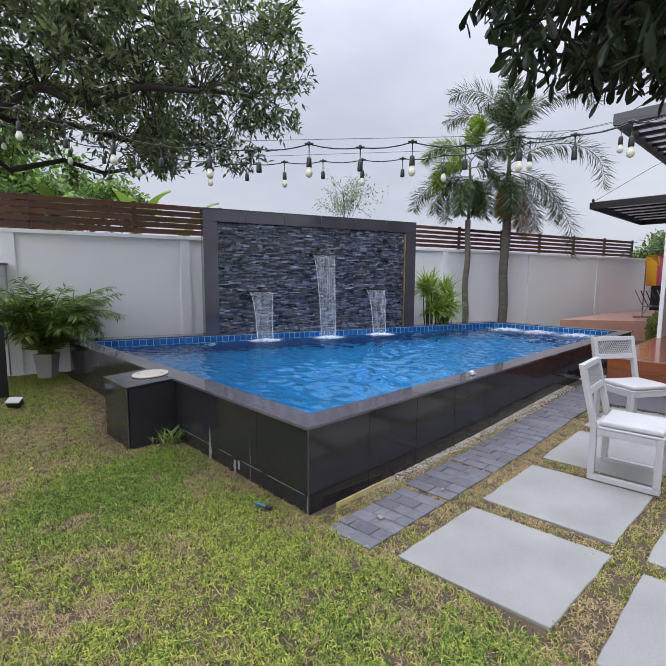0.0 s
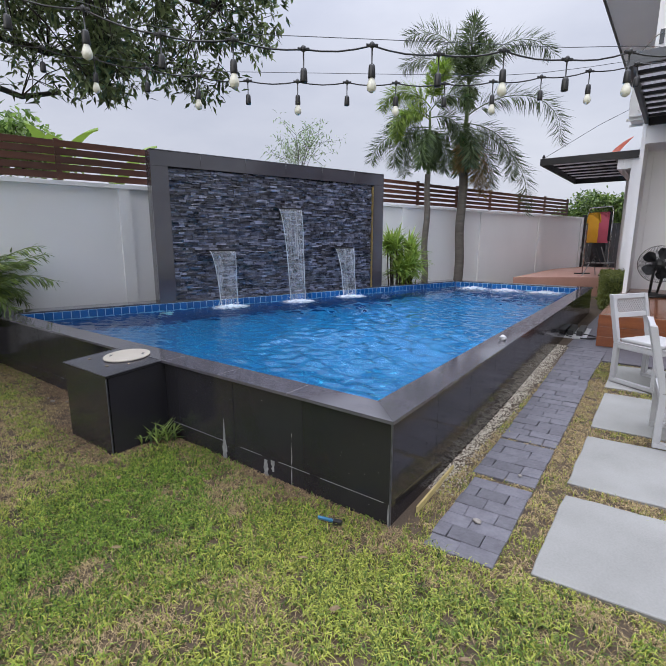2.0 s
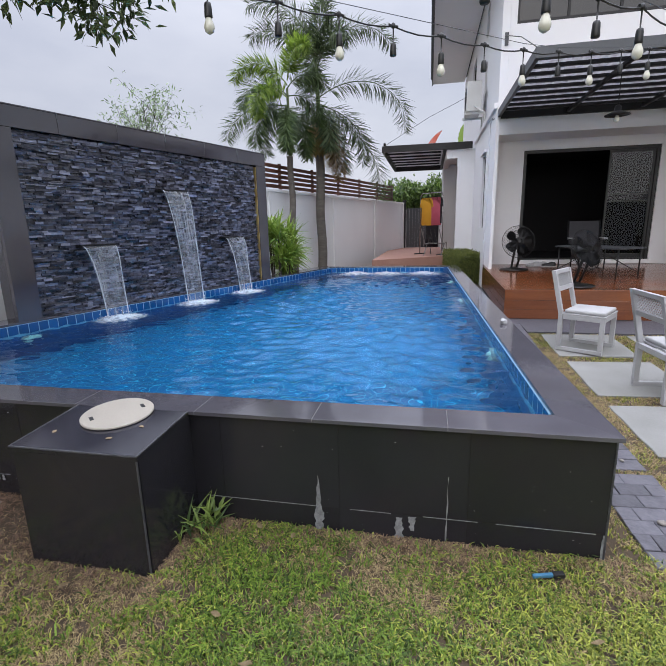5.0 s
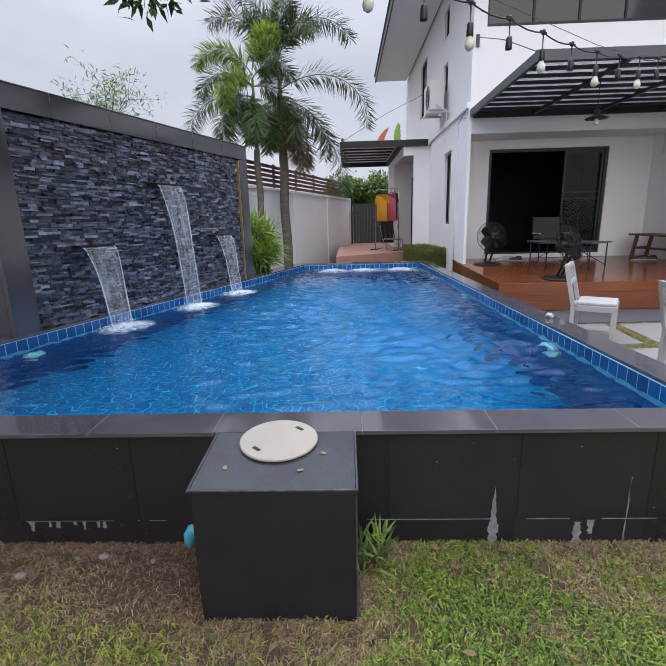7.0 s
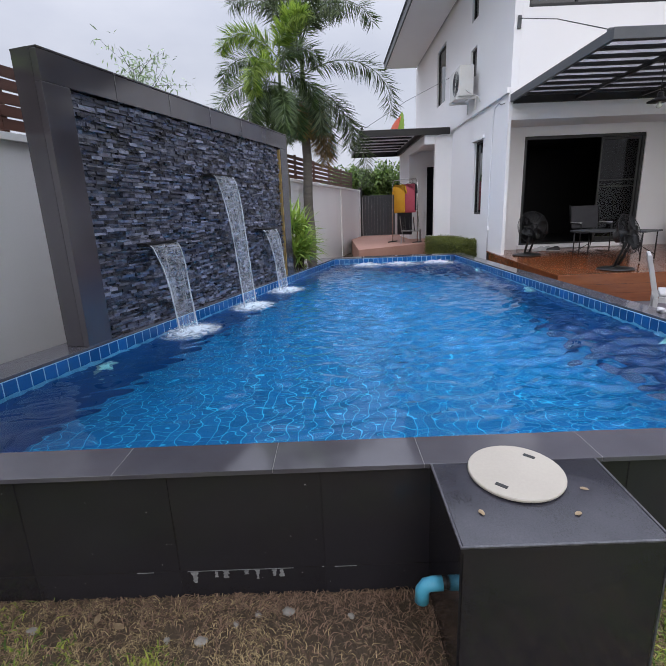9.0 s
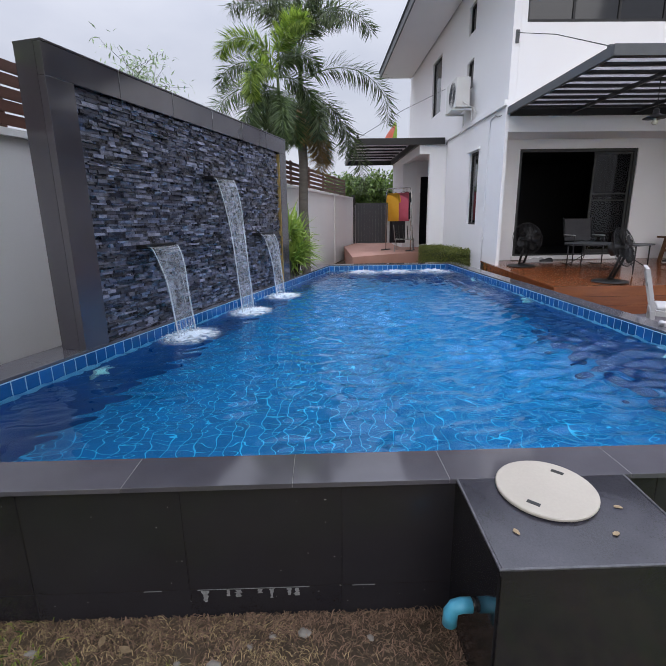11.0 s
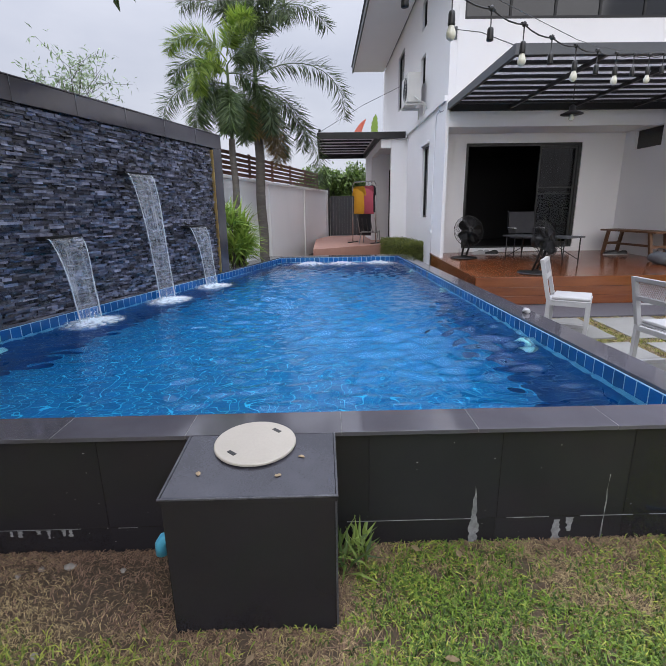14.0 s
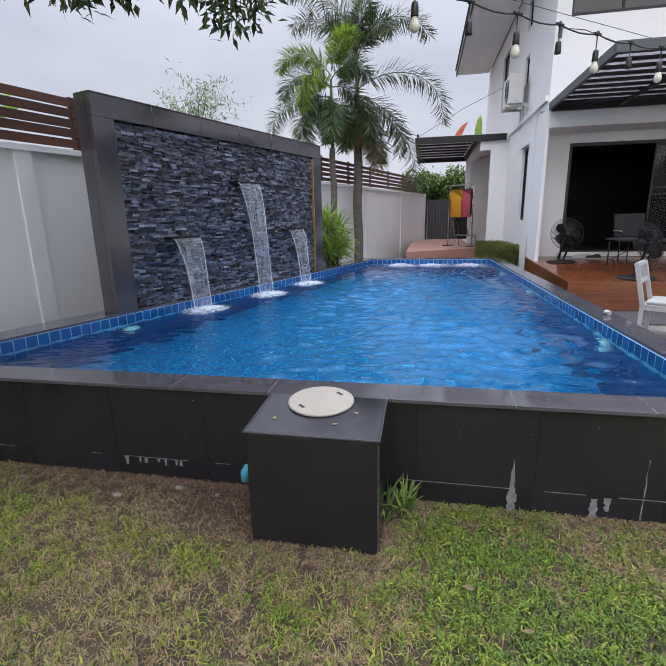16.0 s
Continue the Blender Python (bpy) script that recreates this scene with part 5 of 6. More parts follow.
tubes.append(([(0, 0, -0.1), (0, 0.02, 1.2), (0, 0, 2.7)], 0.03, 0.02))
limbs_part("twig_growth", wisp, tubes, BARK)
leafy("foliage", wisp, tips, LEAF_WISP, 4, (0.07, 0.13), (0.02, 0.034), 0.07)

# ---- furniture and small things ----
def chair(m):
    """White outdoor chair with sled legs, cushion and a latticed back; it faces local -y."""
    c = thing("garden_chair", "white painted garden chair with a white seat cushion", "chair", m, group="white chairs on the slabs")
    w, d = 0.23, 0.23
    for sx in (-1, 1):
        x = sx * w
        part("leg", cube(bmesh.new(), x - 0.022, x + 0.022, -d, -d + 0.045, 0.04, 0.40, 0.003), CHAIRW, c)
        part("leg", cube(bmesh.new(), x - 0.022, x + 0.022, d - 0.045, d, 0.04, 0.40, 0.003), CHAIRW, c)
        part("runner", cube(bmesh.new(), x - 0.022, x + 0.022, -d, d, 0.0, 0.038, 0.003), CHAIRW, c)
        bm = cube(bmesh.new(), x - 0.022, x + 0.022, d - 0.045, d, 0.402, 0.87, 0.003)
        for v in bm.verts:
            v.co.y += max(0, v.co.z - 0.42) * 0.24
        part("back_post", bm, CHAIRW, c)
        part("side_rail", cube(bmesh.new(), x - 0.02, x + 0.02, -d + 0.047, d - 0.047, 0.35, 0.398, 0.003), CHAIRW, c)
    part("front_rail", cube(bmesh.new(), -w + 0.024, w - 0.024, -d, -d + 0.04, 0.35, 0.398, 0.003), CHAIRW, c)
    part("rear_rail", cube(bmesh.new(), -w + 0.024, w - 0.024, d - 0.04, d, 0.35, 0.398, 0.003), CHAIRW, c)
    part("seat_board", cube(bmesh.new(), -w - 0.02, w + 0.02, -d - 0.005, d - 0.05, 0.4, 0.415, 0.004), CHAIRW, c)
    bm = cube(bmesh.new(), -w + 0.005, w - 0.005, -d + 0.005, d - 0.055, 0.417, 0.455, 0.014)
    part("cushion", bm, CUSHION, c, "flat white cushion", True)
    yb = lambda z: d - 0.022 + max(0, z - 0.42) * 0.24
    for z0, z1 in ((0.645, 0.69), (0.83, 0.87)):
        bm = cube(bmesh.new(), -w + 0.024, w - 0.024, -0.018, 0.018, z0, z1, 0.003)
        for v in bm.verts:
            v.co.y += yb(v.co.z)
        part("back_rail", bm, CHAIRW, c)
    bm = bmesh.new()
    for s in (-1, 1):
        k = -8
        while k < 18:
            x0 = -w + 0.024 + k * 0.026
            a, e = Vector((x0, 0, 0.69)), Vector((x0 + s * 0.09, 0, 0.83))
            lo, hi = -w + 0.024, w - 0.024
            p0, p1 = a, e
            if p0.x > p1.x:
                p0, p1 = p1, p0
            if p1.x > lo and p0.x < hi:
                q0 = p0.lerp(p1, max(0, (lo - p0.x) / (p1.x - p0.x)))
                q1 = p0.lerp(p1, min(1, (hi - p0.x) / (p1.x - p0.x)))
                if (q1 - q0).length > 0.01:
                    tube(bm, [(q0.x, yb(q0.z) + 0.002 * s, q0.z), (q1.x, yb(q1.z) + 0.002 * s, q1.z)], 0.0038, 4)
            k += 1
    part("back_lattice", bm, CHAIRW, c, "woven lattice panel")
    for sx in (-1, 1):
        bm = lathe([(0.0035, -0.06), (0.004, 0.0), (0.014, 0.004), (0.014, 0.012), (0.004, 0.016)], 8)
        part("cushion_tie", bm, CUSHION, c, m=pose(sx * (w + 0.005), d - 0.03, 0.44, 0, 90 * sx, 0))
    return c


def gz(x):
    return ground_z(x, 0) + 0.019


chair(pose(5.31, 1.21, gz(5.31), 0, 0, -32))
chair(pose(3.99, 0.90, gz(3.99), 0, 0, 5))


def floor_fan(m, yaw, tilt):
    """Black drum floor fan on a round base."""
    f = thing("floor_fan", "black floor fan with a wire cage on the deck", "fan", m, group="fans on the deck")
    part("base", lathe([(0.20, 0.0), (0.205, 0.008), (0.19, 0.02), (0.06, 0.035), (0.03, 0.05)], 32), BLACKPL, f, smooth=True)
    part("stand", tube(tube(bmesh.new(), [(-0.04, 0, 0.03), (-0.05, -0.07, 0.2), (-0.05, -0.12, 0.34)], 0.016, 8), [(0.04, 0, 0.03), (0.05, -0.07, 0.2), (0.05, -0.12, 0.34)], 0.016, 8), BLACKPL, f, smooth=True)
    hm = pose(0, -0.1, 0.42, 90 + tilt, 0, yaw)
    part("motor", lathe([(0.03, -0.15), (0.07, -0.14), (0.075, -0.05), (0.05, 0.0), (0.045, 0.05), (0.02, 0.055)], 20), BLACKPL, f, smooth=True, m=hm)
    bm = bmesh.new()
    for k in range(5):
        a0 = k * math.tau / 5
        prev = None
        for q in range(7):
            r = 0.045 + 0.155 * q / 6
            ww = 0.28 + 0.28 * math.sin(math.pi * q / 6)
            row = [bm.verts.new((r * math.cos(a0 + s * ww), r * math.sin(a0 + s * ww), 0.03 + s * 0.022)) for s in (-1, 0, 1)]
            if prev:
                for s in (0, 1):
                    bm.faces.new((prev[s], prev[s + 1], row[s + 1], row[s]))
            prev = row
    bmesh.ops.solidify(bm, geom=bm.faces[:], thickness=0.003)
    part("blade_wheel", bm, BLACKPL, f, smooth=True, m=hm)
    bm = bmesh.new()
    for k in range(80):
        a = k * math.tau / 80
        ca, sa = math.cos(a), math.sin(a)
        tube(bm, [(0.03 * ca, 0.03 * sa, 0.075), (0.14 * ca, 0.14 * sa, 0.075), (0.215 * ca, 0.215 * sa, 0.05), (0.235 * ca, 0.235 * sa, 0.0), (0.2 * ca, 0.2 * sa, -0.05), (0.06 * ca, 0.06 * sa, -0.07)], 0.0014, 3)
    for r, z in ((0.235, 0.0), (0.15, 0.075), (0.05, 0.076)):
        tube(bm, [(r * math.cos(k * math.tau / 32), r * math.sin(k * math.tau / 32), z) for k in range(33)], 0.004 if r > 0.2 else 0.002, 4)
    part("cage", bm, BLACKST, f, m=hm)
    return f


def dz(x):
    return DK0 + (DK1 - DK0) * (x - 6.78) / 2.9 + 0.001


floor_fan(pose(9.02, 1.38, dz(9.02), 0, 0, -75) @ Matrix.Scale(1.25, 4), -8, -14)
floor_fan(pose(7.1, 0.84, dz(7.1), 0, 0, -60) @ Matrix.Scale(1.25, 4), 8, -18)

# Folding table, camping chairs, bench, shoes.
table = thing("folding_table", "low dark folding table on the deck", "table", pose(8.25, 0.22, dz(8.25), 0, 0, 32))
part("tabletop", cube(bmesh.new(), -0.62, 0.62, -0.28, 0.28, 0.455, 0.48, 0.004), GREYST, table)
for sx in (-1, 1):
    for sy in (-1, 1):
        part("leg", tube(bmesh.new(), [(sx * 0.56, sy * 0.24, 0.0), (sx * 0.56, sy * 0.24, 0.455)], 0.011, 8), BLACKST, table, smooth=True)
    part("brace", tube(bmesh.new(), [(sx * 0.56, -0.24, 0.08), (sx * 0.2, 0.24, 0.44)], 0.007, 6), BLACKST, table)
    part("brace", tube(bmesh.new(), [(sx * 0.56, 0.24, 0.08), (sx * 0.2, -0.24, 0.44)], 0.007, 6), BLACKST, table)


def camp_chair(m):
    c = thing("camping_chair", "dark fabric folding chair with pale armrests at the table", "chair", m, group="chairs at the folding table")
    FAB = FABRIC
    part("seat", cube(bmesh.new(), -0.25, 0.25, -0.22, 0.22, 0.36, 0.375, 0.004), FAB, c)
    bm = cube(bmesh.new(), -0.25, 0.25, -0.008, 0.008, 0.44, 0.86, 0.003)
    for v in bm.verts:
        v.co.y += 0.24 + (v.co.z - 0.44) * 0.22
    part("backrest", bm, FAB, c)
    for sx in (-1, 1):
        part("side_frame", tube(bmesh.new(), [(sx * 0.27, 0.28, 0.0), (sx * 0.27, -0.24, 0.02), (sx * 0.27, -0.24, 0.53), (sx * 0.27, 0.25, 0.53), (sx * 0.27, 0.35, 0.88)], 0.011, 6), BLACKST, c, smooth=True)
        part("armrest", cube(bmesh.new(), sx * 0.27 - 0.025, sx * 0.27 + 0.025, -0.22, 0.2, 0.545, 0.565, 0.006), CHAIRW, c, "pale armrest")
    return c


camp_chair(pose(9.2, 0.12, dz(9.2), 0, 0, -95))
bench = thing("teak_bench", "brown wooden bench on splayed legs on the deck", "bench", pose(8.85, -1.86, dz(8.85), 0, 0, 4))
part("seat_plank", cube(bmesh.new(), -0.75, 0.75, -0.2, 0.2, 0.47, 0.505, 0.006), TEAK, bench)
for sx in (-1, 1):
    for sy in (-1, 1):
        bm = cube(bmesh.new(), -0.03, 0.03, -0.025, 0.025, 0.0, 0.47, 0.004)
        for v in bm.verts:
            v.co.x += sx * (0.66 - 0.22 * v.co.z)
            v.co.y += sy * 0.15
        part("leg", bm, TEAK, bench)
    part("cross_rail", cube(bmesh.new(), sx * 0.62 - 0.02, sx * 0.62 + 0.02, -0.13, 0.13, 0.2, 0.25, 0.003), TEAK, bench)
part("stretcher", cube(bmesh.new(), -0.6, 0.6, -0.02, 0.02, 0.205, 0.245, 0.003), TEAK, bench)


def shoe(m, mat, label):
    s = thing("shoe", label, "shoe", m, group="shoes by the door")
    bm = bmesh.new()
    prof = [(-0.125, 0.034, 0.05), (-0.10, 0.038, 0.075), (-0.04, 0.036, 0.08), (0.02, 0.042, 0.055), (0.08, 0.045, 0.045), (0.125, 0.03, 0.03)]
    rows = []
    for x, w_, h in prof:
        rows.append([bm.verts.new((x, w_ * math.cos(a), 0.018 + h * math.sin(a))) for a in [math.pi * k / 8 for k in range(9)]])
    for p, q in zip(rows, rows[1:]):
        for k in range(8):
            bm.faces.new((p[k], p[k + 1], q[k + 1], q[k]))
    bm.faces.new(rows[0])
    bm.faces.new(rows[-1][::-1])
    part("upper", bm, mat, s, smooth=True)
    part("sole", cube(bmesh.new(), -0.13, 0.13, -0.044, 0.044, 0.0, 0.018, 0.006), CHAIRW, s)
    return s


for x, y, a, mt, lb in ((9.55, 0.93, 95, CHAIRW, "white trainer with a thick sole"), (9.56, 0.80, 100, CHAIRW, "white trainer with a thick sole"), (9.5, 0.66, 80, BLACKPL, "black and white trainer"), (9.15, -1.62, 60, BLACKPL, "black shoe under the bench"), (9.1, -1.78, 70, BLACKPL, "black shoe under the bench")):
    shoe(pose(x, y, dz(x), 0, 0, a), mt, lb)

# Lamp under the canopy.
lampt = thing("pendant_lamp", "black enamel pendant lamp with a bare bulb", "lamp", pose(7.0, 0.57, 2.78))
part("shade", lathe([(0.152, 0.0), (0.148, 0.01), (0.075, 0.04), (0.042, 0.056), (0.038, 0.11), (0.02, 0.125)], 28), BLACKST, lampt, smooth=True)
part("bulb", lathe([(0.01, -0.085), (0.035, -0.07), (0.04, -0.05), (0.022, -0.01), (0.02, 0.01)], 16), BULBGL, lampt, "clear glass bulb", smooth=True)
part("cable", tube(bmesh.new(), [(0, 0, 0.12), (0, 0, CZ - 2.78 + 0.002)], 0.006, 6), BLACKST, lampt)

# Outdoor unit on the side wall.
ac = thing("air_conditioner", "white outdoor air-conditioning unit on wall brackets", "air conditioner", pose(11.42, SY - 0.0, 3.71) @ Matrix.Scale(0.96, 4))
part("casing", cube(bmesh.new(), -0.42, 0.42, 0.1, 0.42, 0.1, 0.72, 0.015), ACWHITE, ac)
bm = bmesh.new()
for k in range(9):
    r = 0.05 + 0.025 * k
    tube(bm, [(r * math.cos(q * math.tau / 28) - 0.12, 0.425, 0.41 + r * math.sin(q * math.tau / 28)) for q in range(29)], 0.004, 4)
part("grille", bm, GREYST, ac)
for sx in (-0.3, 0.3):
    part("bracket", cube(cube(bmesh.new(), sx - 0.02, sx + 0.02, 0.0, 0.46, 0.05, 0.098, 0.003), sx - 0.02, sx + 0.02, 0.0, 0.03, -0.18, 0.05, 0.003), ACWHITE, ac)
part("pipe", tube(bmesh.new(), [(-0.44, 0.26, 0.2), (-0.55, 0.2, 0.12), (-0.62, 0.05, 0.02), (-0.7, 0.03, -0.1)], 0.013, 8), ACWHITE, ac, smooth=True)
conduit = thing("conduit", "white conduit running down the house wall", "pipe", pose(9.95, SY + 0.012, 0))
part("tube", tube(bmesh.new(), [(0, 0, 0.3), (0, 0, 1.4), (-0.02, 0, 3.0), (-0.06, 0, 3.32), (-0.3, 0, 3.36)], 0.011, 8), WHITE, conduit, smooth=True)
part("socket_box", cube(bmesh.new(), -0.05, 0.05, -0.01, 0.03, 1.02, 1.09, 0.004), WHITE, conduit)
part("cable", tube(bmesh.new(), [(-0.3, 0, 3.36), (-0.45, 0.01, 3.3), (-0.62, -0.02, 3.3), (-0.8, -0.05, 3.38)], 0.006, 6), GREYST, conduit, smooth=True)
hook = thing("wall_hook", "small dark bracket with a stretched wire on the wall", "bracket", pose(FXH, 1.72, 4.52))
part("plate", cube(bmesh.new(), -0.03, 0.0, -0.03, 0.03, -0.1, 0.1, 0.004), GREYST, hook)
part("wire", tube(bmesh.new(), [(-0.03, 0, 0.05), (-1.4, -0.02, -0.45), (6.3 - FXH, 0.0, 3.44 - 4.52)], 0.006, 6), BLACKST, hook)
part("eye_bolt", cube(bmesh.new(), 6.28 - FXH, 6.34 - FXH, -0.025, 0.025, 3.39 - 4.52, 3.46 - 4.52, 0.01), GREYST, hook)

# Clothes rack and lounger on the terrace.
rack = thing("clothes_rack", "chrome clothes rack on the terrace", "clothes rack", pose(14.1, 2.9, 0.551, 0, 0, 50))
bm = bmesh.new()
part("rack_frame", tube(bmesh.new(), [(-0.42, 0, 0.03), (-0.42, 0, 1.66), (-0.36, 0, 1.77), (0.36, 0, 1.77), (0.42, 0, 1.66), (0.42, 0, 0.03)], 0.015, 8), surf("chrome", (0.5, 0.5, 0.5), (0.62, 0.62, 0.62), 5, 0.2, 0.0, metal=1.0), rack, smooth=True)
for sx in (-0.42, 0.42):
    part("foot", tube(bmesh.new(), [(sx, -0.25, 0.015), (sx, 0.25, 0.015)], 0.015, 8), BLACKST, rack)


def shirt(m, mat, label, category="shirt", wide=0.42, long=0.72):
    s = thing("hanging_shirt" if category == "shirt" else "hanging_trousers", label, category, m)
    bm = bmesh.new()
    out = [(-wide * 0.18, 0.0), (-wide * 0.5, -0.05), (-wide * 0.62, -0.26), (-wide * 0.46, -0.29), (-wide * 0.43, -0.2), (-wide * 0.45, -long), (wide * 0.45, -long), (wide * 0.43, -0.2), (wide * 0.46, -0.29), (wide * 0.62, -0.26), (wide * 0.5, -0.05), (wide * 0.18, 0.0), (0, -0.05)]
    f = bm.faces.new([bm.verts.new((x, 0, z)) for x, z in out])
    g_ = bmesh.ops.extrude_face_region(bm, geom=[f])
    for v in g_["geom"]:
        if isinstance(v, bmesh.types.BMVert):
            v.co.y += 0.05
    bmesh.ops.bevel(bm, geom=list(bm.edges), offset=0.012, segments=2, affect="EDGES")
    part("garment", bm, mat, s, smooth=True)
    part("hanger", tube(tube(bmesh.new(), [(-0.2, 0.025, -0.04), (0, 0.025, 0.03), (0.2, 0.025, -0.04)], 0.006, 6), [(0, 0.025, 0.03), (0, 0.025, 0.085), (0.02, 0.025, 0.1), (0.03, 0.025, 0.085)], 0.004, 6), BLACKPL, s)
    return s


YEL = surf("yellow_cloth", (0.75, 0.38, 0.02), (0.85, 0.46, 0.05), 5, 0.9, 0.4, 120)
PNK = surf("pink_cloth", (0.55, 0.09, 0.14), (0.66, 0.15, 0.22), 5, 0.9, 0.4, 120)
NVY = surf("dark_cloth", (0.01, 0.01, 0.014), (0.025, 0.025, 0.03), 5, 0.9, 0.4, 120)
shirt(pose(14.2, 3.02, 2.2, 0, 0, 50), YEL, "yellow t-shirt on a hanger", wide=0.42, long=0.8)
shirt(pose(14.0, 2.76, 2.2, 0, 0, 50), PNK, "pink t-shirt on a hanger", wide=0.42, long=0.8)
shirt(pose(14.02, 2.66, 2.2, 0, 0, 20), NVY, "dark shirt on a hanger", wide=0.4, long=0.75)
shirt(pose(14.2, 2.86, 1.72, 0, 0, 50), NVY, "dark trousers on the rack", "trousers", wide=0.5, long=0.95)
lounger = thing("folding_lounger", "folded metal garden lounger on the terrace", "lounger", pose(13.75, 2.78, 0.551, 0, 0, 75))
CHR = surf("dull_metal", (0.25, 0.25, 0.25), (0.36, 0.36, 0.35), 5, 0.4, 0.0, metal=0.8)
for sx in (-0.25, 0.25):
    part("side_tube", tube(bmesh.new(), [(sx - 0.0, -0.5, 0.0), (sx, -0.38, 0.36), (sx, 0.15, 0.32), (sx, 0.55, 0.75)], 0.012, 6), CHR, lounger, smooth=True)
    part("leg", tube(bmesh.new(), [(sx, -0.1, 0.34), (sx, 0.3, 0.0)], 0.012, 6), CHR, lounger)
bm = cube(bmesh.new(), -0.24, 0.24, -0.38, 0.15, 0.325, 0.345, 0.004)
part("sling", bm, CHR, lounger)
for sx in (-0.12, 0.0, 0.12):
    part("back_cord", tube(bmesh.new(), [(sx, 0.16, 0.335), (sx, 0.36, 0.53), (sx, 0.54, 0.73)], 0.012, 6), BLACKPL, lounger, smooth=True)
for k in range(7):
    q = 0.08 * k
    part("knob", lathe([(0.02, -0.03), (0.04, -0.015), (0.04, 0.015), (0.02, 0.03)], 12), BLACKPL, lounger, smooth=True, m=pose(0.25 + 0.012 * (-1) ** k, -0.36 - 0.35 * q, 0.38 + q, 60, 0, 0))

# Tall banana beyond the porch, one pale leaf upright.
ban = thing("banana_plant", "tall banana plant with one upright pale green leaf", "banana plant", pose(24.0, 1.5, 0), group="bananas beyond the wall")
part("stem", tube(bmesh.new(), [(0, 0, -0.1), (0.03, 0, 2.5), (0, 0, 5.0)], 0.1, 10, 0.05), LEAF_BUSH, ban, smooth=True)
bm = bmesh.new()
prev = None
for q in range(13):
    w_ = 0.16 * math.sin(math.pi * min(1, 0.12 + q / 13.6)) ** 0.6 * (1 + 0.12 * (-1) ** q) + 0.005
    row = [bm.verts.new((0.05 * abs(k), w_ * k + 0.04 * math.sin(q * 0.3), 4.8 + q * 0.1)) for k in (-1, 0, 1)]
    if prev:
        for k in (0, 1):
            bm.faces.new((prev[k], prev[k + 1], row[k + 1], row[k]))
    prev = row
part("leaf", bm, LEAF_BUSH, ban, smooth=True)

# Pointed orange board on the porch roof.
pen = thing("orange_board", "pointed orange plastic board leaning on the porch roof", "board", pose(15.5, 3.14, 3.51))
bm = bmesh.new()
rows = []
for q in range(9):
    t_ = q / 8
    w_ = 0.15 * (1 - t_) ** 0.6 + 0.01
    c = Vector((1.4 * t_, -0.53 * t_, 1.0 * t_ + 0.1 * math.sin(math.pi * t_)))
    rows.append([bm.verts.new(c + Vector((0.1, 0.28, 0)).normalized() * w_ * s) for s in (-1, 0, 1)])
for p, q in zip(rows, rows[1:]):
    for k in (0, 1):
        bm.faces.new((p[k], p[k + 1], q[k + 1], q[k]))
bmesh.ops.solidify(bm, geom=bm.faces[:], thickness=0.02)
part("panel", bm, surf("orange_plastic", (0.6, 0.10, 0.04), (0.72, 0.16, 0.07), 4, 0.5, 0.05), pen)

# Bags on the deck and sandals at its foot.
bag = thing("grey_bag", "soft grey bag lying on the deck", "bag", pose(7.75, -1.62, dz(7.75) + 0.11, 0, 0, 20))
yb_ = thing("yellow_tub", "yellow plastic tub on the deck", "tub", pose(7.25, -1.75, dz(7.25)))
part("shell", lathe([(0.12, 0.0), (0.14, 0.02), (0.155, 0.2), (0.165, 0.22), (0.15, 0.225), (0.14, 0.06)], 20), YEL, yb_, smooth=True)
part("rim", lathe([(0.163, 0.222), (0.172, 0.228), (0.172, 0.24), (0.15, 0.24)], 20), CHAIRW, yb_, smooth=True)
for x, y, a in ((6.62, -0.62, 80), (6.6, -0.85, 60), (6.63, -0.98, 75)):
    sn = thing("sandal", "pale sandal on the paving before the deck", "sandal", pose(x, y, ground_z(6.2, 0) + 0.021, 0, 0, a), group="sandals before the deck")
    part("sole", cube(bmesh.new(), -0.13, 0.13, -0.045, 0.045, 0.0, 0.022, 0.008), CUSHION, sn)
    part("strap", tube(bmesh.new(), [(0.05, 0.045 * math.cos(q), 0.02 + 0.05 * math.sin(q)) for q in [math.pi * k / 8 for k in range(9)]], 0.012, 6), CHAIRW, sn, smooth=True)

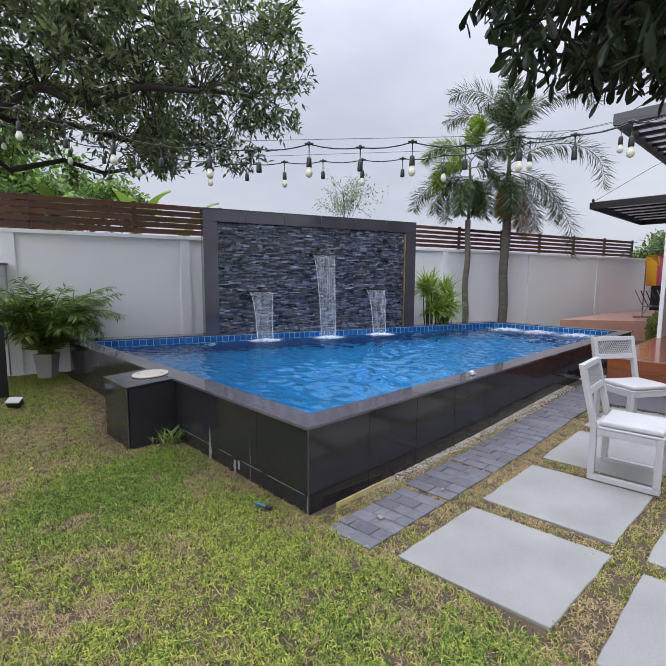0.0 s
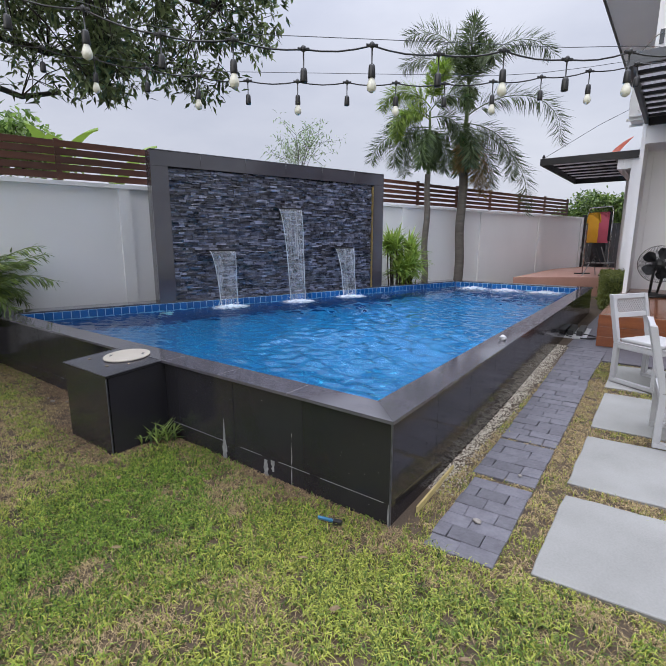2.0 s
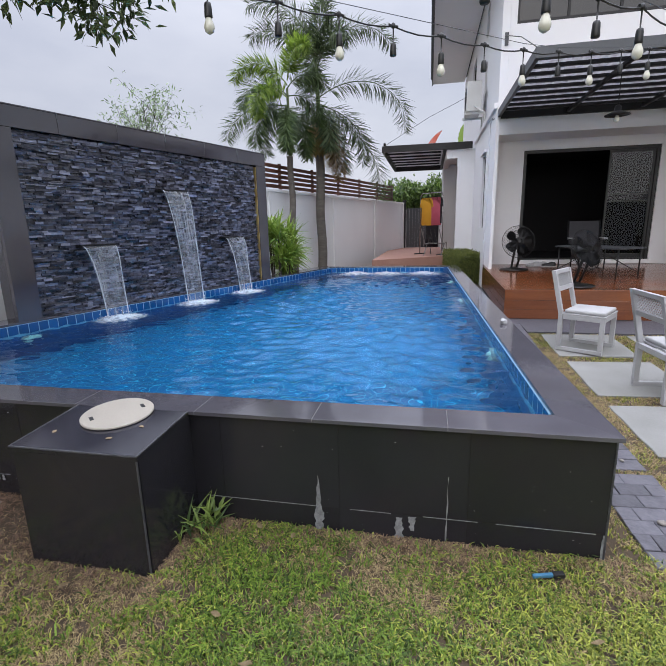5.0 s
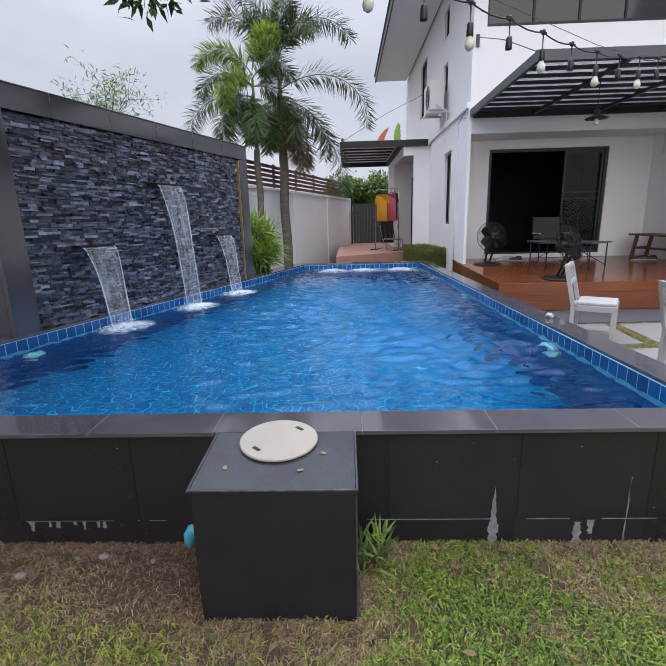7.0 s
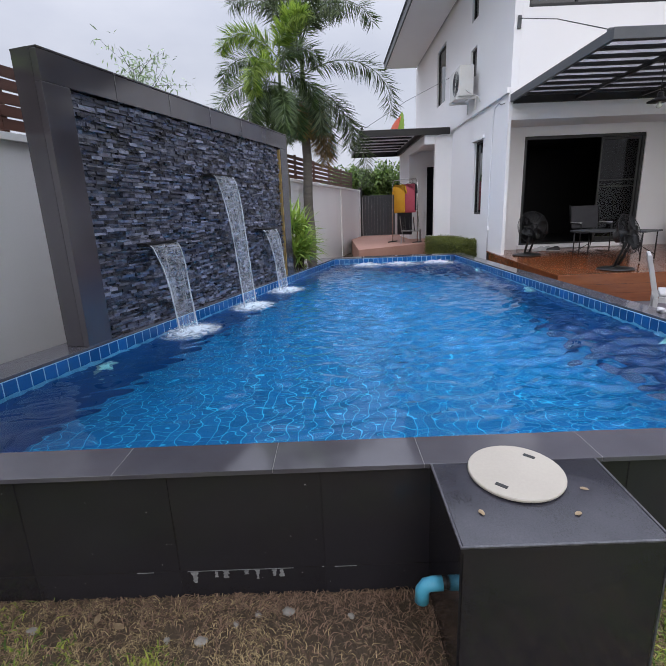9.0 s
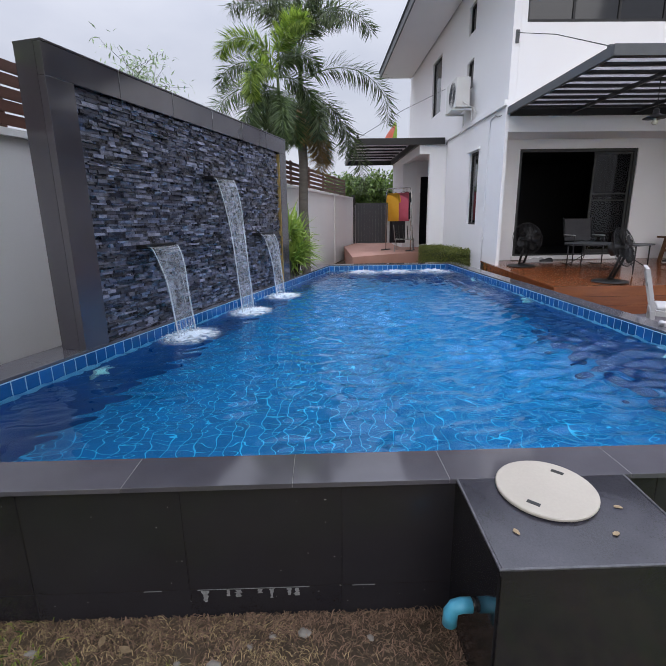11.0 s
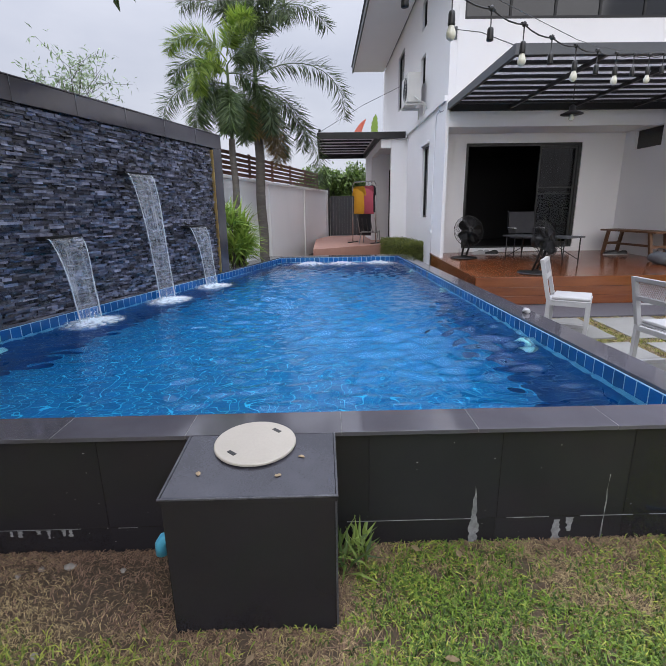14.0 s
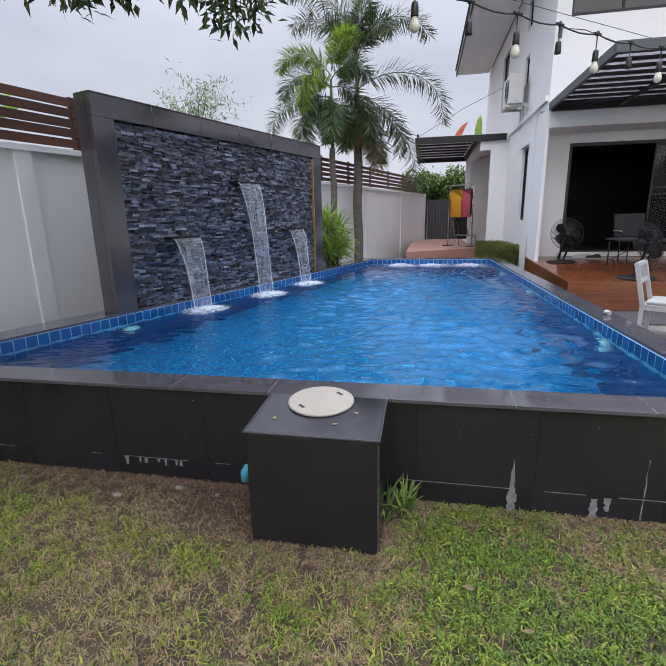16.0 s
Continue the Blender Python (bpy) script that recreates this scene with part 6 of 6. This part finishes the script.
# ---- festoon lights ----
def festoon(name, p0, step, k0, k1, zf, first):
    """A black cable with sockets hanging from it; every other one holds a milky bulb."""
    s = thing(name, "black festoon cable with hanging sockets and milky bulbs", "string lights")
    pts = []
    for i in range(k0 * 4, k1 * 4 + 1):
        k = i / 4
        fr = k - math.floor(k)
        sag = 0.018 * math.sin(math.pi * fr)
        za, zb = zf(math.floor(k)), zf(math.floor(k) + 1)
        pts.append((p0[0] + step[0] * k, p0[1] + step[1] * k, za + (zb - za) * fr - sag))
    part("cable", tube(bmesh.new(), pts, 0.0045, 6), BLACKPL, s, smooth=True)
    wire = [(p[0], p[1], zf(0) + 0.06 + max(0, zf(round(k0 + i / 4)) - zf(0) - 0.03)) for i, p in enumerate(pts)]
    part("wire", tube(bmesh.new(), wire[::4], 0.002, 4), GREYST, s)
    for k in range(k0 + 1, k1):
        x, y, z = p0[0] + step[0] * k, p0[1] + step[1] * k, zf(k)
        sk = part("socket", lathe([(0.004, 0.02), (0.012, 0.012), (0.013, -0.006), (0.004, -0.012), (0.0035, -0.085), (0.014, -0.09), (0.017, -0.10), (0.0195, -0.15), (0.017, -0.155)], 12), BLACKPL, s, smooth=True, m=pose(x, y, z))
        part("tee", tube(bmesh.new(), [(-0.03 * step[0] / 0.353, -0.03 * step[1] / 0.353, 0.002), (0.03 * step[0] / 0.353, 0.03 * step[1] / 0.353, 0.002)], 0.0085, 6), BLACKPL, sk)
        if (k + first) % 2 == 0:
            part("bulb", lathe([(0.013, -0.152), (0.016, -0.163), (0.024, -0.184), (0.0255, -0.198), (0.021, -0.213), (0.008, -0.223)], 16), BULBGL, sk, smooth=True)
    return s


festoon("festoon_light", (1.89, 2.77), (0.236, -0.2625), -9, 18, lambda k: 2.40 + (0.03 if k % 2 else 0.0) + 1.0 * (max(0, k - 4) / 14) ** 1.5 + 0.75 * (max(0, -k - 1) / 8) ** 1.4, 1)
festoon("festoon_light", (2.64, 3.46), (0.2235, -0.277), -11, 15, lambda k: 2.565 + 0.8 * (max(0, k - 3) / 12) ** 1.5 + 0.6 * (max(0, -k - 1) / 9) ** 1.4, 0)
pw = thing("porch_wire", "thin wire stretched from the porch canopy to the house", "wire")
part("wire", tube(bmesh.new(), [(13.03, 4.2, 3.5), (13.2, 3.0, 4.2), (13.4, 1.84, 4.75)], 0.006, 5), GREYST, pw)
part("knob", lathe([(0.03, 0.0), (0.035, 0.05), (0.02, 0.09)], 10), BLACKST, pw, m=pose(13.03, 4.18, 3.5))

# ---- small things round the pool ----
def lump(r, sx, sy, sz, seed, amt=0.25, sub=2):
    bm = bmesh.new()
    bmesh.ops.create_icosphere(bm, subdivisions=sub, radius=r)
    noise.seed_set(seed)
    for v in bm.verts:
        k = 1 + amt * noise.noise(v.co * (1.3 / r) + Vector((seed, 0, 0)))
        v.co = Vector((v.co.x * sx * k, v.co.y * sy * k, v.co.z * sz * k))
    return bm


part("body", lump(0.13, 1.5, 1, 0.85, 5, 0.3, 3), surf("grey_cloth", (0.10, 0.11, 0.13), (0.17, 0.18, 0.2), 9, 0.9, 0.3), bag, smooth=True)
part("handle", tube(bmesh.new(), [(-0.1, 0, 0.08), (-0.05, 0.02, 0.16), (0.05, 0.02, 0.16), (0.1, 0, 0.08)], 0.01, 6), FABRIC, bag, smooth=True)
ball = thing("plastic_float", "small white plastic float on the coping", "float", pose(4.05, 2.29, COP + 0.022))
part("shell", lump(0.03, 1.3, 1, 0.8, 3, 0.5, 3), CHAIRW, ball, smooth=True)
LIME = surf("lime_deposit", (0.06, 0.06, 0.06), (0.33, 0.33, 0.33), 25, 0.9, 0.2, 120)
LIGHTM = surf("underwater_glass", (0.62, 0.75, 0.66), (0.8, 0.9, 0.82), 8, 0.3, 0.1)
for x, side in ((3.68, "r"), (6.25, "r"), (8.3, "r"), (3.75, "l")):
    y = right_line(x) + 0.215 if side == "r" else left_line(x)
    a = math.degrees(math.atan(0.027)) if side == "r" else -17.64 + 180
    ul = thing("underwater_lamp", "round pale underwater lamp in the pool wall", "pool lamp", pose(x, y, 0.24 if side == "r" else 0.2, -90, 0, a) @ Matrix.Scale(1.3 if side == "r" else 1.0, 4), group="underwater lamps")
    part("lens", lathe([(0.085, -0.03), (0.085, 0.02), (0.065, 0.045), (0.03, 0.055)], 24), LIGHTM, ul, smooth=True)
    part("bezel", lathe([(0.10, -0.02), (0.105, 0.0), (0.10, 0.018), (0.087, 0.02)], 24), CHAIRW, ul, smooth=True)
elbow = thing("pipe_elbow", "blue plastic pipe elbow out of the granite box", "pipe", pose(1.55, 4.722, 0.262))
part("pipe", tube(bmesh.new(), [(0, 0.012, 0), (0, 0.045, 0), (0, 0.068, -0.006), (0, 0.08, -0.026), (0, 0.082, -0.072)], 0.025, 14), BLUEPVC, elbow, smooth=True)
part("stub", tube(bmesh.new(), [(0, -0.01, 0), (0, 0.02, 0)], 0.021, 14), BLACKPL, elbow, smooth=True)

edge = thing("yellow_batten", "weathered yellow wooden strip at the pool's foot", "batten", pose(2.02, right_line(2.0) - 0.045, 0.0, 0, 2, 4))
part("strip", cube(bmesh.new(), 0, 0.62, -0.006, 0.006, -0.02, 0.018, 0.002), surf("yellow_paint", (0.3, 0.23, 0.08), (0.55, 0.46, 0.2), 12, 0.8, 0.3), edge)
inv = thing("junction_box", "two black junction boxes on a pale tray beside the pool", "junction box", pose(7.55, 2.22, gz(7.5) - 0.01, 0, 0, 3))
part("tray", cube(bmesh.new(), -0.45, 0.45, -0.17, 0.13, 0.0, 0.02, 0.006), CHAIRW, inv, "pale tray")
for y in (-0.07, 0.05):
    part("body", cube(bmesh.new(), -0.3, 0.3, y - 0.04, y + 0.04, 0.021, 0.09, 0.008), BLACKPL, inv)
part("hose", tube(bmesh.new(), [(-0.3 - 0.16 * math.cos(q), 0.0 - 0.2 * math.sin(q) - 0.1, 0.02) for q in [k * 0.3 for k in range(20)]], 0.012, 6), BLACKPL, inv, smooth=True)
spot = thing("garden_spotlight", "small white and black garden spotlight in the lawn", "spotlight", pose(0.9, 6.35, -0.03, 0, 0, -40))
part("housing", cube(bmesh.new(), -0.075, 0.075, -0.05, 0.05, 0.06, 0.13, 0.012), BLACKPL, spot, m=pose(0, 0, 0.0, 25, 0, 0))
part("face", cube(bmesh.new(), -0.078, 0.078, -0.053, 0.053, 0.131, 0.145, 0.006), CHAIRW, spot, m=pose(0, 0, 0.0, 25, 0, 0))
part("spike", tube(bmesh.new(), [(0, 0, -0.05), (0, -0.02, 0.09)], 0.012, 8), BLACKPL, spot)
bol = thing("dark_post", "dark wooden post at the lawn's edge", "post", pose(0.86, 7.05, -0.03))
part("shaft", cube(bmesh.new(), -0.05, 0.05, -0.05, 0.05, -0.05, 0.95, 0.006), BLACKST, bol)
cab = thing("wall_cabinet", "grey electrical cabinet on the boundary wall with cables below", "cabinet", PW @ pose(-2.85, -0.001, 1.15))
part("body", cube(bmesh.new(), -0.4, 0.28, -0.25, 0.0, 0.0, 0.55, 0.008), GROUT, cab)
part("rain_lid", cube(bmesh.new(), -0.42, 0.3, -0.27, 0.0, 0.552, 0.58, 0.004), GREYST, cab)
for k in range(4):
    part("cable", tube(bmesh.new(), [(0.0 + 0.07 * k, -0.1, 0.0), (0.02 + 0.07 * k, -0.08, -0.6), (0.0 + 0.08 * k, -0.12, -1.15)], 0.012, 6), POTM, cab, smooth=True)
tool = thing("hand_tool", "worn blue and black hand brush lying in the grass", "brush", pose(1.66, 2.42, 0.0, 4, 0, -75) @ Matrix.Scale(0.62, 4))
part("handle", cube(bmesh.new(), -0.12, 0.02, -0.012, 0.012, -0.012, 0.012, 0.005), surf("dull_blue", (0.03, 0.12, 0.22), (0.06, 0.2, 0.32), 30, 0.6, 0.1), tool)
part("head", cube(bmesh.new(), 0.022, 0.1, -0.02, 0.02, -0.02, 0.014, 0.006), BLACKPL, tool)
STONE = surf("pale_stone", (0.17, 0.155, 0.135), (0.32, 0.295, 0.26), 20, 0.8, 0.4)
DEADL = surf("dead_leaf", (0.22, 0.15, 0.08), (0.42, 0.32, 0.2), 20, 0.8, 0.3)
yl = surf("yellow_petal", (0.7, 0.4, 0.02), (0.8, 0.5, 0.04), 20, 0.7, 0.1)
crumb = random.Random(3)
for x, y, r in ((1.73, 5.3, 0.022), (1.62, 5.75, 0.012), (1.68, 5.5, 0.012), (1.72, 5.42, 0.014), (1.7, 5.05, 0.012), (1.68, 6.3, 0.018), (1.3, 5.2, 0.012), (1.61, 5.62, 0.022), (2.12, 1.8, 0.018), (2.75, 1.75, 0.012)):
    st = thing("stone", "small pale stone on the worn soil", "stone", pose(x, y, -0.022 if x < 1.9 else 0.0, 0, 0, 37 * r * 100), group="stones by the pool")
    part("body", lump(r, 1.3, 1, 0.55, int(r * 1000), 0.4), STONE, st, smooth=True)
for k in range(26):
    x, y = crumb.uniform(0.3, 1.75), crumb.uniform(1.2, 6.6)
    mt = yl if k % 13 == 0 else DEADL
    dl = thing("fallen_leaf", "fallen yellow leaf on the lawn" if mt is yl else "dry curled brown leaf on the lawn", "leaf", pose(x, y, 0.012, crumb.uniform(-20, 20), crumb.uniform(-20, 20), crumb.uniform(0, 360)) @ Matrix.Scale(0.65, 4), group="leaves on the lawn")
    bm = bmesh.new()
    prev = None
    for q in range(7):
        w_ = 0.018 * math.sin(math.pi * (0.06 + q / 6.8))
        row = [bm.verts.new((-0.04 + 0.0125 * q, w_ * s, 0.006 * abs(s) + 0.004 * math.sin(q))) for s in (-1, 0, 1)]
        if prev:
            for s in (0, 1):
                bm.faces.new((prev[s], prev[s + 1], row[s + 1], row[s]))
        prev = row
    bmesh.ops.solidify(bm, geom=bm.faces[:], thickness=0.001)
    part("blade", bm, mt, dl, smooth=True)
# Leaves lying on the granite box.
for x, y, a in ((1.62, 4.24, 75), (1.50, 4.32, 130), (1.52, 4.62, 20)):
    dl = thing("fallen_leaf", "small dry leaf on the granite box", "leaf", pose(x, y, box_top(x) + 0.003, 0, -3, a), group="leaves on the box")
    part("blade", lump(0.008, 1.7, 1, 0.2, int(a), 0.6), DEADL, dl)
# Weeds at the foot of the box.
weed = thing("weed_tuft", "green weed growing between box and pool", "weed", pose(1.72, 4.02, -0.03))
nl = 60
az, el = rng.uniform(0, math.tau, nl), rng.uniform(0.4, 1.4, nl)
d = np.stack([np.cos(az) * np.cos(el), np.sin(az) * np.cos(el), np.sin(el)], 1)
v, f = leaves(rng.normal(0, [0.05, 0.05, 0.02], (nl, 3)) + [0, 0, 0.02], d, np.tile([0.01, 0.0, 1.0], (nl, 1)), rng.uniform(0.06, 0.2, nl), rng.uniform(0.012, 0.022, nl), 0.1, 0.3)
pydata("leaf_tuft", v, f, LEAF_ARECA, weed)

# Lime streaks and pale joints on the granite cladding.
def streak(y, z0, z1, w0, w1, seed):
    bm = bmesh.new()
    sr = random.Random(seed)
    prev = None
    for q in range(9):
        t = q / 8
        w_ = (w0 + (w1 - w0) * t) * sr.uniform(0.7, 1.3) * 0.5
        row = [bm.verts.new((FX - 0.0012, y + s * w_ + sr.uniform(-0.003, 0.003), z0 + (z1 - z0) * t)) for s in (-1, 1)]
        if prev:
            bm.faces.new((prev[0], prev[1], row[1], row[0]))
        prev = row
    part("lime_streak", bm, LIME, pool)


streak(3.455, -0.03, 0.10, 0.05, 0.035, 1)
streak(3.455, 0.10, 0.27, 0.03, 0.004, 2)
streak(3.06, -0.03, 0.085, 0.05, 0.03, 3)
streak(3.0, 0.02, 0.095, 0.02, 0.03, 4)
streak(2.84, -0.03, 0.32, 0.006, 0.004, 5)
streak(2.165, -0.03, 0.1, 0.02, 0.012, 6)
for k, y in enumerate((5.33, 5.36, 5.43, 5.475, 5.56, 5.6, 5.69)):
    lr = random.Random(40 + k)
    streak(y, 0.1 - lr.uniform(0.02, 0.06), 0.098, lr.uniform(0.006, 0.022), lr.uniform(0.012, 0.034), 60 + k)
for k, (y0, y1) in enumerate(((3.46, 4.05), (2.2, 2.62), (2.7, 2.95), (3.1, 3.3), (5.28, 5.72), (5.02, 5.11), (5.86, 5.93), (6.5, 6.62))):
    part("joint_line", box(FX - 0.0012, FX + 0.002, y0, y1, 0.1, 0.1009 if y0 > 4 else 0.103), LIME, pool)

# Small lime specks scattered over the cladding.
bm = bmesh.new()
sp = random.Random(9)
for k in range(80):
    y, z, q = sp.uniform(2.2, 7.3), sp.uniform(0.02, 0.5), sp.uniform(0.0007, 0.0022)
    a = sp.uniform(0.6, 2.5)
    bm.faces.new([bm.verts.new((FX - 0.001, y + dy * q * a, z + dz_ * q)) for dy, dz_ in ((-1, -0.6), (0.8, -1), (1, 0.7), (-0.5, 1))])
tagged(part("lime_specks", bm, LIME, pool, "small pale lime specks"), kind="stuff")

# Lime runs below the joints of the waterfall wall's cap.
cr = random.Random(12)
for i in range(1, 6):
    u = U0 + (U1 - U0) * i / 6
    bm = bmesh.new()
    prev = None
    for q in range(6):
        w_ = cr.uniform(0.003, 0.008) * (1 - q / 8)
        row = [bm.verts.new((u + s * w_, -0.0052, T1 - 0.002 - 0.018 * q * cr.uniform(0.8, 1.2))) for s in (-1, 1)]
        if prev:
            bm.faces.new((prev[0], prev[1], row[1], row[0]))
        prev = row
    part("lime_run", bm, LIME, fall)

# ---- lawn ----
def patches(x, y, scale, seed):
    """Smooth random values 0..1 over the plan."""
    r = np.random.default_rng(seed).random((64, 64))
    u, v = x * scale + 31.7, y * scale + 17.3
    i, j = np.floor(u).astype(int), np.floor(v).astype(int)
    fu, fv = u - i, v - j
    fu, fv = fu * fu * (3 - 2 * fu), fv * fv * (3 - 2 * fv)
    q = lambda a, c: r[a % 64, c % 64]
    return (q(i, j) * (1 - fu) + q(i + 1, j) * fu) * (1 - fv) + (q(i, j + 1) * (1 - fu) + q(i + 1, j + 1) * fu) * fv


def on_lawn(x, y):
    """Where grass may stand: off the slabs, pavers, box and pool."""
    ok = (x < 1.83) | (y < 2.1)
    ok &= ~((x > 1.38) & (x < 1.84) & (y > 4.10) & (y < 4.725))
    for a, e in SLABX:
        sh = 0.022 * (a - 1.9)
        for s, t in SLABY:
            ok &= ~((x > a + 0.012) & (x < e - 0.012) & (y > s + sh + 0.012) & (y < t + sh - 0.012))
    gap = ((x > 2.6) & (x < 2.67)) | ((x > 3.29) & (x < 3.34))
    ok &= gap | ~((x > 1.84) & (y > 1.645 + 0.02 * (x - 1.8)) & (y < 1.95 + 0.025 * (x - 1.8)))
    return ok & (x < 5.95)


def blades(name, count, x0, x1, y0, y1, hmin, hmax, w, mat, keep, lean=0.55):
    x, y = rng.uniform(x0, x1, count), rng.uniform(y0, y1, count)
    clump = np.clip(0.15 + 2.4 * (patches(x, y, 22, 6) - 0.22), 0.12, 1)
    k = on_lawn(x, y) & keep(x, y) & (rng.random(count) < clump)
    x, y = x[k], y[k]
    m = len(x)
    s = np.clip((x - 3) / 4, 0, 1)
    z = -0.03 + 0.10 * s * s * (3 - 2 * s)
    p = np.stack([x, y, z], 1)
    az, h = rng.uniform(0, math.tau, m), rng.uniform(hmin, hmax, m)
    ln = np.abs(rng.normal(lean, 0.35, m)) + 0.1
    d = np.stack([np.cos(az), np.sin(az), np.zeros(m)], 1)
    sd = np.stack([-np.sin(az), np.cos(az), np.zeros(m)], 1) * (w * rng.uniform(0.7, 1.3, m))[:, None]
    up = np.array([0, 0, 1.0])
    mid = p + d * (h * ln * 0.35)[:, None] + up * (h * 0.62)[:, None]
    tip = p + d * (h * ln * 1.25)[:, None] + up * (h * np.clip(1.0 - 0.45 * ln, 0.1, 1))[:, None]
    v = np.stack([p - sd * 0.5, p + sd * 0.5, mid - sd * 0.45, mid + sd * 0.45, tip], 1).reshape(-1, 3)
    o = 5 * np.arange(m)[:, None]
    f = np.concatenate([o + [0, 1, 3], o + [0, 3, 2], o + [2, 3, 4]])
    return pydata(name, v, f, mat)


def bare(x, y):
    """Worn soil close to the pool wall."""
    near = np.exp(-np.maximum(0, 1.75 - x) / 0.4) * np.exp(-np.maximum(0, np.abs(y - 5.2) - 0.55) / 0.35)
    rim = np.exp(-np.maximum(0, np.hypot(np.maximum(0, 1.42 - x), np.maximum(0, np.abs(y - 4.41) - 0.33))) / 0.13)
    near = np.maximum(near, rim * 0.95) * (0.65 + 0.7 * patches(x, y, 6, 9))
    edge = np.exp(-np.maximum(0, 1.8 - x) / 0.1) * 0.5 * (x < 1.83)
    return near * 0.9 + edge


def lush(x, y):
    """Greener grass in front of the pool box."""
    return np.exp(-((x - 1.1) / 0.95) ** 2 - ((y - 3.3) / 0.75) ** 2)


def dug(x, y):
    """Dark open soil beside the pipe."""
    pit = 1.7 * np.exp(-((x - 1.66) / 0.3) ** 2 - ((y - 4.98) / 0.36) ** 2)
    worn = 0.6 * np.exp(-((x - 1.66) / 0.16) ** 2) * ((y > 4.7) & (y < 7.0)) * (0.35 + patches(x, y, 7, 21))
    return np.clip(np.maximum(pit, worn), 0, 1)


def mottle(x, y):
    """Green against straw, in patches of three sizes, 0..1."""
    m = 0.36 * patches(x, y, 1.5, 1) + 0.36 * patches(x, y, 5, 2) + 0.28 * patches(x, y, 13, 3)
    wall = 0.5 * np.exp(-np.maximum(0, 1.82 - x) / 0.14) * (x < 1.83)
    return np.clip(0.42 + 3.0 * (m - 0.5) + 0.48 * lush(x, y) - wall - 0.3 * np.clip((y - 3.6) / 0.8, 0, 1) + 0.34 * np.clip((y - 5.5) / 0.7, 0, 1), 0, 1)


green = lambda x, y: (rng.random(len(x)) < 0.08 + 0.82 * mottle(x, y)) & (rng.random(len(x)) > bare(x, y) + dug(x, y))
dry = lambda x, y: (rng.random(len(x)) < np.clip(1.2 - 1.0 * mottle(x, y) + bare(x, y), 0.24, 1)) & (rng.random(len(x)) > 0.45 * bare(x, y) + 0.62 * dug(x, y))
deep = lambda x, y: np.clip(0.75 * lush(x, y) + 0.7 * patches(x, y, 1.7, 33) - 0.2, 0.08, 0.9)  # share of the fresh deep green
fresh = lambda x, y: green(x, y) & (rng.random(len(x)) < deep(x, y))
worn_green = lambda x, y: green(x, y) & (rng.random(len(x)) > deep(x, y))
foot = lambda x, y: rng.random(len(x)) < np.exp(-np.minimum(np.abs(1.8 - x) / 0.12, np.hypot(np.maximum(0, 1.38 - x), np.maximum(0, np.abs(y - 4.41) - 0.32)) / 0.14)) * (0.35 + 1.1 * patches(x, y, 7, 12))
tagged(blades("lush_grass", 640000, -0.9, 1.85, -0.6, 8.5, 0.016, 0.046, 0.006, LUSHM, fresh, 0.75), "fresh deep green lawn grass", "grass", kind="stuff")
tagged(blades("brown_thatch", 90000, 0.9, 1.85, 1.9, 6.9, 0.012, 0.03, 0.0045, THATCHM, foot, 1.4), "reddish brown dead grass along the pool's foot", "grass", kind="stuff")
tagged(blades("grass", 560000, -0.9, 1.85, -0.6, 8.5, 0.016, 0.044, 0.006, GRASSM, worn_green, 0.75), "green lawn grass with worn patches", "grass", kind="stuff")
tagged(blades("dry_grass", 560000, -0.9, 1.85, -0.6, 8.5, 0.01, 0.026, 0.0034, DRYM, dry, 1.3), "dry straw-coloured grass blades", "grass", kind="stuff")
tagged(blades("joint_grass", 140000, 1.8, 5.95, -1.5, 2.15, 0.012, 0.03, 0.005, GRASSM, green), "grass in the joints between slabs", "grass", kind="stuff")
tagged(blades("dry_joint_grass", 210000, 1.8, 5.95, -1.5, 2.15, 0.012, 0.028, 0.005, DRYM, dry, 1.1), "dry grass in the joints between slabs", "grass", kind="stuff")

# Thinner grass over the rest of the yard.
yard = lambda x, y: ((x < -0.9) | (y < -0.6) | (y > 8.5)) & ((y < 8.3 - 0.272 * (x + 4)) | (x < -4)) & (rng.random(len(x)) < 0.35 + 0.65 * patches(x, y, 3, 8))
tagged(blades("yard_grass", 130000, -4.15, 1.85, -7.9, 9.6, 0.02, 0.055, 0.026, GRASSM, yard, 0.9), "worn green grass over the rest of the yard", "grass", kind="stuff")
side = lambda x, y: (y < -1.5) & (rng.random(len(x)) < 0.4 + 0.6 * patches(x, y, 3, 8))
tagged(blades("side_grass", 44000, 1.85, 5.6, -7.9, -1.5, 0.02, 0.055, 0.026, GRASSM, side, 0.9), "worn green grass beside the slabs", "grass", kind="stuff")

# Leaf litter and straw bits on the worn soil by the pool.
nl = 2600
x, y = 1.8 - np.abs(rng.normal(0, 0.28, nl)), rng.uniform(4.75, 6.6, nl)
k = (x > 0.6) & (rng.random(nl) < bare(x, y) + 0.4)
p = np.stack([x, y, np.full(nl, -0.024)], 1)[k]
az = rng.uniform(0, math.tau, len(p))
d = np.stack([np.cos(az), np.sin(az), rng.normal(0.05, 0.12, len(p))], 1)
v, f = leaves(p, d, np.tile([0.02, 0.01, 1.0], (len(p), 1)), rng.uniform(0.012, 0.04, len(p)), rng.uniform(0.003, 0.011, len(p)), 0.2, -0.05)
tagged(pydata("leaf_litter", v, f, leaf_mat("litter", (0.04, 0.027, 0.016), (0.20, 0.14, 0.085), 0.8, 0.1)), "brown leaf litter on the worn soil", "leaf litter", kind="stuff")
